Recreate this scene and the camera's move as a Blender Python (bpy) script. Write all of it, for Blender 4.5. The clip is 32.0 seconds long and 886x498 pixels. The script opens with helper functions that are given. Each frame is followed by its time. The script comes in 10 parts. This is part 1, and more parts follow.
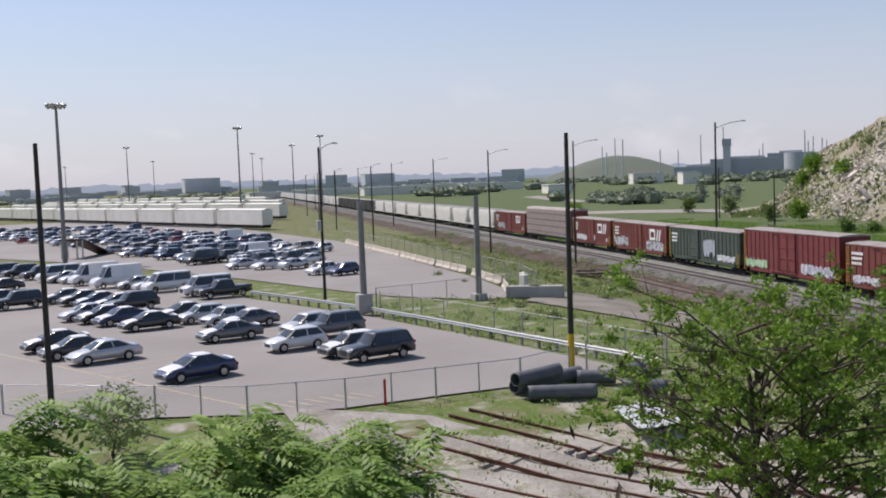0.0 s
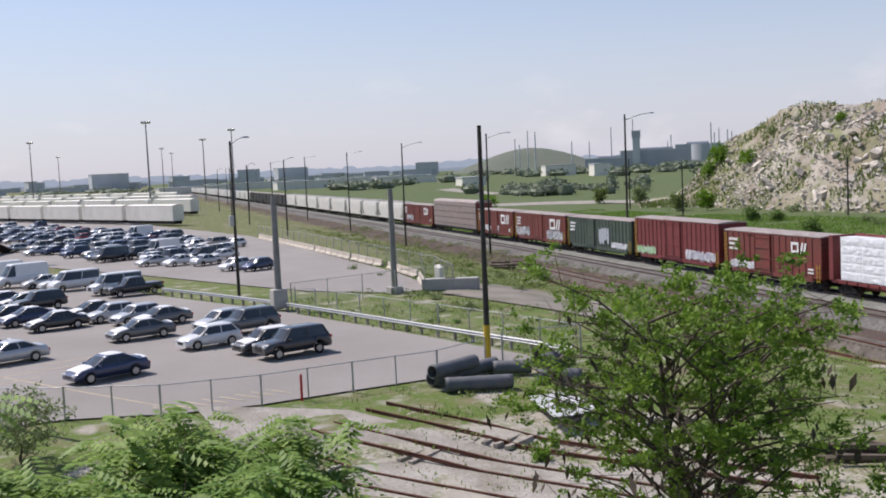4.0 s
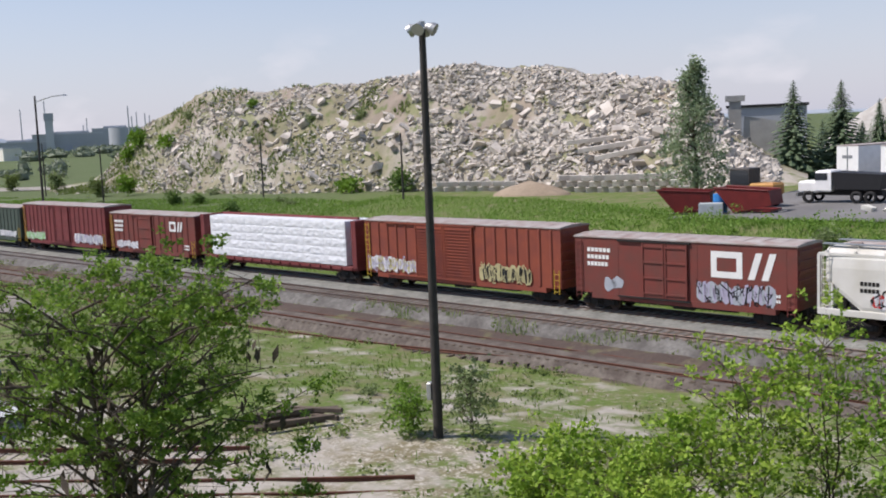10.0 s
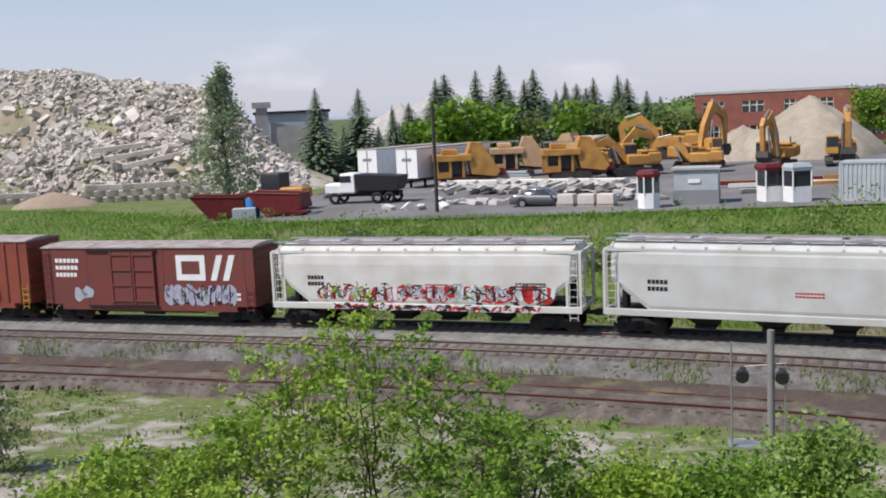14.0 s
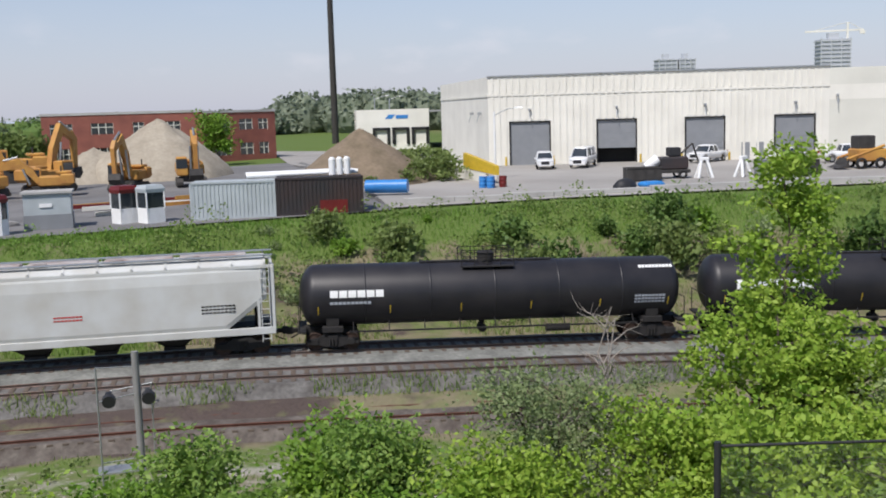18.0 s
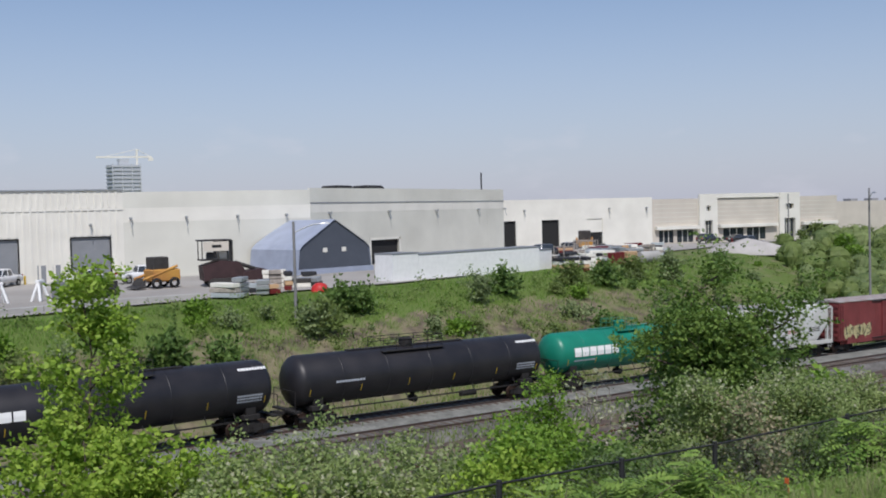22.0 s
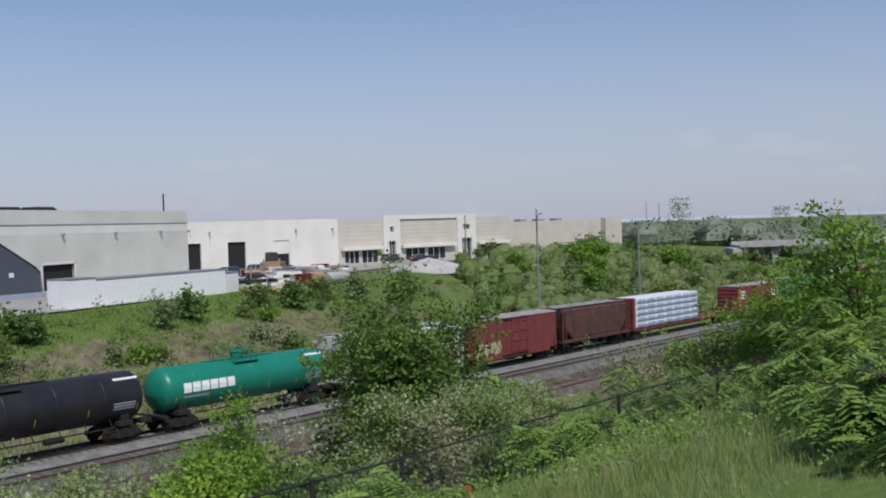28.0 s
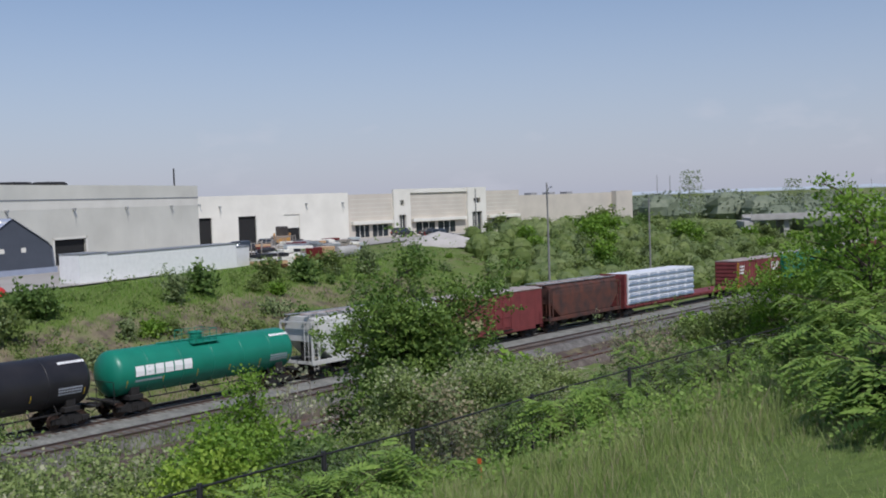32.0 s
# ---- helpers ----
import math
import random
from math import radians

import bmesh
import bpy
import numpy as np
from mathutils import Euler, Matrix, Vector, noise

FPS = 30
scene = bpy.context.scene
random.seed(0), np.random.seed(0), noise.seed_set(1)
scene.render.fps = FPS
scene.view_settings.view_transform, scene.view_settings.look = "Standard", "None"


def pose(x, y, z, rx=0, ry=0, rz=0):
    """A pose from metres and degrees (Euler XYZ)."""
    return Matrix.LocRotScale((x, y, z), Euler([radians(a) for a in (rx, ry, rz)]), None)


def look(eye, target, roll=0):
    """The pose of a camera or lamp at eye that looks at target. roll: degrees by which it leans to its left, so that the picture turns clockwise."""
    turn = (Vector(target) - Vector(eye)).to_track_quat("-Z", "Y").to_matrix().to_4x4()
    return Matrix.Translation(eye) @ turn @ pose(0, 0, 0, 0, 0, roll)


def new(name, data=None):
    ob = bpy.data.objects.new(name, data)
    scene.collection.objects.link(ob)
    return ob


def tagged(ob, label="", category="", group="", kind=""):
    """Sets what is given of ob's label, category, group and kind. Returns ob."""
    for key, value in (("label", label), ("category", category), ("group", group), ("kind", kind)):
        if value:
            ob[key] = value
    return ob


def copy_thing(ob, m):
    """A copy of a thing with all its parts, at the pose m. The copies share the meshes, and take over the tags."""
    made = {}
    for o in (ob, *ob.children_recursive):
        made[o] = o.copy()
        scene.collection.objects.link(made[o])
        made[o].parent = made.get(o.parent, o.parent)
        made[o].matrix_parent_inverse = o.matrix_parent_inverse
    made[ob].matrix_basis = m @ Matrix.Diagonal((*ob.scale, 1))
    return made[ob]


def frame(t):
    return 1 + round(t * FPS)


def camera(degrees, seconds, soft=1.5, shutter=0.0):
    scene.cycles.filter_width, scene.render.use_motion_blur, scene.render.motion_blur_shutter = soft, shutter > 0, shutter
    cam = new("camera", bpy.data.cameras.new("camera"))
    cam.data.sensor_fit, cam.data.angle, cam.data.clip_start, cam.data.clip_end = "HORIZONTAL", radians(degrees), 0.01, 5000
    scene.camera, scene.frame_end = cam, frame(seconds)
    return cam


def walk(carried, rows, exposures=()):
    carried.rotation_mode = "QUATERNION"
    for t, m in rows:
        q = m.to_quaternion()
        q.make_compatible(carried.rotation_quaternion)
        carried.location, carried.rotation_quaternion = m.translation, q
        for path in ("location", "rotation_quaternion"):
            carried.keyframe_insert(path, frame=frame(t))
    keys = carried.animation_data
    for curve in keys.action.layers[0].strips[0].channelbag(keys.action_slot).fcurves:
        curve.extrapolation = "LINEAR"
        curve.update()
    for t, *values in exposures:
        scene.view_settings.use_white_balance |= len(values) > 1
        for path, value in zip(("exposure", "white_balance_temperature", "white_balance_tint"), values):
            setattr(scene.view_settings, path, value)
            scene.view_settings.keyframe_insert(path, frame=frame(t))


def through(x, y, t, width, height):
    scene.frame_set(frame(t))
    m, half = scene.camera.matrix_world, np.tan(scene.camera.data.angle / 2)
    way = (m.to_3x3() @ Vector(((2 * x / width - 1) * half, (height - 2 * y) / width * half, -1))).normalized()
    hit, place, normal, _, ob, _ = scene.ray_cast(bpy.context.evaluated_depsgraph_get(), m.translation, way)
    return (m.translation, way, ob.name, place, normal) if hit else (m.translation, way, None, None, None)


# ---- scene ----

# The camera stands on the bank of the line, 11.4 m over the rails, and pans from left to right.
EYE = (0.0, 0.0, 11.4)
TURNS = (
    (0.0, 86.12, 2.16, 70.77), (0.5, 86.30, 2.17, 70.85), (1.0, 86.30, 2.17, 71.19), (1.5, 86.36, 2.02, 71.09), (2.0, 86.43, 2.19, 70.72),
    (2.5, 86.48, 2.41, 70.85), (3.0, 86.38, 2.36, 69.85), (3.5, 85.95, 2.48, 67.98), (5.5, 85.28, 2.79, 60.67), (6.0, 85.46, 2.63, 58.64),
    (6.5, 85.40, 2.27, 55.74), (7.0, 85.11, 2.65, 52.63), (7.5, 84.75, 2.57, 49.35), (8.0, 84.57, 2.56, 46.39), (8.5, 84.37, 2.67, 43.48),
    (9.0, 84.16, 2.44, 40.56), (9.5, 83.72, 2.42, 37.84), (10.0, 83.29, 2.48, 35.10), (10.5, 83.11, 2.39, 32.17), (11.0, 83.14, 2.38, 29.25),
    (11.5, 82.94, 2.37, 25.71), (12.0, 82.74, 2.07, 22.45), (12.5, 82.48, 2.01, 18.89), (13.0, 82.39, 2.25, 15.60), (13.5, 82.51, 2.50, 12.79),
    (14.0, 82.49, 2.67, 9.84), (14.5, 82.33, 2.46, 5.06), (15.0, 82.21, 2.22, -0.34), (15.5, 82.16, 1.95, -4.34), (17.5, 82.57, 1.41, -18.87),
    (18.0, 82.37, 1.68, -24.50), (18.5, 83.12, 1.45, -30.24), (19.0, 84.25, 0.99, -36.93), (19.5, 84.84, 0.84, -41.66), (20.0, 85.40, 0.76, -45.92),
    (20.5, 86.08, 1.10, -50.57), (21.0, 86.65, 1.19, -55.03), (21.5, 87.47, 1.62, -58.53), (22.0, 88.00, 1.49, -61.61), (22.5, 87.76, 1.32, -64.05),
    (23.0, 88.41, 0.86, -67.33), (23.5, 88.93, 0.60, -70.89), (24.0, 88.95, 0.94, -73.55), (24.5, 89.06, 1.20, -75.37), (25.0, 89.06, 1.35, -76.88),
    (25.5, 89.20, 1.17, -77.87), (27.5, 88.63, 2.28, -78.10), (28.0, 88.68, 1.85, -78.66), (28.5, 88.63, 1.60, -78.92), (29.0, 88.47, 1.96, -78.85),
    (29.5, 88.00, 2.14, -78.84), (30.0, 87.74, 2.08, -78.44), (30.5, 87.59, 1.85, -78.47), (31.0, 87.47, 1.78, -78.44), (31.5, 87.37, 1.99, -78.15),
    (32.0, 87.26, 2.02, -78.10),
)
cam = camera(45.933, 32.0, soft=1.9)
walk(cam, [(t, pose(*EYE, a, b, c)) for t, a, b, c in TURNS], exposures=[(0.0, 0.24, 6560, 17), (6.0, 0.33, 6500, 17), (12.0, 0.33, 6440, 16), (15.0, 0.27, 6360, 15), (19.0, 0.13, 6270, 14), (24.0, -0.14, 6080, 15), (32.0, -0.16, 6060, 15)])

# ---- light: hazy clear sky, high sun behind the camera to the left ----
SUN_EL, SUN_AZ = radians(54), math.atan2(-0.82, -0.57)      # azimuth from +y towards +x
world = bpy.data.worlds.new("world")
scene.world = world
world.use_nodes = True
wn, wl = world.node_tree.nodes, world.node_tree.links
sky = wn.new("ShaderNodeTexSky")
sky.sky_type, sky.sun_disc = "NISHITA", False
sky.sun_elevation, sky.sun_rotation = SUN_EL, SUN_AZ
sky.air_density, sky.dust_density, sky.ozone_density, sky.altitude = 1.0, 0.6, 1.6, 100
# summer haze: the sky pales towards the horizon all round
wco, wsep, wpow, wmix = (wn.new("ShaderNode" + k) for k in ("TexCoord", "SeparateXYZ", "MapRange", "Mix"))
wl.new(wco.outputs["Generated"], wsep.inputs[0])
wl.new(wsep.outputs["Z"], wpow.inputs[0])
wpow.interpolation_type = "SMOOTHERSTEP"
wpow.inputs[1].default_value, wpow.inputs[2].default_value = -0.1, 0.34
wpow.inputs[3].default_value, wpow.inputs[4].default_value = 0.85, 0.0
wmix.data_type = "RGBA"
wl.new(wpow.outputs[0], wmix.inputs[0])
wl.new(sky.outputs[0], wmix.inputs[6])
wmix.inputs[7].default_value = (4.6, 4.85, 5.8, 1)
# a few faint small clouds low in the sky
cmap, cnz, crmp, cband, cmul, cmix = (wn.new("ShaderNode" + k) for k in ("Mapping", "TexNoise", "MapRange", "MapRange", "Math", "Mix"))
cmap.inputs["Scale"].default_value = (10, 10, 24)
wl.new(wco.outputs["Generated"], cmap.inputs[0])
wl.new(cmap.outputs[0], cnz.inputs["Vector"])
cnz.inputs["Scale"].default_value, cnz.inputs["Detail"].default_value = 1.0, 6
crmp.inputs[1].default_value, crmp.inputs[2].default_value, crmp.inputs[4].default_value = 0.57, 0.76, 0.5
wl.new(cnz.outputs["Fac"], crmp.inputs[0])
cband.interpolation_type = "SMOOTHSTEP"
cband.inputs[1].default_value, cband.inputs[2].default_value, cband.inputs[3].default_value, cband.inputs[4].default_value = 0.05, 0.11, 1.0, 0.0
wl.new(wsep.outputs["Z"], cband.inputs[0])
cmul.operation = "MULTIPLY"
wl.new(crmp.outputs[0], cmul.inputs[0])
wl.new(cband.outputs[0], cmul.inputs[1])
cmix.data_type = "RGBA"
wl.new(cmul.outputs[0], cmix.inputs[0])
wl.new(wmix.outputs[2], cmix.inputs[6])
cmix.inputs[7].default_value = (6.6, 6.6, 6.9, 1)
wl.new(cmix.outputs[2], wn["Background"].inputs[0])
wn["Background"].inputs[1].default_value = 0.102
sun = new("sun", bpy.data.lights.new("sun", "SUN"))
sun.data.energy, sun.data.angle, sun.data.color = 3.9, radians(0.6), (1.0, 0.95, 0.87)
sd = Vector((math.sin(SUN_AZ) * math.cos(SUN_EL), math.cos(SUN_AZ) * math.cos(SUN_EL), math.sin(SUN_EL)))
sun.matrix_world = look(sd * 100, (0, 0, 0))

# ---- tools ----
rng = random.Random(7)


def mat(name, col, rough=0.7, metal=0.0, var=0.18, scale=3.0, bump=0.15, fine=40.0, alt=None, rand=0.0, spec=0.4, alpha=1.0):
    """A surface with stains (large noise), grain (fine noise) and relief. alt: a second colour in the stains; rand: change from piece to piece."""
    m = bpy.data.materials.new(name)
    m.use_nodes = True
    n, l = m.node_tree.nodes, m.node_tree.links
    b = n["Principled BSDF"]
    co = n.new("ShaderNodeTexCoord")
    big, small = n.new("ShaderNodeTexNoise"), n.new("ShaderNodeTexNoise")
    big.inputs["Scale"].default_value, big.inputs["Detail"].default_value = scale, 5
    small.inputs["Scale"].default_value, small.inputs["Detail"].default_value = fine, 3
    for q in (big, small):
        l.new(co.outputs["Object"], q.inputs["Vector"])
    ramp = n.new("ShaderNodeMapRange")
    ramp.inputs[1].default_value, ramp.inputs[2].default_value = 0.35, 0.68
    l.new(big.outputs["Fac"], ramp.inputs[0])
    mix = n.new("ShaderNodeMix")
    mix.data_type = "RGBA"
    a = alt or tuple(c * (1 - var) for c in col)
    mix.inputs[6].default_value, mix.inputs[7].default_value = (*col, 1), (*a, 1)
    l.new(ramp.outputs[0], mix.inputs[0])
    hsv = n.new("ShaderNodeHueSaturation")
    l.new(mix.outputs[2], hsv.inputs["Color"])
    val = n.new("ShaderNodeMath")
    val.operation = "MULTIPLY_ADD"
    l.new(small.outputs["Fac"], val.inputs[0])
    val.inputs[1].default_value, val.inputs[2].default_value = var * 1.6, 1 - var * 0.8
    last = val.outputs[0]
    if rand:
        oi = n.new("ShaderNodeObjectInfo")
        ad = n.new("ShaderNodeMath")
        ad.operation = "MULTIPLY_ADD"
        l.new(oi.outputs["Random"], ad.inputs[0])
        ad.inputs[1].default_value = rand
        l.new(last, ad.inputs[2])
        last = ad.outputs[0]
    l.new(last, hsv.inputs["Value"])
    l.new(hsv.outputs[0], b.inputs["Base Color"])
    b.inputs["Roughness"].default_value, b.inputs["Metallic"].default_value = rough, metal
    b.inputs["Specular IOR Level"].default_value = spec
    if bump:
        bp = n.new("ShaderNodeBump")
        bp.inputs["Strength"].default_value, bp.inputs["Distance"].default_value = bump, 0.03
        l.new(small.outputs["Fac"], bp.inputs["Height"])
        l.new(bp.outputs[0], b.inputs["Normal"])
    return m


def leafy(name, a, b_col, rough=0.55, through=0.35):
    """Leaves: two greens from leaf to leaf, some light through them."""
    m = bpy.data.materials.new(name)
    m.use_nodes = True
    n, l = m.node_tree.nodes, m.node_tree.links
    b = n["Principled BSDF"]
    geo = n.new("ShaderNodeNewGeometry")
    co, nz = n.new("ShaderNodeTexCoord"), n.new("ShaderNodeTexNoise")
    nz.inputs["Scale"].default_value = 0.9
    l.new(co.outputs["Object"], nz.inputs["Vector"])
    ad = n.new("ShaderNodeMath")
    ad.operation = "MULTIPLY_ADD"
    l.new(geo.outputs["Random Per Island"], ad.inputs[0])
    ad.inputs[1].default_value = 0.7
    sub = n.new("ShaderNodeMath")
    sub.operation = "MULTIPLY_ADD"
    l.new(nz.outputs["Fac"], sub.inputs[0])
    sub.inputs[1].default_value, sub.inputs[2].default_value = 1.6, -0.65
    l.new(sub.outputs[0], ad.inputs[2])
    mix = n.new("ShaderNodeMix")
    mix.data_type = "RGBA"
    mix.inputs[6].default_value, mix.inputs[7].default_value = (*a, 1), (*b_col, 1)
    l.new(ad.outputs[0], mix.inputs[0])
    l.new(mix.outputs[2], b.inputs["Base Color"])
    b.inputs["Roughness"].default_value = rough
    b.inputs["Specular IOR Level"].default_value = 0.3
    tr, ms = n.new("ShaderNodeBsdfTranslucent"), n.new("ShaderNodeMixShader")
    l.new(mix.outputs[2], tr.inputs["Color"])
    ms.inputs[0].default_value = through
    l.new(b.outputs[0], ms.inputs[1])
    l.new(tr.outputs[0], ms.inputs[2])
    l.new(ms.outputs[0], n["Material Output"].inputs["Surface"])
    return m


class Shape:
    """Collects faces for one mesh."""

    def __init__(self):
        self.v, self.f, self.sm = [], [], []

    def add(self, verts, faces, smooth=False, m=None):
        k = len(self.v)
        self.v += [tuple(m @ Vector(p)) for p in verts] if m is not None else [tuple(p) for p in verts]
        self.f += [tuple(i + k for i in q) for q in faces]
        self.sm += [smooth] * len(faces)
        return self

    def box(self, x0, x1, y0, y1, z0, z1, m=None, bev=0.0):
        if bev:
            b = bev
            v = []
            for z, ins in ((z0, b), (z0 + b, 0), (z1 - b, 0), (z1, b)):
                v += [(x0 + ins, y0 + ins, z), (x1 - ins, y0 + ins, z), (x1 - ins, y1 - ins, z), (x0 + ins, y1 - ins, z)]
            f = [(3, 2, 1, 0), (12, 13, 14, 15)]
            for r in range(3):
                for i in range(4):
                    f.append((4 * r + i, 4 * r + (i + 1) % 4, 4 * r + 4 + (i + 1) % 4, 4 * r + 4 + i))
            return self.add(v, f, False, m)
        v = [(x, y, z) for z in (z0, z1) for x, y in ((x0, y0), (x1, y0), (x1, y1), (x0, y1))]
        return self.add(v, [(3, 2, 1, 0), (4, 5, 6, 7), (0, 1, 5, 4), (1, 2, 6, 5), (2, 3, 7, 6), (3, 0, 4, 7)], False, m)

    def tube(self, p, q, r0, r1=None, seg=8, caps=True, smooth=True):
        """A round bar from p to q."""
        p, q = Vector(p), Vector(q)
        r1 = r0 if r1 is None else r1
        a = (q - p).normalized()
        u = a.orthogonal().normalized()
        w = a.cross(u)
        v = [c + (u * math.cos(2 * math.pi * i / seg) + w * math.sin(2 * math.pi * i / seg)) * r for c, r in ((p, r0), (q, r1)) for i in range(seg)]
        f = [(i, (i + 1) % seg, seg + (i + 1) % seg, seg + i) for i in range(seg)]
        self.add(v, f, smooth)
        if caps:
            self.add(v[:seg], [tuple(range(seg - 1, -1, -1))])
            self.add(v[seg:], [tuple(range(seg))])
        return self

    def rings(self, rows, smooth=True, closed=True, caps=True):
        """A skin over rows of points, each row as long as the next."""
        n = len(rows[0])
        v = [p for r in rows for p in r]
        f = []
        for i in range(len(rows) - 1):
            for j in range(n if closed else n - 1):
                f.append((i * n + j, i * n + (j + 1) % n, (i + 1) * n + (j + 1) % n, (i + 1) * n + j))
        self.add(v, f, smooth)
        if caps and closed:
            self.add(rows[0], [tuple(range(n - 1, -1, -1))])
            self.add(rows[-1], [tuple(range(n))])
        return self

    def prism(self, pts, y0, y1, smooth=False):
        """A flat outline in x, z drawn out from y0 to y1."""
        a, b = [(x, y0, z) for x, z in pts], [(x, y1, z) for x, z in pts]
        n = len(pts)
        self.add(a + b, [(i, (i + 1) % n, n + (i + 1) % n, n + i) for i in range(n)], smooth)
        self.add(a, [tuple(range(n - 1, -1, -1))])
        self.add(b, [tuple(range(n))])
        return self

    def mesh(self, name, material):
        me = bpy.data.meshes.new(name)
        me.from_pydata(self.v, [], self.f)
        if any(self.sm):
            me.polygons.foreach_set("use_smooth", self.sm)
        for q in (material if isinstance(material, (list, tuple)) else [material]):
            me.materials.append(q)
        me.update()
        return me


def part(name, shape, material, parent, label="", m=None):
    """Links a shape as one mesh under a thing or part."""
    ob = new(name, shape.mesh(name, material) if isinstance(shape, Shape) else shape)
    ob.parent = parent
    if m is not None:
        ob.matrix_basis = m
    return tagged(ob, label)


def thing(name, label, category, m=None, group="", kind="", shape=None, material=None):
    ob = new(name, shape.mesh(name, material) if shape else None)
    if m is not None:
        ob.matrix_basis = m
    return tagged(ob, label, category, group, kind)


def lin(x, xs, ys):
    return float(np.interp(x, xs, ys))


def smooth01(t):
    t = min(1.0, max(0.0, t))
    return t * t * (3 - 2 * t)


# ---- the plan: the main line as y over x, its height, and the ground on both sides of it ----
def track_y(x):
    a, b, s0, s1 = -15.0, 55.0, 0.148, 0.47
    if x < -130:
        return 53.1 + s0 * 130 + 0.12 * (-130 - x)
    if x < a:
        return 53.1 - s0 * x
    d = min(x, b) - a
    y = 53.1 - s0 * a - s0 * d - (s1 - s0) * d * d / (2 * (b - a))
    return y - s1 * (x - b) if x > b else y


def track_z(x):
    return -0.02 * min(160, max(0.0, x - 10)) + 0.0


_X = np.arange(-1500, 900, 0.5)
_Y = np.array([track_y(x) for x in _X])
_S = np.concatenate([[0], np.cumsum(np.hypot(np.diff(_X), np.diff(_Y)))])
_S -= np.interp(0, _X, _S)


def on_track(s, n=0.0):
    """Place and heading at s metres along the line (0 abreast of the camera), n metres beyond it."""
    x = float(np.interp(s, _S, _X))
    d = (track_y(x + 0.5) - track_y(x - 0.5))
    k = 1 / math.hypot(1, d)
    return x - d * k * n, track_y(x) + k * n, track_z(x), math.degrees(math.atan(d))


def beyond(x, y):
    """How far a place lies beyond the line, seen from the camera."""
    d = track_y(x + 0.5) - track_y(x - 0.5)
    return (y - track_y(x)) / math.hypot(1, d)


BX = [-600, -170, -60, -25, 10, 40, 75, 130, 200, 270, 400]
BN = [70, 62, 42, 14.5, 17.5, 21, 25, 38, 60, 75, 80]
BZ = [0.2, 1.0, 2.4, 3.8, 4.1, 4.6, 4.8, 4.7, 4.4, 3.6, 1.0]


def ground_z(x, y):
    n = beyond(x, y)
    tz = track_z(x)
    if n > 0:
        nb, zb = lin(x, BX, BN), lin(x, BX, BZ)
        z = tz - 0.75 + (zb - tz + 0.75) * smooth01((n - 5) / (nb - 5))
        return z
    low = tz - 0.75 if n > -7 else tz - 0.75 - 0.8 * smooth01((-n - 7) / 2.5)
    low = low + (0.9 if x < -40 else 0.7) * smooth01((-n - 11) / 14)
    low += 0.75 * smooth01((-x - 38) / 14) * smooth01((-n - 16) / 8)
    r = math.hypot(max(0.0, -x) * 1.05, max(0.0, n + 52 + 0.15 * max(0.0, x)))
    hill = 1 - smooth01((r + 1) / 35) if r < 34 else 0.0
    return low + (9.7 - low) * hill


def at(x, y, dz=0.0, rz=0.0):
    return pose(x, y, ground_z(x, y) + dz, 0, 0, rz)

# ---- materials ----
M_RED = mat("boxcar red paint", (0.19, 0.045, 0.035), 0.6, var=0.25, scale=1.2, alt=(0.15, 0.05, 0.04), bump=0.05)
M_ORED = mat("orange red paint", (0.27, 0.065, 0.035), 0.6, var=0.22, scale=1.0, alt=(0.2, 0.05, 0.035), bump=0.05)
M_DRED = mat("faded red paint", (0.2, 0.045, 0.045), 0.6, var=0.25, scale=1.0, bump=0.05)
M_ROOF = mat("weathered galvanised roof", (0.42, 0.39, 0.37), 0.6, var=0.3, scale=1.5, alt=(0.3, 0.22, 0.19), bump=0.1)
M_GREEN = mat("dull green paint", (0.07, 0.095, 0.075), 0.6, var=0.25, scale=1.0, bump=0.05)
M_HOP = mat("dirty white hopper paint", (0.66, 0.65, 0.61), 0.5, var=0.14, scale=0.7, alt=(0.55, 0.53, 0.47), bump=0.04)
M_HOP2 = mat("light grey hopper paint", (0.56, 0.57, 0.55), 0.5, var=0.14, scale=0.6, alt=(0.47, 0.46, 0.42), bump=0.04)
M_RUSTH = mat("rusty brown hopper paint", (0.12, 0.045, 0.03), 0.75, var=0.4, scale=0.9, alt=(0.045, 0.03, 0.028), bump=0.1)
M_TANK = mat("black tank paint", (0.015, 0.0145, 0.0175), 0.46, var=0.35, scale=0.8, alt=(0.026, 0.024, 0.026), bump=0.03)
M_TEAL = mat("green tank paint", (0.012, 0.2, 0.13), 0.38, var=0.15, scale=0.8, bump=0.03)
M_AUTO = mat("pale autorack steel", (0.33, 0.27, 0.25), 0.6, var=0.2, scale=1.2, bump=0.1)
M_UNDER = mat("grimy black underframe", (0.022, 0.02, 0.019), 0.8, var=0.35, scale=3, bump=0.2)
M_WHEEL = mat("rusty wheel steel", (0.07, 0.045, 0.035), 0.6, metal=0.5, var=0.3, scale=4)
M_WHITE = mat("white paint", (0.82, 0.82, 0.8), 0.5, var=0.08, scale=2, bump=0.03)
M_YELLOW = mat("yellow paint", (0.62, 0.42, 0.03), 0.5, var=0.15, scale=2, bump=0.04)
M_WRAP = mat("white lumber wrap", (0.8, 0.82, 0.85), 0.4, var=0.16, scale=2.5, fine=5, bump=1.0)
M_BLUEBAR = mat("blue grey print", (0.22, 0.3, 0.42), 0.5, var=0.1)
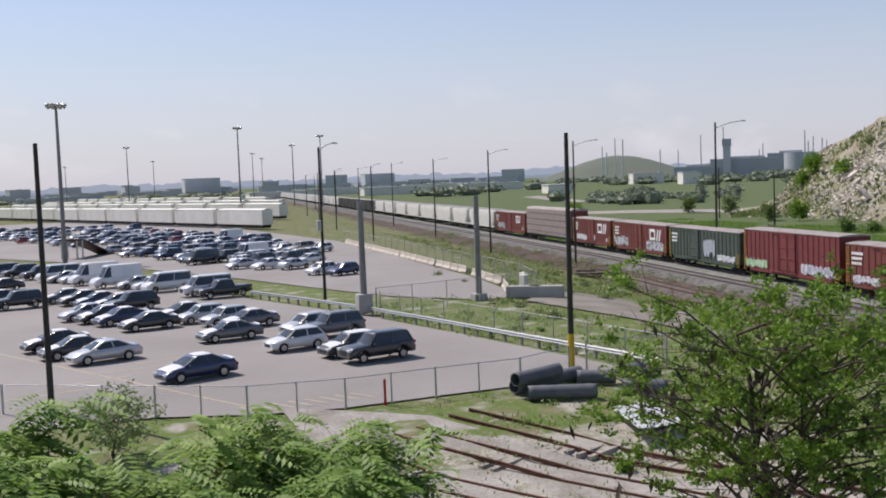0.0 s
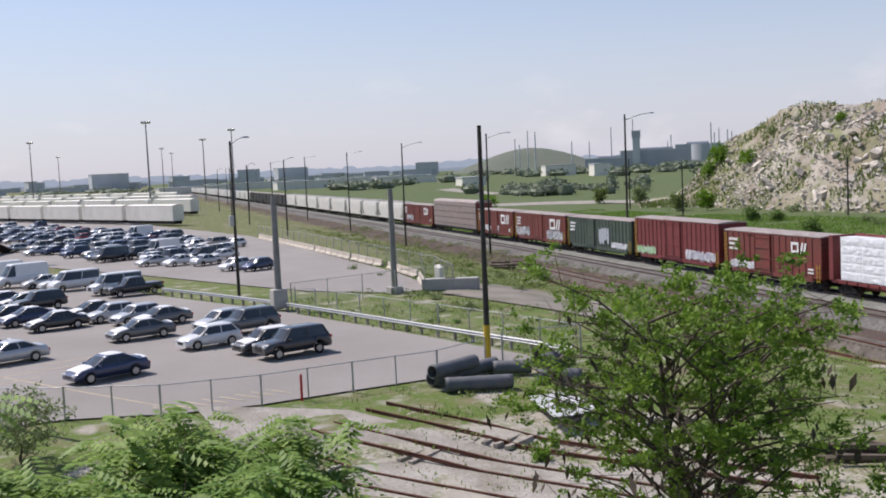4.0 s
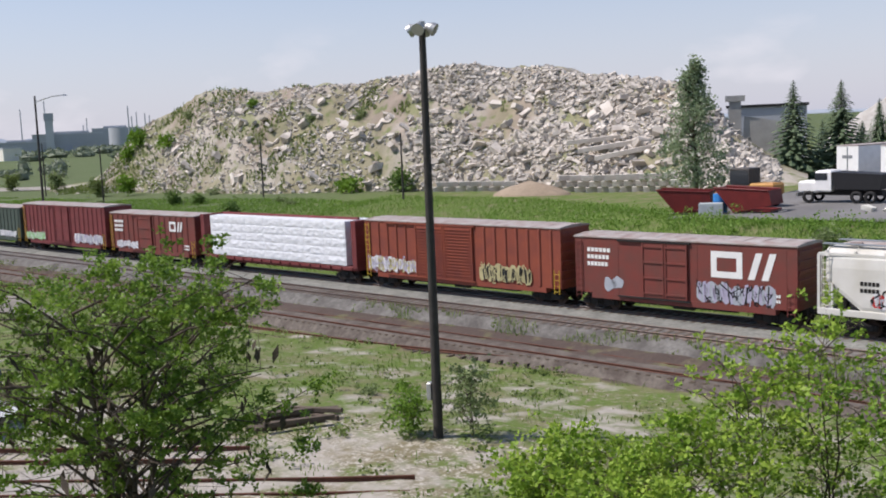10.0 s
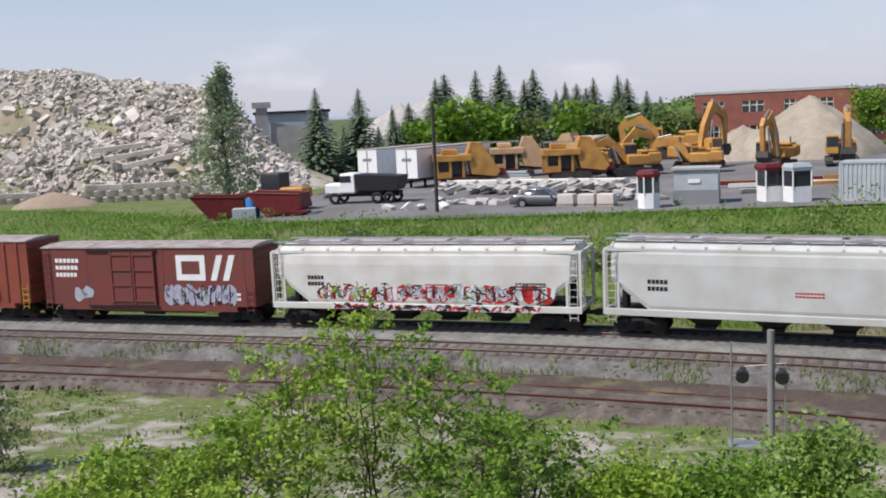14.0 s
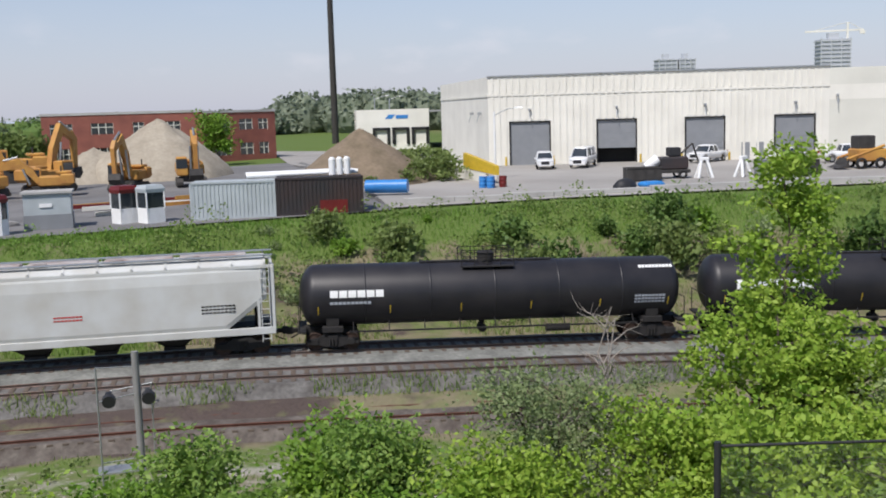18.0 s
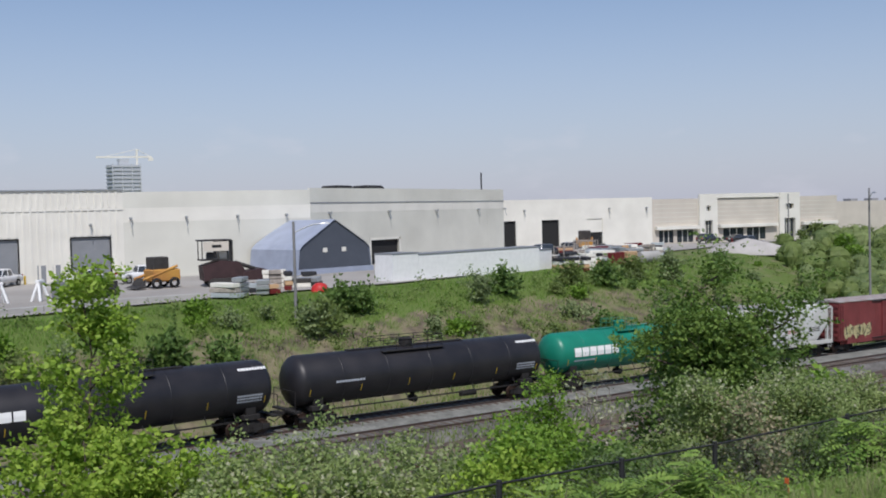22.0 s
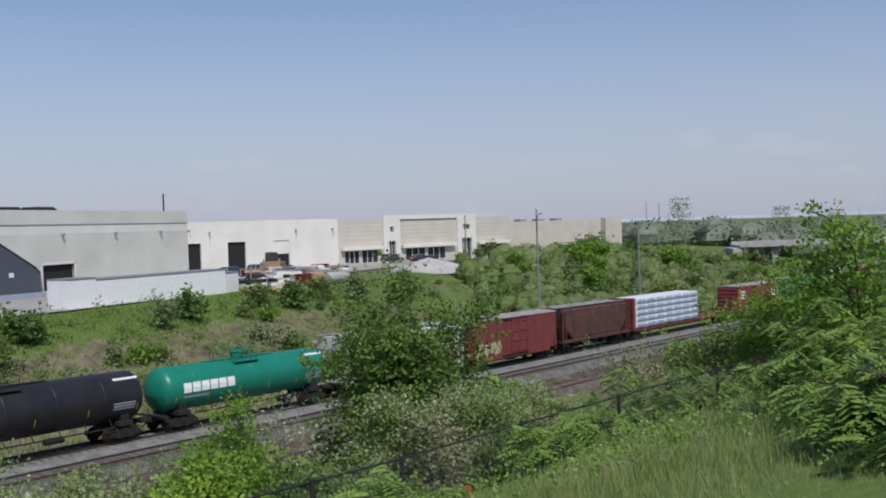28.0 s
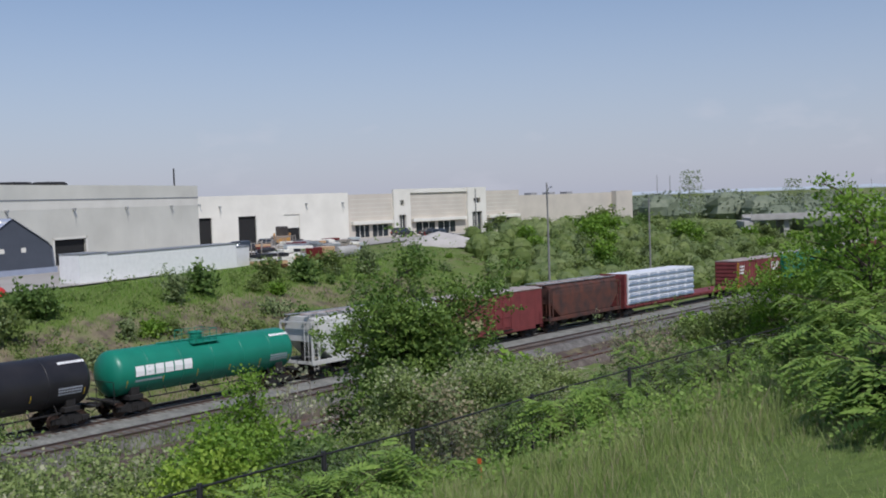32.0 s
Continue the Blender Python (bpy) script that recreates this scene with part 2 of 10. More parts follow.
M_GRAF_R = mat("red spray paint", (0.5, 0.03, 0.025), 0.5, var=0.1)
M_GRAF_B = mat("black spray paint", (0.02, 0.02, 0.022), 0.5, var=0.1)
M_GRAF_W = mat("white spray paint", (0.7, 0.7, 0.72), 0.5, var=0.12)
M_GRAF_S = mat("silver grey spray paint", (0.42, 0.45, 0.5), 0.45, var=0.15)
M_GRAF_G = mat("green spray paint", (0.3, 0.55, 0.25), 0.5, var=0.1)
M_GRAF_Y = mat("yellow spray paint", (0.5, 0.45, 0.24), 0.5, var=0.15)
M_GRAF_L = mat("lilac spray paint", (0.45, 0.42, 0.55), 0.5, var=0.12)
M_RAIL = mat("rail steel", (0.13, 0.11, 0.1), 0.42, metal=0.6, var=0.3, scale=2, alt=(0.15, 0.1, 0.08))
M_RUSTRAIL = mat("rusty rail", (0.14, 0.06, 0.04), 0.75, metal=0.3, var=0.3, scale=2)
M_TIE = mat("weathered tie wood", (0.11, 0.085, 0.065), 0.9, var=0.3, scale=3, bump=0.4, rand=0.3)
M_TIEP = mat("bleached tie wood", (0.33, 0.295, 0.255), 0.9, var=0.3, scale=3, bump=0.4, rand=0.3)
M_BALLAST = mat("grey stone ballast", (0.225, 0.228, 0.205), 0.95, var=0.7, scale=0.9, fine=5, bump=1.0, alt=(0.14, 0.142, 0.128))
M_BALLASTP = mat("pale limestone ballast", (0.35, 0.33, 0.295), 0.95, var=0.6, scale=0.6, fine=7, bump=1.0, alt=(0.24, 0.215, 0.18))
M_BALLAST2 = mat("dark dusty ballast", (0.09, 0.083, 0.076), 0.95, var=0.7, scale=0.9, fine=5, bump=1.0, alt=(0.17, 0.163, 0.15))
M_BALLASTB = mat("brown dirty ballast", (0.08, 0.064, 0.054), 0.95, var=0.7, scale=1.3, fine=5, bump=1.0, alt=(0.15, 0.13, 0.11))
M_ASPHALT = mat("sun-bleached asphalt", (0.285, 0.265, 0.25), 0.9, var=0.12, scale=0.08, fine=6, bump=0.15, alt=(0.24, 0.222, 0.207))
M_CONC = mat("concrete", (0.42, 0.41, 0.385), 0.85, var=0.15, scale=0.6, fine=14, bump=0.15, alt=(0.33, 0.32, 0.3))
M_CONCY = mat("yard concrete paving", (0.36, 0.34, 0.31), 0.9, var=0.15, scale=0.1, fine=8, bump=0.15, alt=(0.28, 0.265, 0.24))
M_DARKYARD = mat("dark gravel yard", (0.19, 0.185, 0.18), 0.95, var=0.3, scale=0.2, fine=8, bump=0.5)
M_GALV = mat("galvanised steel", (0.45, 0.46, 0.46), 0.45, metal=0.7, var=0.15, scale=3)
M_POLE = mat("dark weathered pole", (0.05, 0.045, 0.04), 0.8, var=0.3, scale=3, bump=0.3)
M_POLEG = mat("grey pole", (0.24, 0.235, 0.225), 0.7, var=0.2, scale=2, bump=0.1)
M_GLASS = mat("dark window glass", (0.035, 0.042, 0.048), 0.1, var=0.05, bump=0, spec=0.8)
M_RUBBER = mat("black rubber", (0.02, 0.02, 0.02), 0.8, var=0.2)
M_ALLOY = mat("alloy wheel metal", (0.5, 0.5, 0.5), 0.35, metal=0.8, var=0.1)
M_PLASTIC = mat("black plastic", (0.025, 0.025, 0.027), 0.6, var=0.1)
M_LAMP = mat("headlamp glass", (0.6, 0.62, 0.64), 0.15, var=0.05, bump=0)
M_TAIL = mat("red lamp glass", (0.35, 0.02, 0.02), 0.2, var=0.05, bump=0)


def ground_material():
    m = bpy.data.materials.new("ground of grass, soil and gravel")
    m.use_nodes = True
    n, l = m.node_tree.nodes, m.node_tree.links
    b = n["Principled BSDF"]
    co = n.new("ShaderNodeTexCoord")
    att = n.new("ShaderNodeAttribute")
    att.attribute_name = "cover"
    sep = n.new("ShaderNodeSeparateColor")
    l.new(att.outputs["Color"], sep.inputs[0])

    def nz(scale, detail=6):
        q = n.new("ShaderNodeTexNoise")
        q.inputs["Scale"].default_value, q.inputs["Detail"].default_value = scale, detail
        l.new(co.outputs["Object"], q.inputs["Vector"])
        return q.outputs["Fac"]

    def mixc(fac, a, c):
        q = n.new("ShaderNodeMix")
        q.data_type = "RGBA"
        l.new(fac, q.inputs[0]) if fac is not None else None
        for i, s in ((6, a), (7, c)):
            if isinstance(s, tuple):
                q.inputs[i].default_value = (*s, 1)
            else:
                l.new(s, q.inputs[i])
        return q.outputs[2]

    def edge(base, noise_out, sharp):
        """A patchy border: where base plus noise passes one half."""
        a = n.new("ShaderNodeMath")
        a.operation = "ADD"
        l.new(base, a.inputs[0])
        l.new(noise_out, a.inputs[1])
        r = n.new("ShaderNodeMapRange")
        r.inputs[1].default_value, r.inputs[2].default_value = 1.0 - sharp, 1.0 + sharp
        l.new(a.outputs[0], r.inputs[0])
        return r.outputs[0]

    grass = mixc(nz(0.35), (0.08, 0.135, 0.03), (0.145, 0.17, 0.06))
    grass = mixc(nz(5.0, 3), grass, (0.11, 0.165, 0.035))
    soil = mixc(nz(1.2), (0.07, 0.054, 0.047), (0.105, 0.08, 0.068))
    speck = mixc(edge(sep.outputs[2], nz(7.0, 2), 0.05), (0.2, 0.18, 0.12), (0.46, 0.43, 0.37))
    pale = mixc(nz(1.7), (0.45, 0.42, 0.37), (0.28, 0.255, 0.215))
    scrub = mixc(nz(0.8), (0.15, 0.145, 0.075), (0.25, 0.205, 0.14))
    c = mixc(edge(sep.outputs[0], nz(0.55), 0.12), scrub, grass)
    c = mixc(edge(sep.outputs[2], nz(2.6, 8), 0.1), c, speck)
    c = mixc(edge(sep.outputs[2], nz(0.42), 0.07), c, pale)
    c = mixc(edge(sep.outputs[1], nz(0.8), 0.12), c, soil)
    # far field on the left: distance haze dulls the green itself
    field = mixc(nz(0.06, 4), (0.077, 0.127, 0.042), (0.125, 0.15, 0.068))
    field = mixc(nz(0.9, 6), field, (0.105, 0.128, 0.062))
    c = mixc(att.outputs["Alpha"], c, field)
    l.new(c, b.inputs["Base Color"])
    b.inputs["Roughness"].default_value = 0.95
    b.inputs["Specular IOR Level"].default_value = 0.15
    bp = n.new("ShaderNodeBump")
    bp.inputs["Strength"].default_value, bp.inputs["Distance"].default_value = 0.8, 0.12
    l.new(nz(3.5, 8), bp.inputs["Height"])
    l.new(bp.outputs[0], b.inputs["Normal"])
    return m


M_GROUND = ground_material()

# ---- ground: one sheet to the horizon ----
def spaced(lo, hi, fine, grow):
    """Coordinates that are fine near 0 and grow outwards."""
    out, x, d = [0.0], 0.0, fine
    while x < hi:
        d = fine + max(0, x - 60) * grow
        x += d
        out.append(x)
    left, x = [], 0.0
    while x > lo:
        d = fine + max(0, -x - 60) * grow
        x -= d
        left.append(x)
    return left[::-1] + out


def cover(x, y):
    """Share of green, of dark soil and of pale gravel."""
    n = beyond(x, y)
    if n > 4:
        nb = lin(x, BX, BN)
        g = 0.62 if n < nb + 2 else 0.56
        if 8 < x < 118:
            v = n / nb
            g = 0.85 if v > 0.74 else 0.46 if v > 0.3 else 0.42
            return g, 0.44 if 0.3 < v < 0.72 else 0.15, 0.0 if n < nb else 0.1
        return g, 0.1, 0.0 if n < nb else 0.1
    if n > -5.5:
        return 0.42, 0.3, 0.1
    if n > -10.5:
        return 0.4, 0.66 if x < 14 else 0.36 if x < 40 else 0.6, 0.12
    g, s, p = 0.6, 0.2, 0.38
    if -48 < x < -12 and n < -22:
        p = 0.5 if -44 < x < -20 and -45 < n < -30 else 0.38
    if -32 < x < 14 and n < -11.5:
        p = 0.41
    if -32 < x < -18 and 23 < y < 33.5:
        g, p = 0.46, 0.49
    if x < -44 and n > -30:
        p, g, s = 0.36, 0.6, 0.34
    if x < -120 and n < -8:
        g, s, p = 0.52, 0.38, 0.34
    if n < -24 and x > -14:
        g, p, s = 0.8, 0.1, 0.1
    return g, s, p


gx, gy = spaced(-4500, 4500, 1.0, 0.045), spaced(-1500, 4500, 1.0, 0.045)
gv, gc = [], []
for y in gy:
    for x in gx:
        z = ground_z(x, y)
        far = max(abs(x), abs(y))
        rough = 0.10 * noise.noise((x * 0.4, y * 0.4, 0)) + 0.12 * noise.noise((x * 0.11, y * 0.11, 3))
        n_ = beyond(x, y)
        flat = abs(n_) < 7 or (x < -47 and n_ < -8) or (n_ > lin(x, BX, BN) - 1 and -40 < x < 230)
        gv.append((x, y, z + (-0.06 if flat else rough)))
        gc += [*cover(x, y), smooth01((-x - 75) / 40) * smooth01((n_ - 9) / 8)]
w = len(gx)
gf = [(j * w + i, j * w + i + 1, (j + 1) * w + i + 1, (j + 1) * w + i) for j in range(len(gy) - 1) for i in range(w - 1)]
gm = bpy.data.meshes.new("ground")
gm.from_pydata(gv, [], gf)
gm.polygons.foreach_set("use_smooth", [True] * len(gf))
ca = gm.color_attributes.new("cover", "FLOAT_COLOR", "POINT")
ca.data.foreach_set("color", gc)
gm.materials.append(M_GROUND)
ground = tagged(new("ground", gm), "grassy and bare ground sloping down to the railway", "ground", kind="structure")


PAVED = []


def paved(x, y):
    """Whether a place lies on one of the paved sheets."""
    for o in PAVED:
        hit = False
        for (ax, ay), (bx, by) in zip(o, o[1:] + o[:1]):
            if (ay > y) != (by > y) and x < ax + (y - ay) * (bx - ax) / (by - ay):
                hit = not hit
        if hit:
            return True
    return False


def sheet(name, outline, material, label, category, lift=0.06, step=3.0):
    """Paving laid on the ground inside an outline (clockwise or not), following its height."""
    PAVED.append(outline)
    bm = bmesh.new()
    bm.faces.new([bm.verts.new((x, y, 0)) for x, y in outline])
    xs, ys = [p[0] for p in outline], [p[1] for p in outline]
    for ax, lo, hi in ((0, min(xs), max(xs)), (1, min(ys), max(ys))):
        k = lo + step
        while k < hi:
            co, no = ((k, 0, 0), (1, 0, 0)) if ax == 0 else ((0, k, 0), (0, 1, 0))
            bmesh.ops.bisect_plane(bm, geom=bm.verts[:] + bm.edges[:] + bm.faces[:], plane_co=co, plane_no=no)
            k += step
    for v in bm.verts:
        v.co.z = ground_z(v.co.x, v.co.y) + lift
    bmesh.ops.recalc_face_normals(bm, faces=bm.faces[:])
    me = bpy.data.meshes.new(name)
    bm.to_mesh(me)
    bm.free()
    if me.polygons[0].normal.z < 0:
        me.flip_normals()
    me.materials.append(material)
    return tagged(new(name, me), label, category, kind="structure")


# ---- ballast, rails and ties ----
def sweep(rows, name, material, label, category, smooth=False, parent=None):
    sh = Shape()
    sh.rings(rows, smooth=smooth, closed=False, caps=False)
    if parent is not None:
        return part(name, sh, material, parent, label)
    return tagged(new(name, sh.mesh(name, material)), label, category, kind="structure")


def along(s0, s1):
    out, s = [], s0
    while s < s1:
        out.append(s)
        s += 3.0 if abs(s) < 150 else 12.0
    return out + [s1]


def frame_at(s, n, dz=0.0):
    x, y, z, h = on_track(s, n)
    return pose(x, y, z + dz, 0, 0, h)


bed = []
for s in along(-1200, 420):
    row = []
    for n, z in ((-2.75, -0.24), (-2.2, -0.15), (1.7, -0.15), (3.4, -0.85)):
        x, y, tz, _ = on_track(s, n)
        row.append((x, y, tz + z + 0.03 * noise.noise((x, y, 0))))
    bed.append(row[::-1])
sweep(bed, "ballast", M_BALLAST, "grey crushed stone ballast under the main line", "ballast")
bed = []
for s in along(-1200, 420):
    row = []
    for n, z in ((-6.5, -0.85), (-5.7, -0.27), (-2.6, -0.25)):
        x, y, tz, _ = on_track(s, n)
        row.append((x, y, tz + z + 0.03 * noise.noise((x, y, 0))))
    bed.append(row[::-1])
sweep(bed, "ballast", M_BALLAST2, "dark dusty ballast under the second track", "ballast")
low = []
for s in along(-110, 110):
    row = []
    for n, z in ((-10.3, -1.62), (-9.7, -1.04), (-7.3, -1.03), (-6.7, -1.3)):
        x, y, tz, _ = on_track(s, n)
        row.append((x, y, tz + z))
    low.append(row[::-1])
sweep(low, "ballast", M_BALLASTB, "brown dirty ballast under the rusty siding", "ballast")

RAIL_PROFILE = ((-0.07, -0.17), (-0.02, -0.15), (-0.02, -0.05), (-0.037, -0.04), (-0.037, 0.0), (0.037, 0.0), (0.037, -0.04), (0.02, -0.05), (0.02, -0.15), (0.07, -0.17))
TIE = Shape().box(-0.115, 0.115, -1.3, 1.3, -0.2, -0.03, bev=0.015).mesh("tie", M_TIE)
TIEP = Shape().box(-0.115, 0.115, -1.3, 1.3, -0.2, 0.0, bev=0.015).mesh("tie", M_TIEP)


def railway(name, frames, tie_frames, rail_mat, tie_mesh, label):
    """A track: two rails swept over the frames, and single ties under them."""
    root = thing(name, label, "railway track", kind="structure")
    for side in (-0.755, 0.755):
        rows = [[tuple(m @ Vector((0, side + p, z))) for p, z in RAIL_PROFILE][::-1] for m in frames]
        part("rail", Shape().rings(rows, closed=True), rail_mat, root)
    for m in tie_frames:
        t = part("tie", tie_mesh, None, root)
        t.matrix_basis = m @ pose(0, 0, -0.1, 0, 0, rng.uniform(-2, 2))
    return root


def line_frames(p, q, step, dz=0.0):
    d = math.hypot(q[0] - p[0], q[1] - p[1])
    rz = math.degrees(math.atan2(q[1] - p[1], q[0] - p[0]))
    k = max(1, int(d / step))
    out = []
    for i in range(k + 1):
        x, y = p[0] + (q[0] - p[0]) * i / k, p[1] + (q[1] - p[1]) * i / k
        out.append(pose(x, y, ground_z(x, y) + dz, 0, 0, rz))
    return out


railway("track_main", [frame_at(s, 0) for s in along(-1200, 420)], [frame_at(s * 0.62, 0) for s in range(-60, 120)], M_RAIL, TIE, "main line rails on dark ties, bearing the train")
railway("track_second", [frame_at(s, -4.15, -0.1) for s in along(-1200, 420)], [frame_at(s * 0.62, -4.15, -0.1) for s in range(-110, 170)], M_RAIL, TIE, "empty second track with worn rails")
railway("track_siding", [frame_at(s, -8.5, -0.92) for s in along(-110, 110)], [frame_at(s * 0.62, -8.5, -0.92) for s in range(-110, 120)], M_RUSTRAIL, TIE, "rusty disused siding track beside the main line")


def joining(s):
    x, y, _, h = on_track(s, -8.5 - 2.4 * smooth01((-14 - s) / 45))
    return pose(x, y, max(ground_z(x, y) + 0.12, track_z(x) - 0.96 - 0.5 * smooth01((-14 - s) / 30)), 0, 0, h)


railway("track_joining", [joining(s) for s in along(-100, -16)], [joining(-100 + s * 0.9) @ pose(0, 0, -0.06) for s in range(0, 84)], M_RUSTRAIL, TIE, "rusty disused track that joins the siding")
# three old yard tracks below the camera, with pale ballast round the middle one
for off, u0, u1 in ((34.2, -33, -5), (38.0, -33, -12), (30.4, -31, -16)):
    ca_, sa_ = math.cos(radians(29.4)), math.sin(radians(29.4))
    nx, ny = -sa_, ca_
    p = (nx * off + ca_ * u0, ny * off + sa_ * u0)
    q = (nx * off + ca_ * u1, ny * off + sa_ * u1)
    railway("track_yard", line_frames(p, q, 3, 0.15), line_frames(p, q, 0.6, 0.065), M_RUSTRAIL, TIEP, "old yard track with rusty rails and bleached ties")
sheet("ballast_yard", [(-52, 9), (-47.5, 15.5), (-30, 24.5), (-24, 19), (-34, 9)], M_BALLASTP, "pale stone ballast round old yard tracks", "ballast", 0.05)

# ---- the freight train; a car's own x runs along it, -y is the side towards the camera, z from the rail top ----
SPEED = -1.14
CARS = []          # thing, middle at 0 s, half distance of its trucks, wheelsets


def wheelset_mesh():
    sh = Shape()
    sh.tube((0, -0.9, 0), (0, 0.9, 0), 0.08, seg=8)
    for y in (-0.755, 0.755):
        s = -1 if y < 0 else 1
        prof = ((0.12, 0.09), (0.3, 0.05), (0.38, 0.06), (0.43, 0.075), (0.43, -0.04), (0.46, -0.055), (0.46, -0.075), (0.38, -0.06), (0.3, -0.02), (0.12, -0.08))
        rows = []
        for r, d in prof:
            rows.append([(r * math.cos(k * math.pi / 8), y + s * d, r * math.sin(k * math.pi / 8)) for k in range(16)])
        sh.rings(rows if s > 0 else rows[::-1], smooth=False)
    for k in range(5):        # cast dimples that show the turning
        a = 2 * math.pi * k / 5
        sh.tube((0.25 * math.cos(a), -0.83, 0.25 * math.sin(a)), (0.25 * math.cos(a), -0.79, 0.25 * math.sin(a)), 0.045, seg=6)
    return sh.mesh("wheelset", M_WHEEL)


def truck_mesh():
    sh = Shape()
    for y in (-1.02, 1.02):
        pts = [(-1.25, 0.36), (-1.25, 0.62), (-0.75, 0.66), (-0.4, 0.86), (0.4, 0.86), (0.75, 0.66), (1.25, 0.62), (1.25, 0.36), (0.95, 0.4), (0.55, 0.3), (0.35, 0.22), (-0.35, 0.22), (-0.55, 0.3), (-0.95, 0.4)]
        sh.prism(pts, y - 0.07, y + 0.07)
        for x in (-0.885, 0.885):
            sh.box(x - 0.16, x + 0.16, y - 0.13, y + 0.13, 0.33, 0.62, bev=0.02)
        for x in (-0.16, 0.0, 0.16):
            sh.tube((x, y - 0.1, 0.3), (x, y - 0.1, 0.62), 0.06, seg=8)
    sh.box(-0.22, 0.22, -1.15, 1.15, 0.5, 0.82, bev=0.03)
    return sh.mesh("truck_frame", M_UNDER)


WHEELSET, TRUCK = wheelset_mesh(), truck_mesh()
COUPLER = Shape().box(-0.75, 0.25, -0.1, 0.1, 0.78, 0.98, bev=0.02).box(0.15, 0.48, -0.16, 0.16, 0.72, 1.06, bev=0.05).tube((-0.2, -0.3, 0.7), (0.3, -0.2, 0.45), 0.03, seg=6).mesh("coupler", M_UNDER)


def running_gear(root, length, inset=2.0):
    hb = length / 2 - inset
    sets = []
    for x in (-hb, hb):
        tr = part("truck", TRUCK, None, root, m=pose(x, 0, 0))
        for dx in (-0.885, 0.885):
            sets.append((part("wheelset", WHEELSET, None, tr, m=pose(dx, 0, 0.43)), dx))
    for s, rz in ((-1, 180), (1, 0)):
        part("coupler", COUPLER, None, root, m=pose(s * (length / 2 - 0.42), 0, 0, 0, 0, rz))
    return hb, sets


def ladder(sh, x, y, z0, z1, wide=0.4, along_x=True):
    for d in (-wide / 2, wide / 2):
        a, b = ((x + d, y, z0), (x + d, y, z1)) if along_x else ((x, y + d, z0), (x, y + d, z1))
        sh.tube(a, b, 0.025, seg=6)
    z = z0 + 0.15
    while z < z1:
        a, b = ((x - wide / 2, y, z), (x + wide / 2, y, z)) if along_x else ((x, y - wide / 2, z), (x, y + wide / 2, z))
        sh.tube(a, b, 0.018, seg=5, caps=False)
        z += 0.36


def bars(root, y, x, z, rows, wide, high, material, name="lettering", gap=1.7, chars=6):
    """Writing as plain bars: rows of small blocks."""
    sh = Shape()
    for r in range(rows):
        cw = wide / chars
        for c in range(chars):
            k = cw * 0.78
            sh.box(x + c * cw, x + c * cw + k, y - 0.004, y + 0.004, z - r * high * gap - high, z - r * high * gap)
    ob = part(name, sh, material, root)
    ob["kind"] = "stuff"
    return ob


def mark(root, y, x, z, h, w):
    """A large white plain-shape emblem: a ring with square corners and two slanting bands."""
    t, w1 = h * 0.24, w * 0.48
    for a, b, c, d in ((x, x + w1, z - t, z), (x, x + w1, z - h, z - h + t), (x, x + t, z - h + t, z - t), (x + w1 - t, x + w1, z - h + t, z - t)):
        part("emblem_bar", Shape().box(a, b, y - 0.004, y + 0.004, c, d), M_WHITE, root, "white emblem bar")
    for k in (0, 1):
        x2 = x + w * (0.56 + 0.2 * k)
        part("emblem_bar", Shape().prism([(x2, z - h), (x2 + t * 1.1, z - h), (x2 + t * 1.1 + w * 0.12, z), (x2 + w * 0.12, z)], y - 0.004, y + 0.004), M_WHITE, root, "white emblem bar")


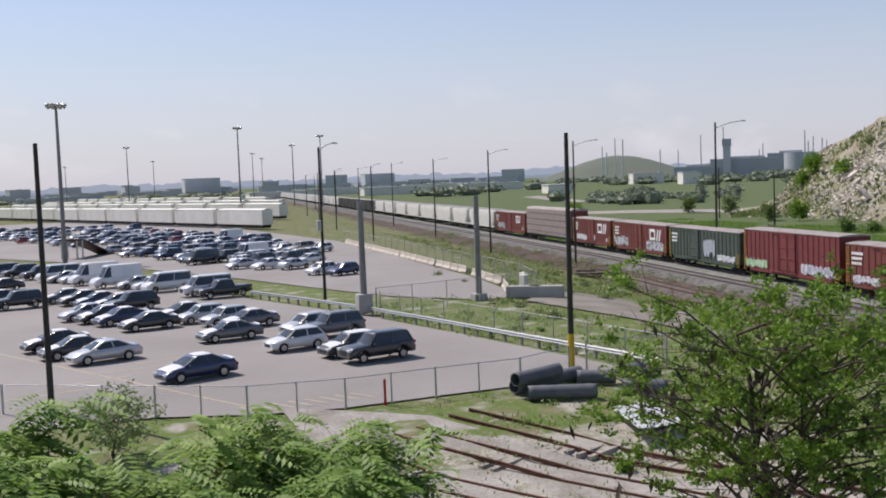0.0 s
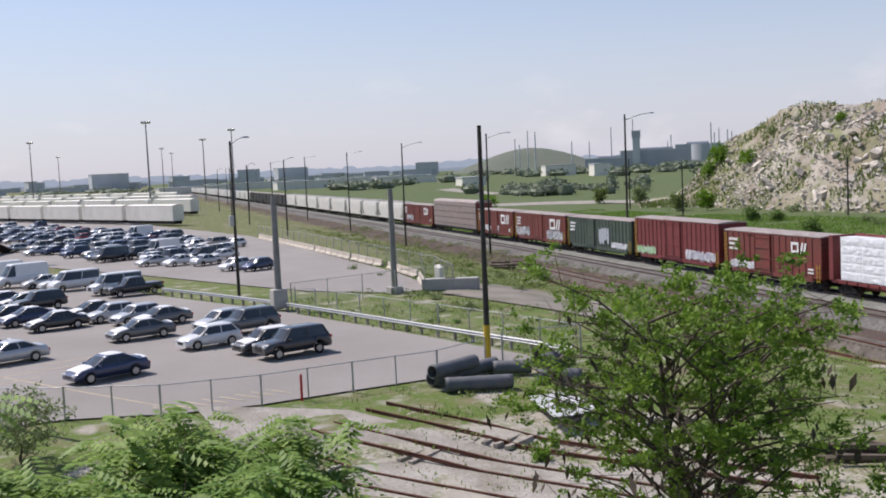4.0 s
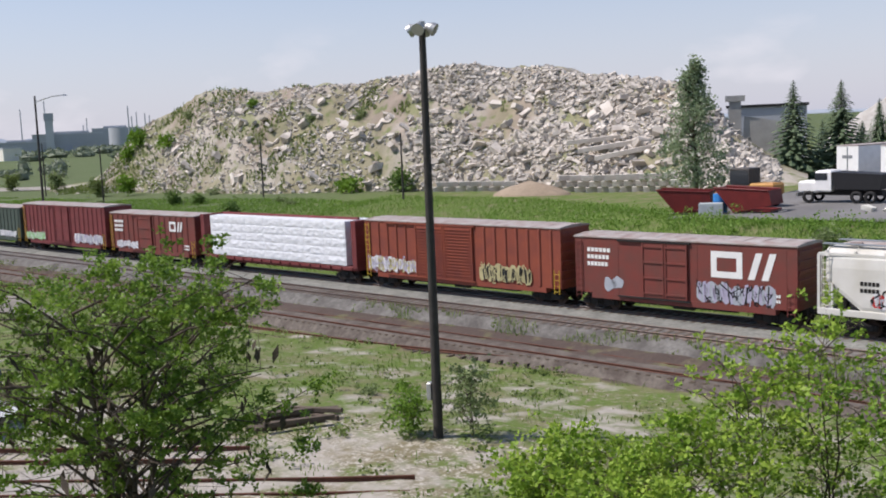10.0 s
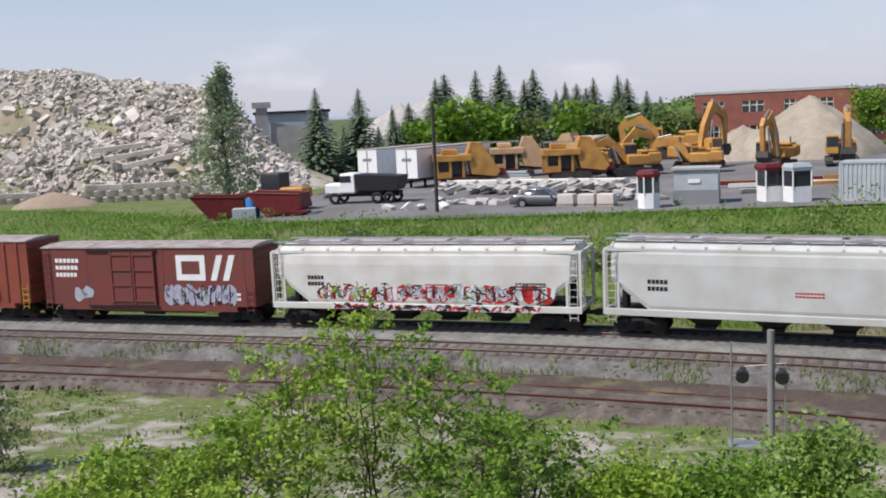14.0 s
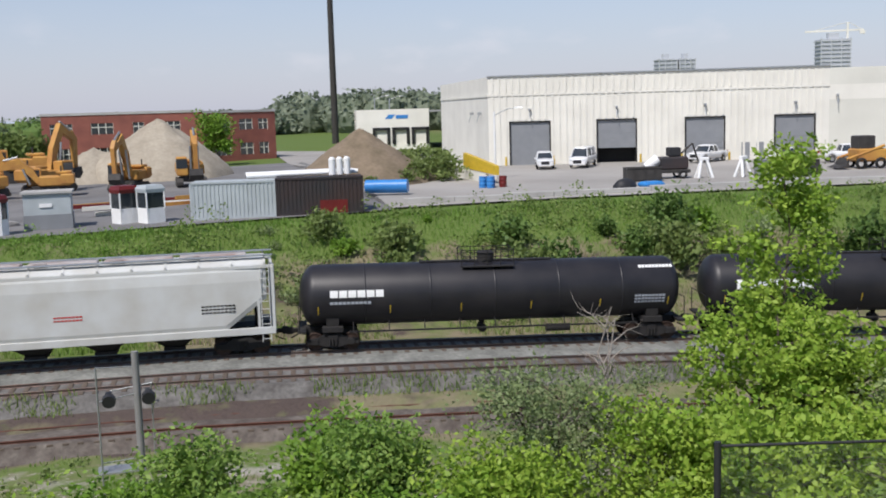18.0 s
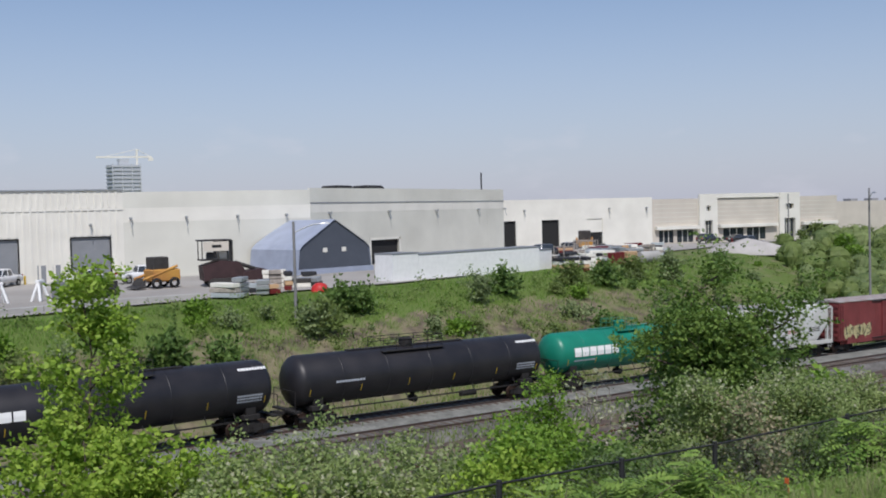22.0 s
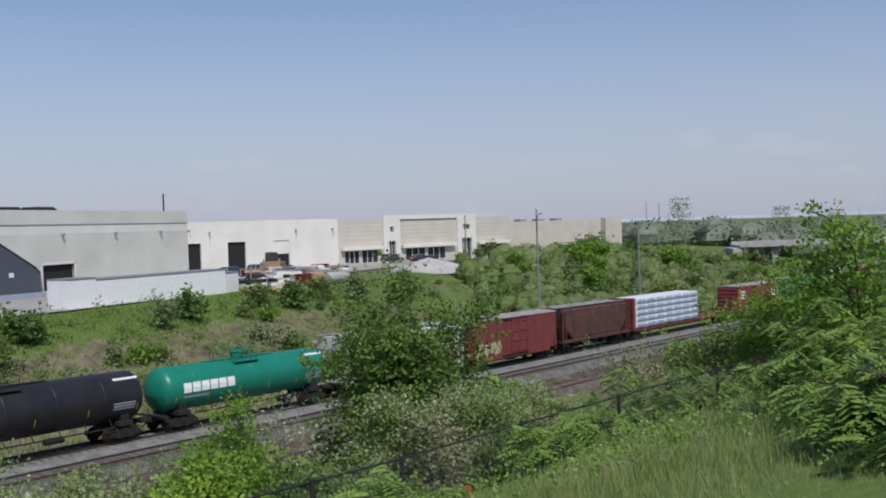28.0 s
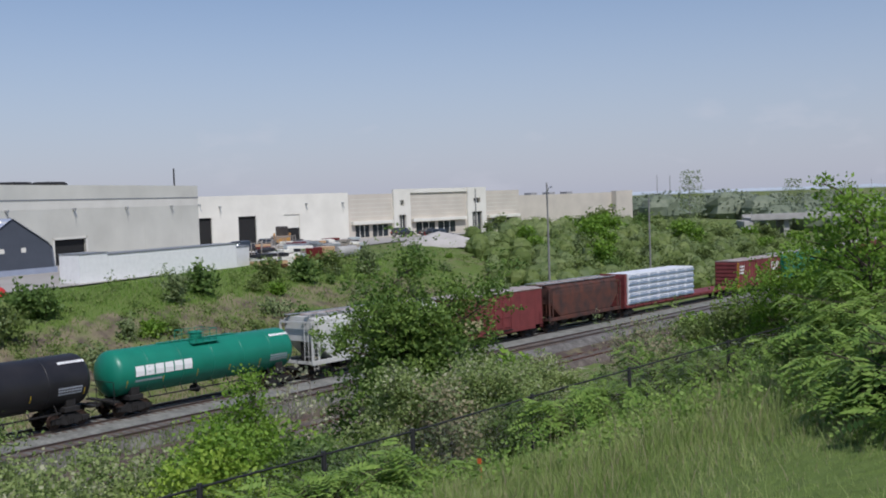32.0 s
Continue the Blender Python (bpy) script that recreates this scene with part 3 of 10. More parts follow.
def graffiti(root, y, x0, x1, z0, z1, colours, seed, cell=0.62):
    """Sprayed letters that cannot be read: a thin ragged fill, then looping lines, one part for each colour."""
    r = random.Random(seed)
    h = z1 - z0

    def ribbon(sh, pts, w, yy):
        rows = []
        for (ax, az), (bx, bz) in zip(pts, pts[1:] + pts[-1:]):
            d = math.hypot(bx - ax, bz - az) or 1.0
            ox, oz = -(bz - az) / d * w, (bx - ax) / d * w
            if d == 1.0 and (ax, az) == (bx, bz):
                ox, oz = 0.0, w
            rows.append([(ax - ox, yy, az - oz), (ax + ox, yy, az + oz)])
        sh.rings(rows, smooth=False, closed=False)

    n = max(2, int((x1 - x0) / cell))
    for k, material in enumerate(colours):
        sh = Shape()
        yy = y - 0.003 - 0.0025 * k
        for i in range(n):
            cx, cz = x0 + (i + 0.5 + r.uniform(-0.15, 0.15)) * (x1 - x0) / n, z0 + h * r.uniform(0.42, 0.58)
            if k > 2 and r.random() < 0.5:
                continue
            if k == 0:                     # a ragged sprayed ground
                m = 11
                pts = [(cx + cell * r.uniform(0.5, 1.0) * math.cos(2 * math.pi * q / m), cz + h * r.uniform(0.26, 0.55) * math.sin(2 * math.pi * q / m)) for q in range(m)]
                pts = [(min(x1, max(x0, a)), min(z1, max(z0, b))) for a, b in pts]
                sh.add([(p[0], yy, p[1]) for p in pts] + [(cx, yy, cz)], [(q, (q + 1) % m, m) for q in range(m)])
            elif k == 1 and len(colours) > 2:      # slanting bodies of letters
                for _ in range(3):
                    a, w = cx + cell * r.uniform(-0.45, 0.3), cell * r.uniform(0.14, 0.3)
                    zl, zh, sl = z0 + h * r.uniform(0.02, 0.3), z1 - h * r.uniform(0.02, 0.3), cell * r.uniform(-0.3, 0.3)
                    sh.add([(a, yy, zl), (a + w, yy, zl + 0.05), (a + w * 1.2 + sl, yy, zh), (a + sl, yy, zh - 0.05)], [(0, 1, 2, 3)])
            else:
                for _ in range(3):
                    pts = [(cx + cell * r.uniform(-0.6, 0.6), z0 + h * r.uniform(0.05, 0.95)) for _ in range(2)]
                    a0 = r.uniform(0, 6.3)
                    pts += [(pts[1][0] + cell * 0.3 * math.cos(a0 + q), pts[1][1] + h * 0.2 * math.sin(a0 + q)) for q in (0.5, 1.1, 1.7, 2.3)]
                    pts = [(min(x1, max(x0, a)), min(z1, max(z0, b))) for a, b in pts]
                    ribbon(sh, pts, r.uniform(0.02, 0.055), yy - 0.0004 * r.random())
        part("graffiti", sh, material, root, "spray-painted graffiti")["kind"] = "stuff"


def boxcar(s0, s1, paint, label, style="ribbed", door=0.0, door_w=3.0, tall=4.55, roofmat=None, emblem=None, tags=(), letters=True, seed=1):
    L = s1 - s0
    root = thing("boxcar", label, "boxcar", group="freight train")
    hl, hw, zb = L / 2 - 0.55, 1.5, 1.05
    sh = Shape().box(-hl, hl, -hw, hw, zb, tall - 0.12, bev=0.02)
    sh.box(-hl + 1.2, hl - 1.2, -hw - 0.03, hw + 0.03, zb - 0.28, zb + 0.06)          # side sill
    part("body", sh, paint, root)
    rf = Shape()
    rf.rings([[(x, -hw - 0.06, tall - 0.14), (x, -hw - 0.06, tall - 0.07), (x, -0.6, tall + 0.03), (x, 0.6, tall + 0.03), (x, hw + 0.06, tall - 0.07), (x, hw + 0.06, tall - 0.14)] for x in (-hl - 0.05, hl + 0.05)], smooth=False)
    n = int(L / 1.15)
    for i in range(n + 1):
        x = -hl + 0.05 + (2 * hl - 0.1) * i / n
        rf.add([(x - 0.05, -hw - 0.05, tall - 0.06), (x + 0.05, -hw - 0.05, tall - 0.06), (x + 0.05, -0.6, tall + 0.06), (x - 0.05, -0.6, tall + 0.06), (x - 0.05, 0.6, tall + 0.06), (x + 0.05, 0.6, tall + 0.06), (x + 0.05, hw + 0.05, tall - 0.06), (x - 0.05, hw + 0.05, tall - 0.06)], [(0, 1, 2, 3), (3, 2, 5, 4), (4, 5, 6, 7)])
    part("roof", rf, roofmat or M_ROOF, root, "ribbed weathered metal roof")
    dx0, dx1 = door - door_w / 2, door + door_w / 2
    step = 0.92 if style != "smooth" else 2.6
    if style == "smooth":
        post = Shape().box(-0.02, 0.02, -hw - 0.012, -hw, zb + 0.05, tall - 0.2)
    else:
        post = Shape().add([(-0.13, -hw, zb + 0.06), (-0.06, -hw - 0.07, zb + 0.1), (0.06, -hw - 0.07, zb + 0.1), (0.13, -hw, zb + 0.06), (-0.13, -hw, tall - 0.22), (-0.06, -hw - 0.07, tall - 0.26), (0.06, -hw - 0.07, tall - 0.26), (0.13, -hw, tall - 0.22)], [(0, 1, 5, 4), (1, 2, 6, 5), (2, 3, 7, 6), (4, 5, 6, 7), (3, 2, 1, 0)])
    near = -130 < s0 < 190
    pm, joined = post.mesh("side_post", paint), Shape()
    x = -hl + 0.5
    while x < hl - 0.3:
        if x < dx0 - 0.2 or x > dx1 + 0.2:
            if near:
                part("side_post", pm, None, root, m=pose(x, 0, 0))
            else:
                joined.add([(v[0] + x, v[1], v[2]) for v in post.v], post.f)
        x += step
    if not near:
        part("side_rib", joined, paint, root)["kind"] = "stuff"
    for ex, sg in ((-hl, -1), (hl, 1)):     # corrugated ends
        en = Shape()
        for k in range(6):
            z = zb + 0.35 + k * (tall - zb - 0.7) / 5.5
            en.box(min(ex, ex + 0.07 * sg), max(ex, ex + 0.07 * sg), -hw + 0.1, hw - 0.1, z, z + 0.25, bev=0.02)
        part("end_panel", en, paint, root)["kind"] = "stuff"
    leaves = 2 if door_w > 2.6 else 1
    for i in range(leaves):
        a, b = dx0 + i * door_w / leaves + 0.02, dx0 + (i + 1) * door_w / leaves - 0.02
        d = Shape()
        d.box(a, b, -hw - 0.09, -hw - 0.01, zb + 0.05, tall - 0.28, bev=0.01)
        door = part("door", d, paint, root)
        k = 16 if style == "louver" else 4
        d = Shape()
        for j in range(k):
            z = zb + 0.3 + j * (tall - zb - 0.8) / (k - 1)
            d.box(a + 0.05, b - 0.05, -hw - 0.15, -hw - 0.085, z - (0.03 if k > 4 else 0.05), z + (0.03 if k > 4 else 0.05))
            if near:
                part("door_rib", d, paint, door)
                d = Shape()
        for xx in (a + 0.06, b - 0.06):
            d.box(xx - 0.05, xx + 0.05, -hw - 0.14, -hw - 0.085, zb + 0.06, tall - 0.3)
            if near:
                part("door_edge", d, paint, door)
                d = Shape()
        if not near:
            part("door_rib", d, paint, door)["kind"] = "stuff"
    for z0, z1 in ((tall - 0.27, tall - 0.18), (zb - 0.06, zb + 0.02)):
        part("door_track", Shape().box(dx0 - door_w * 0.55, dx1 + 0.15, -hw - 0.13, -hw - 0.02, z0, z1), M_UNDER if style == "smooth" else paint, root)
    for xx, zt in ((-hl + 0.3, tall - 0.3), (hl - 0.3, zb + 1.2)):
        ld = Shape()
        ladder(ld, xx, -hw - 0.09, zb - 0.3, zt)
        part("ladder", ld, M_YELLOW if style != "smooth" else paint, root)
    uf = Shape().box(-hl, hl, -0.35, 0.35, 0.7, zb, bev=0.03).box(-hl + 3.6, hl - 3.6, -1.2, 1.2, 0.62, zb - 0.1)
    uf.tube((-0.6, -0.9, 0.62), (0.7, -0.9, 0.62), 0.18, seg=10)
    part("underframe", uf, M_UNDER, root)
    y = -hw - 0.012
    if emblem:
        mark(root, -hw - 0.075 if style != "smooth" else y, *emblem)
    if letters:
        for k in range(3):
            bars(root, -hw - 0.078 if style != "smooth" else y, -hl + 0.9, tall - 0.75 - 0.42 * k, 1, 1.7 - 0.1 * k, 0.24, M_WHITE)
        bars(root, -hw - 0.078 if style != "smooth" else y, hl - 1.7, zb + 0.8, 2, 0.8, 0.16, M_WHITE)
    for i, (a, b, z0, z1, cols) in enumerate(tags):
        graffiti(root, -hw - 0.08 if style != "smooth" else y - 0.004, a, b, z0, z1, cols, seed * 10 + i)
    hb, sets = running_gear(root, L)
    CARS.append((root, (s0 + s1) / 2, hb, sets))
    return root


def hopper(s0, s1, paint, label, tall=4.6, tags=(), seed=1, letters=True, pockets=4):
    L = s1 - s0
    root = thing("hopper_car", label, "covered hopper car", group="freight train")
    hl = L / 2 - 0.6
    rows = []
    for x, zb, w in ((-hl + 0.35, 2.75, 1.45), (-hl + 0.5, 2.7, 1.52), (-hl + 2.3, 1.35, 1.6), (hl - 2.3, 1.35, 1.6), (hl - 0.5, 2.7, 1.52), (hl - 0.35, 2.75, 1.45)):
        row = []
        for sx in (-1, 1):
            seq = [(0.15, zb), (w * 0.96, zb), (w, zb + 0.25), (w, max(zb + 0.4, tall - 1.1)), (w * 0.97, tall - 0.62), (w * 0.9, tall - 0.32), (0.95, tall - 0.1)]
            seq = [(sx * a, z) for a, z in seq]
            row += seq if sx > 0 else seq[::-1]
        rows.append([(x, p[0], p[1]) for p in row][::-1])
    sh = Shape().rings(rows, smooth=False)
    part("body", sh, paint, root)
    fr = Shape()
    for y in (-1.58, 1.58):
        fr.box(-hl, hl, y - 0.06, y + 0.06, 1.08, 1.42, bev=0.02)
        for x in (-hl + 0.06, hl - 0.06):
            fr.box(x - 0.07, x + 0.07, y - 0.05, y + 0.05, 1.2, tall - 0.45)
        for x in (-hl + 0.75, hl - 0.75):
            fr.box(x - 0.06, x + 0.06, y - 0.04, y + 0.04, 1.3, 2.7)
        fr.box(-hl, hl, y * 0.93 - 0.05, y * 0.93 + 0.05, tall - 0.5, tall - 0.36)
    for x in (-hl + 0.06, hl - 0.06):
        fr.box(x - 0.06, x + 0.06, -1.58, 1.58, 1.15, 1.35)
        fr.box(x - 0.06, x + 0.06, -1.5, 1.5, tall - 0.55, tall - 0.4)
    part("frame", fr, paint, root, "white side sill and end posts")
    rf = Shape()
    n = int(L / 1.6)
    for i in range(n + 1):
        x = -hl + 0.4 + (2 * hl - 0.8) * i / n
        for y in (-1, 1):
            rf.add([(x - 0.04, y * 1.5, tall - 0.36), (x + 0.04, y * 1.5, tall - 0.36), (x + 0.04, y * 0.9, tall + 0.0), (x - 0.04, y * 0.9, tall + 0.0)], [(0, 1, 2, 3) if y < 0 else (3, 2, 1, 0)])
            rf.box(x - 0.05, x + 0.05, y * 1.46 - 0.05, y * 1.46 + 0.05, tall - 0.5, tall - 0.24)
    part("roof_rib", rf, paint, root)["kind"] = "stuff"
    ht = Shape()
    k = 5
    for i in range(k):
        a = -hl + 0.9 + i * (2 * hl - 1.8) / k
        ht.box(a, a + (2 * hl - 1.8) / k - 0.3, -0.38, 0.38, tall - 0.1, tall + 0.07, bev=0.04)
        ht.box(a + 0.3, a + 0.9, -0.55, -0.38, tall - 0.02, tall + 0.1)
    part("roof_hatch", ht, M_ROOF, root, "grey hatch covers on the roof")
    wk = Shape().box(-hl, hl, -1.15, -0.75, tall + 0.02, tall + 0.06).box(-hl, hl, 0.75, 1.15, tall + 0.02, tall + 0.06)
    part("walkway", wk, M_GALV, root, "open steel roof walkway")
    pk = Shape()
    for i in range(pockets):
        c = -hl + 3.2 + (i + 0.5) * (2 * hl - 6.4) / pockets
        w = (2 * hl - 6.4) / pockets * 0.46
        a = [(c - w, -1.3, 1.36), (c + w, -1.3, 1.36), (c + w, 1.3, 1.36), (c - w, 1.3, 1.36)]
        b = [(c - 0.4, -0.6, 0.55), (c + 0.4, -0.6, 0.55), (c + 0.4, 0.6, 0.55), (c - 0.4, 0.6, 0.55)]
        pk.rings([b, a], smooth=False)
        pk.box(c - 0.5, c + 0.5, -0.75, 0.75, 0.42, 0.56)
    pk.box(-hl, hl, -0.3, 0.3, 0.8, 1.15, bev=0.03)
    part("outlet_gate", pk, M_UNDER, root, "black discharge gates")
    for s in (-1, 1):
        es = Shape()
        x = s * (hl - 0.15)
        es.box(min(x, x - s * 2.2), max(x, x - s * 2.2), -1.2, 1.2, 1.1, 1.2)
        es.tube((x - s * 0.6, 0, 1.2), (x - s * 0.6, 0, 2.7), 0.2, seg=10)
        part("end_platform", es, M_UNDER, root)
    for x in (-hl + 0.42, hl - 0.42):
        ld = Shape()
        ladder(ld, x, -1.6, 0.7, tall - 0.4)
        part("ladder", ld, paint, root)
    for s in (-1, 1):
        ld = Shape()
        ladder(ld, s * (hl + 0.02), -1.1, 1.2, tall - 0.4, along_x=False)
        part("ladder", ld, paint, root)
    if letters:
        bars(root, -1.612, -hl + 2.2, 2.9, 2, 1.0, 0.2, M_UNDER, chars=5)
        bars(root, -1.612, hl - 3.4, 2.6, 3, 1.6, 0.07, M_UNDER, gap=2.2, chars=9)
        bars(root, -1.612, -hl + 9.0, 2.5, 2, 1.3, 0.07, M_GRAF_R, gap=2.2, chars=8)
    for i, (a, b, z0, z1, cols) in enumerate(tags):
        graffiti(root, -1.605 if z0 >= 1.5 else -1.645, a, b, z0, z1, cols, seed * 10 + i, cell=0.75)
    hb, sets = running_gear(root, L, 2.2)
    CARS.append((root, (s0 + s1) / 2, hb, sets))
    return root


def tankcar(s0, s1, paint, label, rad=1.5, dome=0.0, rail=3.2, marked=(2.6, 0.34)):
    L = s1 - s0
    root = thing("tank_car", label, "tank car", group="freight train")
    hl, zc = L / 2 - 0.6, 1.12 + rad
    seg = 28
    rows = []
    for k in range(7):
        a = math.pi / 2 * k / 6
        rows.append((-hl + 0.75 - 0.75 * math.cos(a) if k else -hl, rad * math.sin(a) if k else 0.02))
    rows += [(-x, r) for x, r in rows[::-1]]
    ring = [[(x, r * math.cos(2 * math.pi * j / seg), zc + r * math.sin(2 * math.pi * j / seg)) for j in range(seg)] for x, r in rows]
    part("tank", Shape().rings([q[::-1] for q in ring]), paint, root)
    for i in range(1, 6):
        x = -hl + 2 * hl * i / 6
        part("weld_band", Shape().rings([[(x + d, (rad + e) * math.cos(2 * math.pi * j / seg), zc + (rad + e) * math.sin(2 * math.pi * j / seg)) for j in range(seg)][::-1] for d, e in ((-0.06, -0.01), (-0.05, 0.006), (0.05, 0.006), (0.06, -0.01))], caps=False), paint, root)
    uf = Shape()
    for s in (-1, 1):
        x = s * (L / 2 - 2.2)
        uf.box(x - 0.5, x + 0.5, -1.25, 1.25, 0.95, 1.25, bev=0.03)
        uf.box(x - 0.3, x + 0.3, -1.15, 1.15, 1.2, 1.75, bev=0.05)
        a, b = sorted((s * (L / 2 - 0.7), s * (L / 2 - 3.4)))
        uf.box(a, b, -0.3, 0.3, 0.7, 1.1, bev=0.03)
        e = s * (L / 2 - 0.72)
        uf.box(e - 0.2, e + 0.2, -1.4, 1.4, 0.98, 1.08)
    for y in (-1.3, 1.3):
        uf.box(-L / 2 + 3, L / 2 - 3, y - 0.04, y + 0.04, 0.95, 1.03)
        for i in range(9):
            x = -L / 2 + 3.2 + i * (L - 6.4) / 8
            uf.tube((x, y, 0.98), (x, y * 0.75, 1.45), 0.03, seg=5)
    uf.tube((-0.5, -0.3, 0.75), (-0.5, 0.3, 0.75), 0.22, seg=10).tube((-0.5, 0, 0.6), (-0.5, 0, 1.2), 0.14, seg=8)
    uf.tube((2.6, -0.9, 0.8), (3.8, -0.9, 0.8), 0.19, seg=10)
    part("underframe", uf, M_UNDER, root)
    top = zc + rad
    dm = Shape().tube((dome, 0, top - 0.1), (dome, 0, top + 0.42), 0.42, seg=14).tube((dome, 0, top + 0.42), (dome, 0, top + 0.5), 0.47, 0.3, seg=14)
    part("valve_housing", dm, M_UNDER if paint is M_TANK else paint, root)
    pl = Shape()
    for y in (-0.75, 0.75):
        for i in range(5):
            x = dome - rail / 2 + rail * i / 4
            pl.tube((x, y, top - 0.25), (x, y, top + 0.62), 0.022, seg=5)
        for z in (0.3, 0.62):
            pl.tube((dome - rail / 2, y, top + z), (dome + rail / 2, y, top + z), 0.022, seg=5)
        pl.box(dome - rail / 2, dome + rail / 2, y - 0.3, y + 0.18, top - 0.18, top - 0.14)
    for s in (-1, 1):
        pl.tube((dome + s * rail / 2, -0.75, top + 0.62), (dome + s * rail / 2, 0.75, top + 0.62), 0.022, seg=5)
    pl.box(dome - rail / 2 - 2, dome + rail / 2 + 2, -0.2, 0.2, top + 0.01, top + 0.05)
    part("top_platform", pl, M_UNDER if paint is M_TANK else paint, root, "steel platform with railings on top")
    for s in (-1, 1):
        hr = Shape()
        x = s * (L / 2 - 0.6)
        for y in (-1.3, 1.3):
            hr.tube((x, y, 1.05), (x, y, 2.2), 0.025, seg=6)
        hr.tube((x, -1.3, 2.2), (x, 1.3, 2.2), 0.025, seg=6)
        part("handrail", hr, M_UNDER, root)

    def curved(name, x, z, cw, ch, n, material, rows_=1, gap=1.6):
        sh = Shape()
        for q in range(rows_):
            for i in range(n):
                zz = z - q * ch * gap
                pts = []
                for dz in (0, -ch / 2, -ch):
                    yy = -math.sqrt(max(0.01, (rad + 0.012) ** 2 - (zz + dz - zc) ** 2))
                    pts.append((yy, zz + dz))
                xx = x + i * cw * 1.25
                sh.rings([[(xx, yy, z_), (xx + cw, yy, z_)] for yy, z_ in pts][::-1], smooth=False, closed=False)
        return part(name, sh, material, root)
    for i in range(6 if marked else 0):       # a row of plain white blocks
        w, h = marked[0] / 6.35, marked[1]
        curved("emblem_block", -hl + 1.5 + w * 1.07 * i, zc + 0.42, w * 0.93, h, 1, M_WHITE)
    curved("lettering", -hl + (1.5 if marked else 2.6), zc + 0.42 - (marked[1] + 0.2 if marked else 0.42), 0.16, 0.13, 10, M_GRAF_S)
    curved("lettering", hl - 2.6, zc - 0.2, 0.14, 0.1, 9, M_GRAF_S, 3)
    curved("lettering", hl - 2.3, zc + rad * 0.8, 0.14, 0.12, 10, M_WHITE)
    for i in range(6):
        curved("reflector", -hl + 0.9 + i * (2 * hl - 1.8) / 5, zc - 0.35, 0.05, 0.42, 1, M_YELLOW)
    hb, sets = running_gear(root, L, 2.2)
    CARS.append((root, (s0 + s1) / 2, hb, sets))
    return root


def lumbercar(s0, s1, label, load0=0.06, load1=0.94, stripes=False, second_bulkhead=True, tall=4.7, seed=1):
    L = s1 - s0
    root = thing("lumber_car", label, "centre beam flatcar", group="freight train")
    hl = L / 2 - 0.6
    sh = Shape().box(-hl, hl, -1.4, 1.4, 0.95, 1.25, bev=0.03).box(-hl + 2, hl - 2, -0.5, 0.5, 0.6, 1.0)
    for i in range(16):
        x = -hl + 0.6 + i * (2 * hl - 1.2) / 15
        sh.box(x - 0.08, x + 0.08, -1.52, 1.52, 1.0, 1.2)
    part("deck", sh, M_DRED, root)
    for x in (-hl + 0.15, hl - 0.15) if second_bulkhead else (-hl + 0.15,):
        bk = part("bulkhead", Shape().box(x - 0.15, x + 0.15, -1.5, 1.5, 1.2, tall, bev=0.02), M_DRED, root, "dark red end bulkhead")
        for k in range(5):
            z = 1.5 + k * 0.66
            part("bulkhead_rib", Shape().box(x - 0.2, x + 0.2, -1.45, 1.45, z, z + 0.2), M_DRED, bk)
        part("bulkhead_post", Shape().box(x - 0.24, x + 0.24, -1.55, -1.4, 1.2, tall), M_DRED, bk)
    x0, x1 = -hl + load0 * 2 * hl, -hl + load1 * 2 * hl
    if second_bulkhead:
        part("centre_beam", Shape().box(x0, x1, -0.1, 0.1, tall - 0.05, tall + 0.12), M_DRED, root)
    tiers, cols = 5, 7
    for i in range(cols):
        for k in range(tiers):
            a, b = x0 + (x1 - x0) * i / cols, x0 + (x1 - x0) * (i + 1) / cols
            z0, z1 = 1.3 + (tall - 1.35) * k / tiers, 1.3 + (tall - 1.35) * (k + 1) / tiers
            nx, nz = 16, 7
            rows = []
            for q in range(nz + 1):
                row = []
                for p in range(nx + 1):
                    xx, zz = a + (b - a) * p / nx, z0 + (z1 - z0) * q / nz
                    e = math.sin(math.pi * q / nz) ** 0.4 * math.sin(math.pi * min(1, max(0, p / nx))) ** 0.2 if 0 < q < nz and 0 < p < nx else 0
                    row.append((xx, -1.42 - 0.035 * e - 0.07 * e * noise.noise((xx * 3.1, zz * 4.5, seed)) - 0.04 * e * noise.noise((xx * 8 + zz * 5, zz * 7, seed)), zz))
                rows.append(row)
            sh = Shape().rings(rows[::-1], smooth=True, closed=False)
            sh.box(a + 0.02, b - 0.02, -1.41, 1.42, z0 + 0.01, z1 - 0.01)
            part("lumber_pack", sh, M_WRAP, root, "white wrapped lumber bundle")
            if stripes:
                st = Shape()
                st.box(a + 0.1, b - 0.1, -1.58, -1.56, z0 + 0.16, z0 + 0.34).box(a + 0.25, b - 0.5, -1.58, -1.56, z0 + 0.42, z0 + 0.5)
                part("lettering", st, M_BLUEBAR, root)
    hb, sets = running_gear(root, L, 2.2)
    CARS.append((root, (s0 + s1) / 2, hb, sets))
    return root


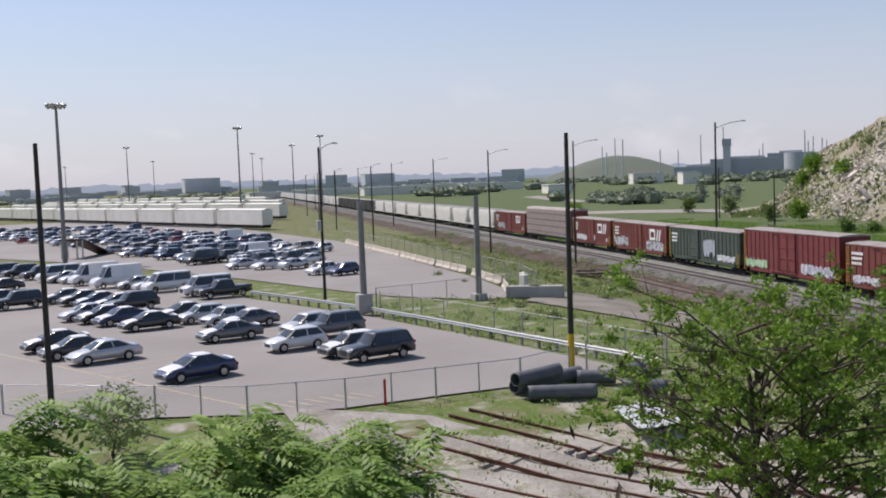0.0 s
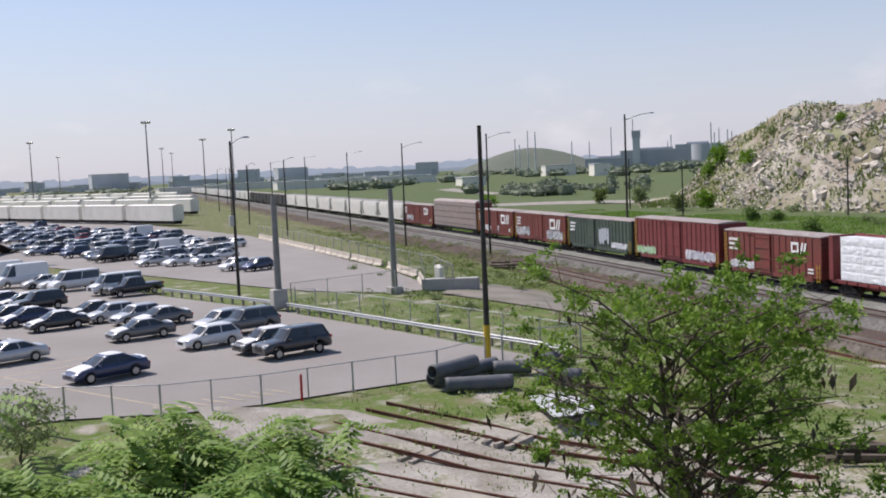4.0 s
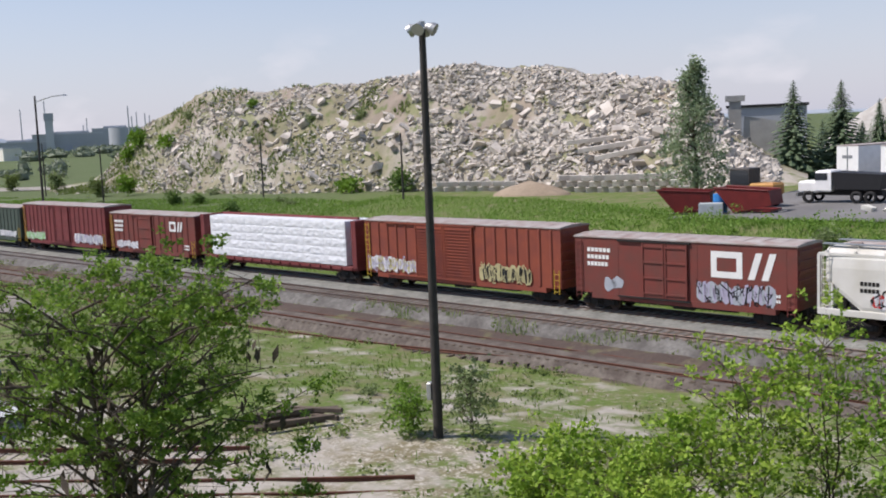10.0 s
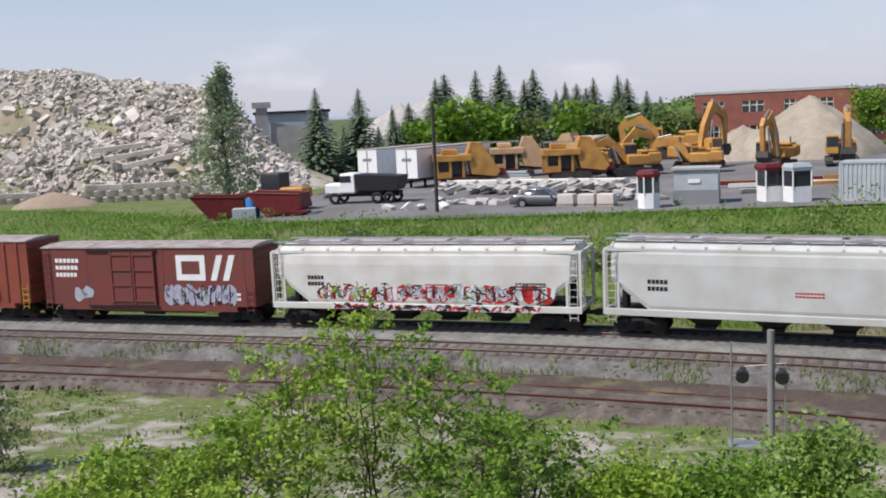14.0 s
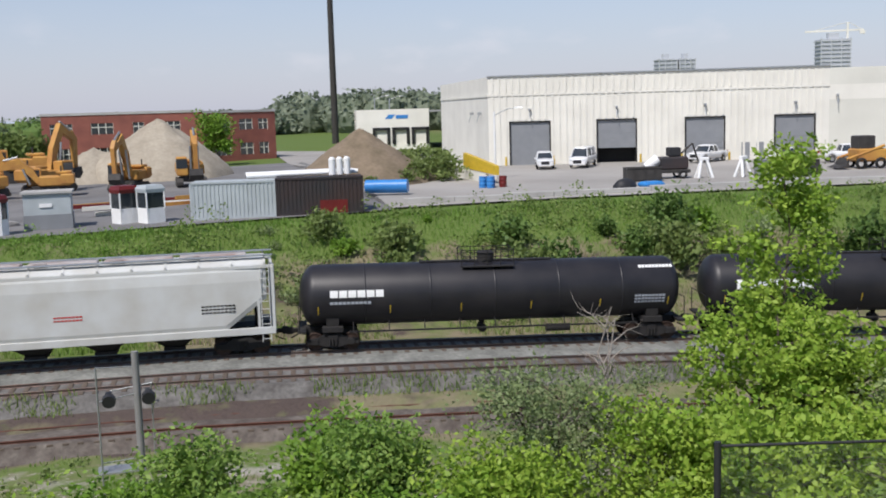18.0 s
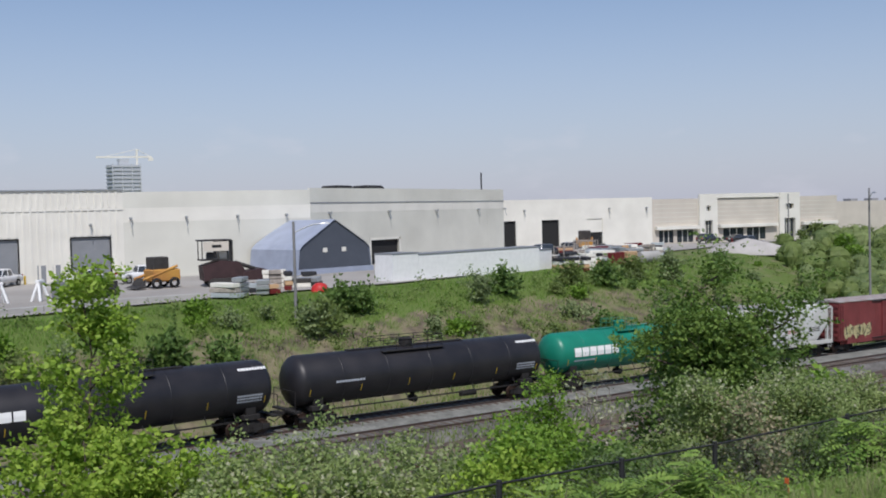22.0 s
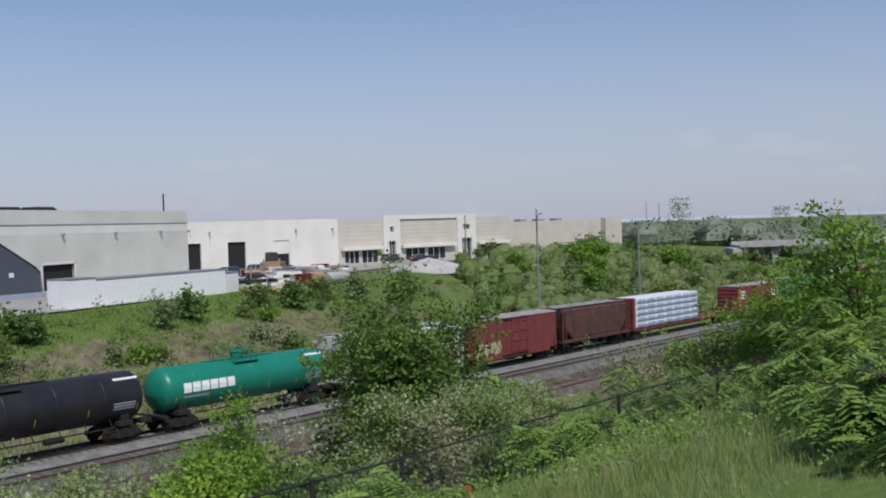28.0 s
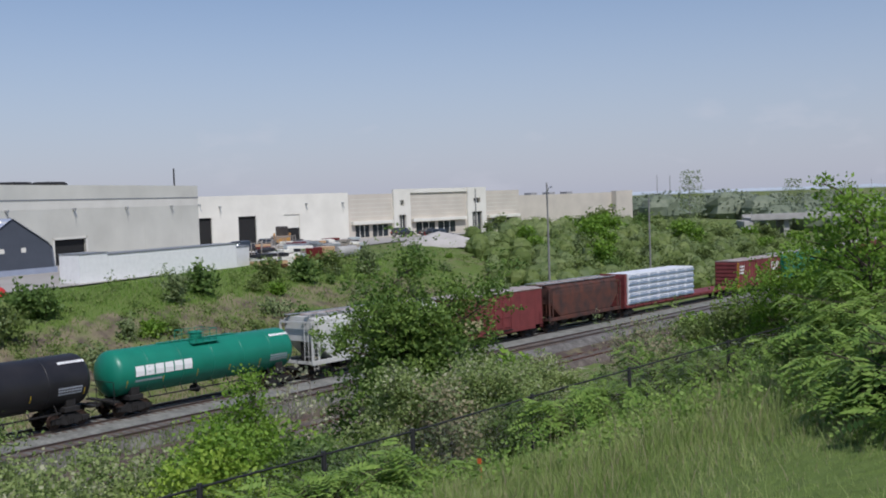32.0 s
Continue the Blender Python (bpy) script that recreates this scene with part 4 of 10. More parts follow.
def autorack(s0, s1, label):
    L = s1 - s0
    root = thing("autorack_car", label, "autorack car", group="freight train")
    hl, tall = L / 2 - 0.6, 5.7
    part("body", Shape().box(-hl, hl, -1.45, 1.45, 1.1, tall - 0.2, bev=0.03), M_AUTO, root)
    pn = Shape()
    n = 22
    for i in range(n):
        a, b = -hl + 2 * hl * i / n, -hl + 2 * hl * (i + 1) / n
        for k in range(4):
            z0 = 1.3 + k * 1.02
            pn.box(a + 0.06, b - 0.06, -1.49, -1.44, z0, z0 + 0.92, bev=0.01)
    part("side_panel", pn, M_AUTO, root)
    holes = Shape()
    for i in range(n):
        a, b = -hl + 2 * hl * i / n, -hl + 2 * hl * (i + 1) / n
        for k in range(4):
            holes.box(a + 0.3, b - 0.3, -1.495, -1.488, 1.55 + k * 1.02, 1.75 + k * 1.02)
    part("vent_hole", holes, M_UNDER, root)
    part("roof", Shape().rings([[(x, -1.5, tall - 0.3), (x, -1.2, tall - 0.02), (x, 0, tall + 0.1), (x, 1.2, tall - 0.02), (x, 1.5, tall - 0.3)] for x in (-hl - 0.05, hl + 0.05)], smooth=False), M_ROOF, root)
    part("end_door", Shape().box(hl, hl + 0.08, -1.35, 1.35, 1.15, tall - 0.35, bev=0.02), M_RED, root, "red end doors")
    part("underframe", Shape().box(-hl, hl, -1.3, 1.3, 0.75, 1.12, bev=0.02), M_UNDER, root)
    hb, sets = running_gear(root, L, 2.6)
    CARS.append((root, (s0 + s1) / 2, hb, sets))


SILVER = (M_GRAF_S, M_GRAF_W, M_GRAF_B)
# far end first
s = -900.0
for i in range(21):
    hopper(s, s + 20.5, M_HOP if i % 3 else M_HOP2, "distant white covered hopper car in the train", letters=False)
    s += 20.75
for i in range(5):
    boxcar(-463.0 + i * 21.4, -463.0 + (i + 1) * 21.4, M_TANK, "distant dark boxcar in the train", style="smooth", letters=False)
for a, b in zip((-356, -335.5, -314.1, -295.1, -275.0, -254.5, -235.6, -219.1), (-335.5, -314.1, -295.1, -275.0, -254.5, -235.6, -219.1, -196.3)):
    hopper(a, b, M_HOP, "white covered hopper car with hatches on its roof", letters=False)
boxcar(-196.3, -175.2, M_RED, "red boxcar with a white emblem and graffiti", emblem=(4.5, 3.9, 1.3, 3.0), tags=((-8, -3, 1.2, 2.5, SILVER),), seed=2)
autorack(-175.2, -150.2, "tall pale steel autorack car with red ends")
boxcar(-150.2, -133.3, M_RED, "red ribbed boxcar with a large white emblem", emblem=(3.0, 3.9, 1.4, 3.6), tags=((-6, 2, 1.2, 2.2, (M_GRAF_W, M_GRAF_S)),), seed=3)
boxcar(-133.3, -113.4, M_RED, "red boxcar with a white emblem and pale graffiti", emblem=(4.2, 3.9, 1.4, 3.8), tags=((-9, -3.5, 1.15, 2.6, SILVER), (3, 8.6, 1.1, 2.5, SILVER)), seed=4)
boxcar(-113.4, -93.9, M_GREEN, "dull green ribbed boxcar with white lettering panels", door=-2.0, door_w=2.4, tags=((0.5, 3.4, 1.4, 3.8, (M_GRAF_S,)), (4, 8, 1.1, 1.9, (M_GRAF_W, M_GRAF_S))), seed=5)
boxcar(-93.9, -75.1, M_DRED, "tall faded red ribbed boxcar with graffiti along its sill", tall=5.05, tags=((2.5, 8.3, 1.1, 2.2, (M_GRAF_W, M_GRAF_S, M_GRAF_L)), (-8.5, -4, 1.1, 2.1, (M_GRAF_G, M_GRAF_W))), letters=False, seed=6)
boxcar(-75.1, -59.4, M_RED, "red ribbed boxcar with a small white emblem", door=-1.0, door_w=2.5, emblem=(3.3, 3.9, 0.9, 2.2), tags=((-6.3, -2.2, 1.1, 1.9, (M_GRAF_W, M_GRAF_S)),), seed=7)
lumbercar(-59.4, -38.2, "centre beam flatcar with a white wrapped lumber load", seed=8)
boxcar(-38.2, -19.3, M_ORED, "orange-red ribbed boxcar with double louvred doors and graffiti", style="louver", door=-1.0, door_w=5.4, tall=4.95, tags=((-8.6, -3.6, 1.15, 2.35, (M_GRAF_W, M_GRAF_Y, M_GRAF_L)), (2.2, 6.6, 1.1, 2.4, (M_GRAF_Y, M_GRAF_B, M_GRAF_Y))), letters=False, seed=9)
boxcar(-19.3, -4.1, M_RED, "smooth-sided red boxcar with a large white emblem", style="smooth", door=-0.8, door_w=3.0, emblem=(2.1, 4.0, 1.45, 3.9), tags=((1.2, 5.9, 1.0, 2.35, (M_GRAF_S, M_GRAF_L, M_GRAF_B)), (-5.0, -3.6, 1.2, 2.2, (M_GRAF_S,))), seed=10)
hopper(-4.1, 14.4, M_HOP, "white covered hopper car with red and black graffiti", tall=4.6, tags=((-5.9, 7.2, 1.5, 2.5, (M_GRAF_R, M_GRAF_W, M_GRAF_B, M_GRAF_S)), (-5.0, 6.5, 1.05, 1.42, (M_GRAF_W, M_GRAF_R, M_GRAF_B)), (2.0, 3.6, 1.5, 2.5, (M_GRAF_B, M_GRAF_G))), seed=11)
hopper(14.4, 34.6, M_HOP2, "long light grey covered hopper car with black lettering", tall=4.75)
tankcar(34.6, 54.9, M_TANK, "long black tank car with a white maker's band", dome=-0.3, rail=2.6)
tankcar(54.9, 75.3, M_TANK, "long black tank car with large white lettering blocks", dome=1.0, rail=3.0, marked=(3.9, 0.48))
tankcar(75.3, 95.5, M_TANK, "long black tank car with yellow reflectors and top platform", dome=-1.0, rail=4.6, marked=None)
tankcar(95.5, 111.8, M_TEAL, "bright green tank car with white lettering blocks", rad=1.42, dome=-0.3, rail=2.2, marked=(4.3, 0.62))
hopper(111.8, 128.3, M_HOP2, "grey white covered hopper car behind a tree", tall=4.6)
boxcar(128.3, 144.1, M_DRED, "red boxcar with pale yellow graffiti", style="smooth", door=0.6, door_w=2.8, tags=((-6.6, -2.4, 1.1, 2.5, (M_GRAF_Y, M_GRAF_B)),), letters=False, seed=12)
hopper(144.1, 159.9, M_RUSTH, "rusty brown covered hopper car", tall=4.6, letters=False)
lumbercar(159.9, 191.8, "flatcar with blue and white wrapped lumber and an empty end", load0=0.03, load1=0.59, stripes=True, second_bulkhead=False, seed=13)
boxcar(191.8, 209.5, M_DRED, "dark red ribbed boxcar with a white emblem", emblem=(4.5, 3.8, 1.2, 3.0), seed=14)
hopper(209.5, 229.0, M_TEAL, "pale green hopper car partly hidden by trees", tall=4.6, letters=False)
for i in range(5):
    boxcar(229 + i * 18.5, 229 + (i + 1) * 18.5, M_DRED if i % 2 else M_GREEN, "distant boxcar at the rear of the train", letters=False)

# ---- paved lots ----
sheet("parking_lot_1", [(-54, -45), (-53.0, 3), (-51.1, 8), (-50.6, 12), (-51.0, 17), (-51.3, 22), (-53, 29.2), (-66, 26.5), (-86, 21.8), (-105, 15.4), (-127, 9.5), (-165, -2), (-190, -30), (-150, -60)], M_ASPHALT, "sun-bleached asphalt car park", "car park", 0.03, 4)
sheet("parking_lot_2", [(-127, 18.3), (-106, 25.1), (-97, 28.5), (-90, 34), (-89, 38.5), (-108, 41.5), (-149, 44), (-196, 46.5), (-270, 40), (-420, 30), (-420, -70), (-230, -30), (-170, 2)], M_ASPHALT, "large asphalt lot for new vehicles", "car park", 0.03, 5)
sheet("yard_1", [(-33, 77), (-26, 73.5), (-12, 71.3), (0, 70.8), (12, 70.5), (27, 68.5), (36, 100), (42, 140), (-12, 142), (-30, 112)], M_DARKYARD, "dark gravel machine yard", "yard", 0.1, 3)
sheet("yard_2", [(27.5, 69.5), (40, 66), (55, 61.5), (70, 57), (84, 51), (115, 46), (150, 46), (190, 40), (215, 34), (180, 75), (120, 95), (70, 145), (50, 185), (40, 140)], M_CONCY, "pale concrete yard before the warehouses", "yard", 0.1, 4)
M_DIRT = mat("trodden grey dirt", (0.24, 0.215, 0.185), 0.95, var=0.3, scale=0.25, fine=5, bump=0.5, alt=(0.16, 0.15, 0.115))
sheet("road_1", [(-62, 41.2), (-73.5, 39.2), (-86, 37.4), (-93, 43), (-92, 50), (-80, 50.5), (-70, 46.5), (-62.5, 43.5)], M_DIRT, "trodden grey dirt road beside the line", "road", 0.05, 3)


def polar(*rows):
    return [(r * math.sin(radians(a)), r * math.cos(radians(a))) for a, r in rows]


sheet("road_2", polar((-64, 300), (-60, 285), (-56, 272), (-53, 262), (-53, 244), (-56, 252), (-60, 268), (-64, 286)), M_BALLASTP, "pale gravel road across the fields", "road", 0.1, 8)
sheet("road_3", polar((-66.5, 520), (-65, 430), (-63.5, 380), (-62.8, 390), (-64, 450), (-65.6, 540)), M_BALLASTP, "pale winding gravel road on the plain", "road", 0.15, 10)

M_WALLW = mat("white precast wall", (0.75, 0.73, 0.65), 0.8, var=0.08, scale=0.3, fine=20, bump=0.1, alt=(0.67, 0.65, 0.575))
M_WALLG = mat("pale grey precast wall", (0.66, 0.65, 0.57), 0.8, var=0.15, scale=0.15, fine=20, bump=0.1, alt=(0.56, 0.55, 0.48))
M_WALLB = mat("beige block wall", (0.58, 0.53, 0.45), 0.85, var=0.12, scale=0.3, fine=20, bump=0.1)
M_DOORG = mat("grey roller door", (0.24, 0.25, 0.26), 0.5, var=0.1, scale=1)
# near-black for fittings, and for the painted shade in open doorways
M_DARK = mat("black fittings and interior shade", (0.02, 0.02, 0.02), 0.9, var=0.2)
M_BRICK = mat("red brick wall", (0.27, 0.095, 0.07), 0.9, var=0.25, scale=0.5, fine=30, bump=0.3, alt=(0.2, 0.07, 0.055))
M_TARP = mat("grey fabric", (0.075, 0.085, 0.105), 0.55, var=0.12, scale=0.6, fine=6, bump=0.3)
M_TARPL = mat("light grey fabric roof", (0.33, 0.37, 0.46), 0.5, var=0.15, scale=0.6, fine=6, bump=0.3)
M_BLUE = mat("blue tarpaulin", (0.04, 0.22, 0.55), 0.4, var=0.15, scale=1, fine=5, bump=0.5)
M_ROOFB = mat("grey flat roof", (0.3, 0.3, 0.3), 0.9, var=0.15, scale=0.2)
# haze tones for far buildings: the paleness of distance is in the colour
M_HAZE = mat("far building in haze tone", (0.52, 0.54, 0.56), 0.9, var=0.1, scale=0.05)
M_HAZEB = mat("far dark building in haze tone", (0.42, 0.44, 0.47), 0.9, var=0.1, scale=0.05)
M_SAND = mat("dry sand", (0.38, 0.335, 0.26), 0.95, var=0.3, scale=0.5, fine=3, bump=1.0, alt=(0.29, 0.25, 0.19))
M_FARB = mat("far building in bluish haze tone", (0.5, 0.52, 0.54), 0.9, var=0.1, scale=0.05)
M_SAND2 = mat("pale crushed stone", (0.44, 0.42, 0.39), 0.95, var=0.25, scale=0.5, fine=6, bump=0.6, alt=(0.36, 0.34, 0.31))
M_EARTH = mat("brown earth", (0.23, 0.175, 0.12), 0.95, var=0.4, scale=0.5, fine=3, bump=1.0, alt=(0.16, 0.125, 0.08))
M_EARTHP = mat("dusty brown sand", (0.33, 0.26, 0.19), 0.95, var=0.3, scale=0.5, fine=3, bump=1.0, alt=(0.27, 0.21, 0.15))
M_RUBBLE = mat("rubble and dust", (0.46, 0.42, 0.37), 0.95, var=0.3, scale=0.12, fine=2.5, bump=1.0, alt=(0.34, 0.3, 0.26))
M_SLABS = mat("broken concrete", (0.5, 0.465, 0.42), 0.9, var=0.3, scale=0.5, fine=6, bump=0.4, alt=(0.38, 0.335, 0.29), rand=0.35)


def facade_frame(p, q, z):
    """Frame whose x runs along the wall from p to q, y into the building."""
    d = Vector((q[0] - p[0], q[1] - p[1], 0))
    return pose(p[0], p[1], z, 0, 0, math.degrees(math.atan2(d.y, d.x))), d.length


def wall_with_openings(sh, L, H, openings, y0=0.0, y1=0.3):
    """One wall with rectangular openings (x0, x1, z0, z1) through it."""
    xs = sorted({0.0, L, *[o[0] for o in openings], *[o[1] for o in openings]})
    zs = sorted({-1.0, H, *[max(-1.0, o[2]) for o in openings], *[o[3] for o in openings]})
    nx, nz = len(xs) - 1, len(zs) - 1
    solid = {(i, k): not any(o[0] - 1e-6 <= xs[i] and xs[i + 1] <= o[1] + 1e-6 and o[2] - 1e-6 <= zs[k] and zs[k + 1] <= o[3] + 1e-6 for o in openings) for i in range(nx) for k in range(nz)}
    ids, v, f = {}, [], []

    def at_(i, k, b):
        if (i, k, b) not in ids:
            ids[i, k, b] = len(v)
            v.append((xs[i], (y0, y1)[b], zs[k]))
        return ids[i, k, b]

    for (i, k), full in solid.items():
        if not full:
            continue
        f += [(at_(i, k, 0), at_(i + 1, k, 0), at_(i + 1, k + 1, 0), at_(i, k + 1, 0)), (at_(i, k + 1, 1), at_(i + 1, k + 1, 1), at_(i + 1, k, 1), at_(i, k, 1))]
        for di, dk, a, b in ((-1, 0, (0, 1), (0, 0)), (1, 0, (1, 0), (1, 1)), (0, -1, (0, 0), (1, 0)), (0, 1, (1, 1), (0, 1))):
            if not solid.get((i + di, k + dk), False):
                (ai, ak), (bi, bk) = a, b
                f.append((at_(i + ai, k + ak, 1), at_(i + bi, k + bk, 1), at_(i + bi, k + bk, 0), at_(i + ai, k + ak, 0)))
    sh.add(v, f)


def roller_door(parent, x0, x1, z0, z1, opened=0.0, m=None):
    d = part("roller_door", Shape().box(x0, x1, 0.16, 0.2, z0 + opened * (z1 - z0), z1), M_DOORG, parent, "grey sectional roller door", m=m)
    sl = Shape()
    z = z0 + opened * (z1 - z0)
    while z < z1 - 0.1:
        sl.box(x0, x1, 0.145, 0.16, z + 0.03, z + 0.5)
        z += 0.55
    part("slats", sl, M_DOORG, d)
    fr = Shape().box(x0 - 0.15, x0, -0.05, 0.3, z0, z1 + 0.15).box(x1, x1 + 0.15, -0.05, 0.3, z0, z1 + 0.15).box(x0 - 0.15, x1 + 0.15, -0.05, 0.3, z1, z1 + 0.15)
    part("door_frame", fr, M_DARK, parent, m=m)
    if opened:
        # dark sheet in place of the unlit room behind the door
        part("opening_shade", Shape().box(x0, x1, 1.6, 1.7, z0, z1), M_DARK, parent, m=m)


def wall_lamp(parent, x, z, m):
    part("wall_lamp", Shape().box(x - 0.14, x + 0.14, -0.45, 0.02, z, z + 0.28, bev=0.04).tube((x, -0.3, z), (x, -0.6, z - 0.9), 0.05, seg=6), M_GALV, parent, "small wall lamp", m=m)


def flat_roof(pts, z, thick=0.3):
    sh = Shape()
    n = len(pts)
    sh.add([(x, y, z) for x, y in pts], [tuple(range(n))])
    sh.add([(x, y, z - thick) for x, y in pts], [tuple(range(n - 1, -1, -1))])
    return sh


# the large warehouse: ribbed white wing with four doors, pale grey wing with a tent before it
P00, P0, P1, P2, P3 = (63.5, 140.0), (54.4, 107.0), (85.8, 87.0), (104.0, 74.5), (150.9, 70.6)
WZ = 4.6
warehouse = thing("warehouse", "large white and grey precast concrete warehouse with roller doors", "warehouse")
fm, L = facade_frame(P0, P1, WZ)
doors = [(2.5, 6.9, 0.0, 5.0, 0.0), (12.3, 16.5, 0.0, 5.0, 0.38), (22.0, 26.1, 0.0, 5.0, 0.0), (31.6, 35.7, 0.0, 5.0, 0.0)]
sh = Shape()
wall_with_openings(sh, L, 10.2, [(a, b, z0, z1) for a, b, z0, z1, _ in doors])
part("wall", sh, M_WALLW, warehouse, m=fm)
i = 0
x = 0.5
while x < L - 0.4:
    for z0, z1 in ((8.3, 10.1), (0.0, 8.0)):
        if z0 == 0 and any(a - 0.3 < x < b + 0.3 for a, b, *_ in doors):
            z0 = 5.25
        part("wall_rib", Shape().box(x - 0.12, x + 0.12, -0.08, 0.0, z0, z1, bev=0.03), M_WALLW, warehouse, m=fm)
    x += 0.75
part("parapet_band", Shape().box(0, L, -0.1, 0.0, 8.02, 8.28), M_WALLW, warehouse, m=fm)
part("coping", Shape().box(-0.1, L + 0.05, -0.18, 0.4, 10.2, 10.35), M_GALV, warehouse, m=fm)
for a, b, z0, z1, o in doors:
    roller_door(warehouse, a, b, z0, z1, o, fm)
    wall_lamp(warehouse, (a + b) / 2, 6.3, fm)
    for xx in (a - 0.5, b + 0.5):
        part("bollard", Shape().tube((xx, -0.8, -0.3), (xx, -0.8, 1.2), 0.12, seg=8), M_YELLOW, warehouse, "yellow steel bollard", m=fm)
for xx in (28.0, 29.6):
    part("door", Shape().box(xx, xx + 1.0, -0.06, 0.05, 0, 2.2), M_DOORG, warehouse, "grey steel door", m=fm)
fm2, L2 = facade_frame(P00, P0, WZ)
part("wall", Shape().box(0, L2, 0, 0.3, -1, 10.2), M_WALLW, warehouse, m=fm2)
part("parapet_band", Shape().box(0, L2, -0.1, 0, 8.0, 8.25), M_WALLW, warehouse, m=fm2)
for xx in (L2 - 4, L2 - 9):
    wall_lamp(warehouse, xx, 6.0, fm2)
fm3, L3 = facade_frame(P1, P2, WZ)
sh = Shape()
wall_with_openings(sh, L3, 10.0, [(10.0, 12.4, 0, 4.2)])
part("wall", sh, M_WALLG, warehouse, m=fm3)
# black sheet close behind the wall gives the opening its shade
part("opening_shade", Shape().box(9.8, 12.6, 0.32, 0.36, -0.5, 4.4), M_DARK, warehouse, m=fm3)
part("painted_band", Shape().box(0, L3, -0.012, 0.0, 6.6, 8.2), M_WALLW, warehouse, m=fm3)
for xx in (0.8, 7.0, 13.0, 19.0):
    wall_lamp(warehouse, xx, 6.9, fm3)
fm4, L4 = facade_frame(P2, P3, WZ)
sh = Shape()
wall_with_openings(sh, L4, 10.2, [(12.0, 18.3, 0, 3.4)])
part("wall", sh, M_WALLG, warehouse, m=fm4)
part("opening_shade", Shape().box(11.8, 18.5, 0.32, 0.36, -0.5, 3.6), M_DARK, warehouse, m=fm4)
part("door_frame", Shape().box(11.7, 12.0, -0.06, 0.3, 0, 3.7).box(18.3, 18.6, -0.06, 0.3, 0, 3.7).box(11.7, 18.6, -0.06, 0.3, 3.4, 3.7), M_WALLW, warehouse, m=fm4)
part("painted_band", Shape().box(0, L4, -0.012, 0.0, 7.2, 8.3), M_WALLW, warehouse, m=fm4)
part("parapet_band", Shape().box(0, L4, -0.06, 0.0, 8.32, 8.45), M_DOORG, warehouse, m=fm4)
for xx in (3.5, 16.0, 27.5, 39.0, 47.0):
    wall_lamp(warehouse, xx, 7.0, fm4)
for xx in (8.0, 20.0, 32.0, 42.0):
    part("panel_joint", Shape().box(xx - 0.02, xx + 0.02, -0.014, 0.0, 0, 10.1), M_WALLG, warehouse, m=fm4)
back = (P3[0] + 15, P3[1] + 60)
part("roof", flat_roof([P0, P1, P2, P3, back, (90, 190), P00], WZ + 9.6), M_ROOFB, warehouse)
fm5, L5 = facade_frame(P3, back, WZ)
part("wall", Shape().box(0, L5, 0, 0.3, -1, 10.2), M_WALLW, warehouse, m=fm5)
for xx, yy in ((120.5, 81.5), (125.5, 79.6)):
    part("roof_unit", Shape().box(xx, xx + 4, yy, yy + 3, WZ + 9.6, WZ + 10.95, bev=0.3), M_DARK, warehouse, "dark roof ventilation unit")
part("vent_pipe", Shape().tube((150, 74, WZ + 9.6), (150, 74, WZ + 13.0), 0.12, seg=6), M_DARK, warehouse)

# the far white wing, the glazed entrances and the beige end block
far_hall = thing("office_warehouse", "white and beige office warehouse with two glazed entrances", "warehouse")
Q0, Q1, Q2, Q3 = (160.0, 76.0), (187.0, 57.5), (224.0, 30.5), (254.0, 8.5)
fq, Lq = facade_frame(Q0, Q1, WZ)
ops = [(0.4, 3.6, 0, 5.0), (8.8, 12.4, 0, 5.0), (18.2, 21.6, 0, 5.0)]
sh = Shape()
wall_with_openings(sh, Lq, 8.6, ops)
part("wall", sh, M_WALLW, far_hall, m=fq)
for a, b, z0, z1 in ops:
    part("opening_shade", Shape().box(a - 0.2, b + 0.2, 0.32, 0.36, -0.5, z1 + 0.2), M_DARK, far_hall, m=fq)
part("roller_door", Shape().box(18.2, 21.6, 0.15, 0.2, 2.6, 5.0), M_WALLW, far_hall, "half-open white roller door", m=fq)
for xx in (5.2, 23.0, 31.3):
    wall_lamp(far_hall, xx, 6.6, fq)
fr_, Lr = facade_frame(Q1, Q2, WZ - 0.2)
glass = [(1.5, 4.8, 0.3, 2.6), (5.6, 9.4, 0.3, 2.6), (16.5, 21.5, 0.3, 2.6), (22.3, 27.0, 0.3, 2.6), (37.5, 43.5, 0.3, 2.6)]
towers = [(10.6, 14.8), (30.2, 35.4)]
win = glass + [(a + 1.2, b - 1.2, 0.2, 4.2) for a, b in towers] + [(a + 1.6, b - 1.6, 6.0, 7.0) for a, b in towers]
sh = Shape()
wall_with_openings(sh, Lr, 8.4, win)
part("wall", sh, M_WALLB, far_hall, m=fr_)
for a, b in towers:
    t = Shape()
    wall_with_openings(t, b - a, 9.2, [(1.2, b - a - 1.2, 0.2, 4.2), (1.6, b - a - 1.6, 6.0, 7.0)], -0.5, -0.02)
    part("entrance_tower", t, M_WALLW, far_hall, "white entrance tower", m=fr_ @ pose(a, 0, 0))
part("parapet", Shape().box(14.8, 30.2, -0.3, 0.3, 8.4, 9.2), M_WALLW, far_hall, m=fr_)
for a, b, z0, z1 in win:
    w = part("window", Shape().box(a, b, 0.1, 0.14, z0, z1), M_GLASS, far_hall, m=fr_)
    mu = Shape()
    for k in range(1, 3):
        mu.box(a + (b - a) * k / 3 - 0.06, a + (b - a) * k / 3 + 0.06, 0.04, 0.1, z0, z1)
    part("mullion", mu, M_WALLW, w)
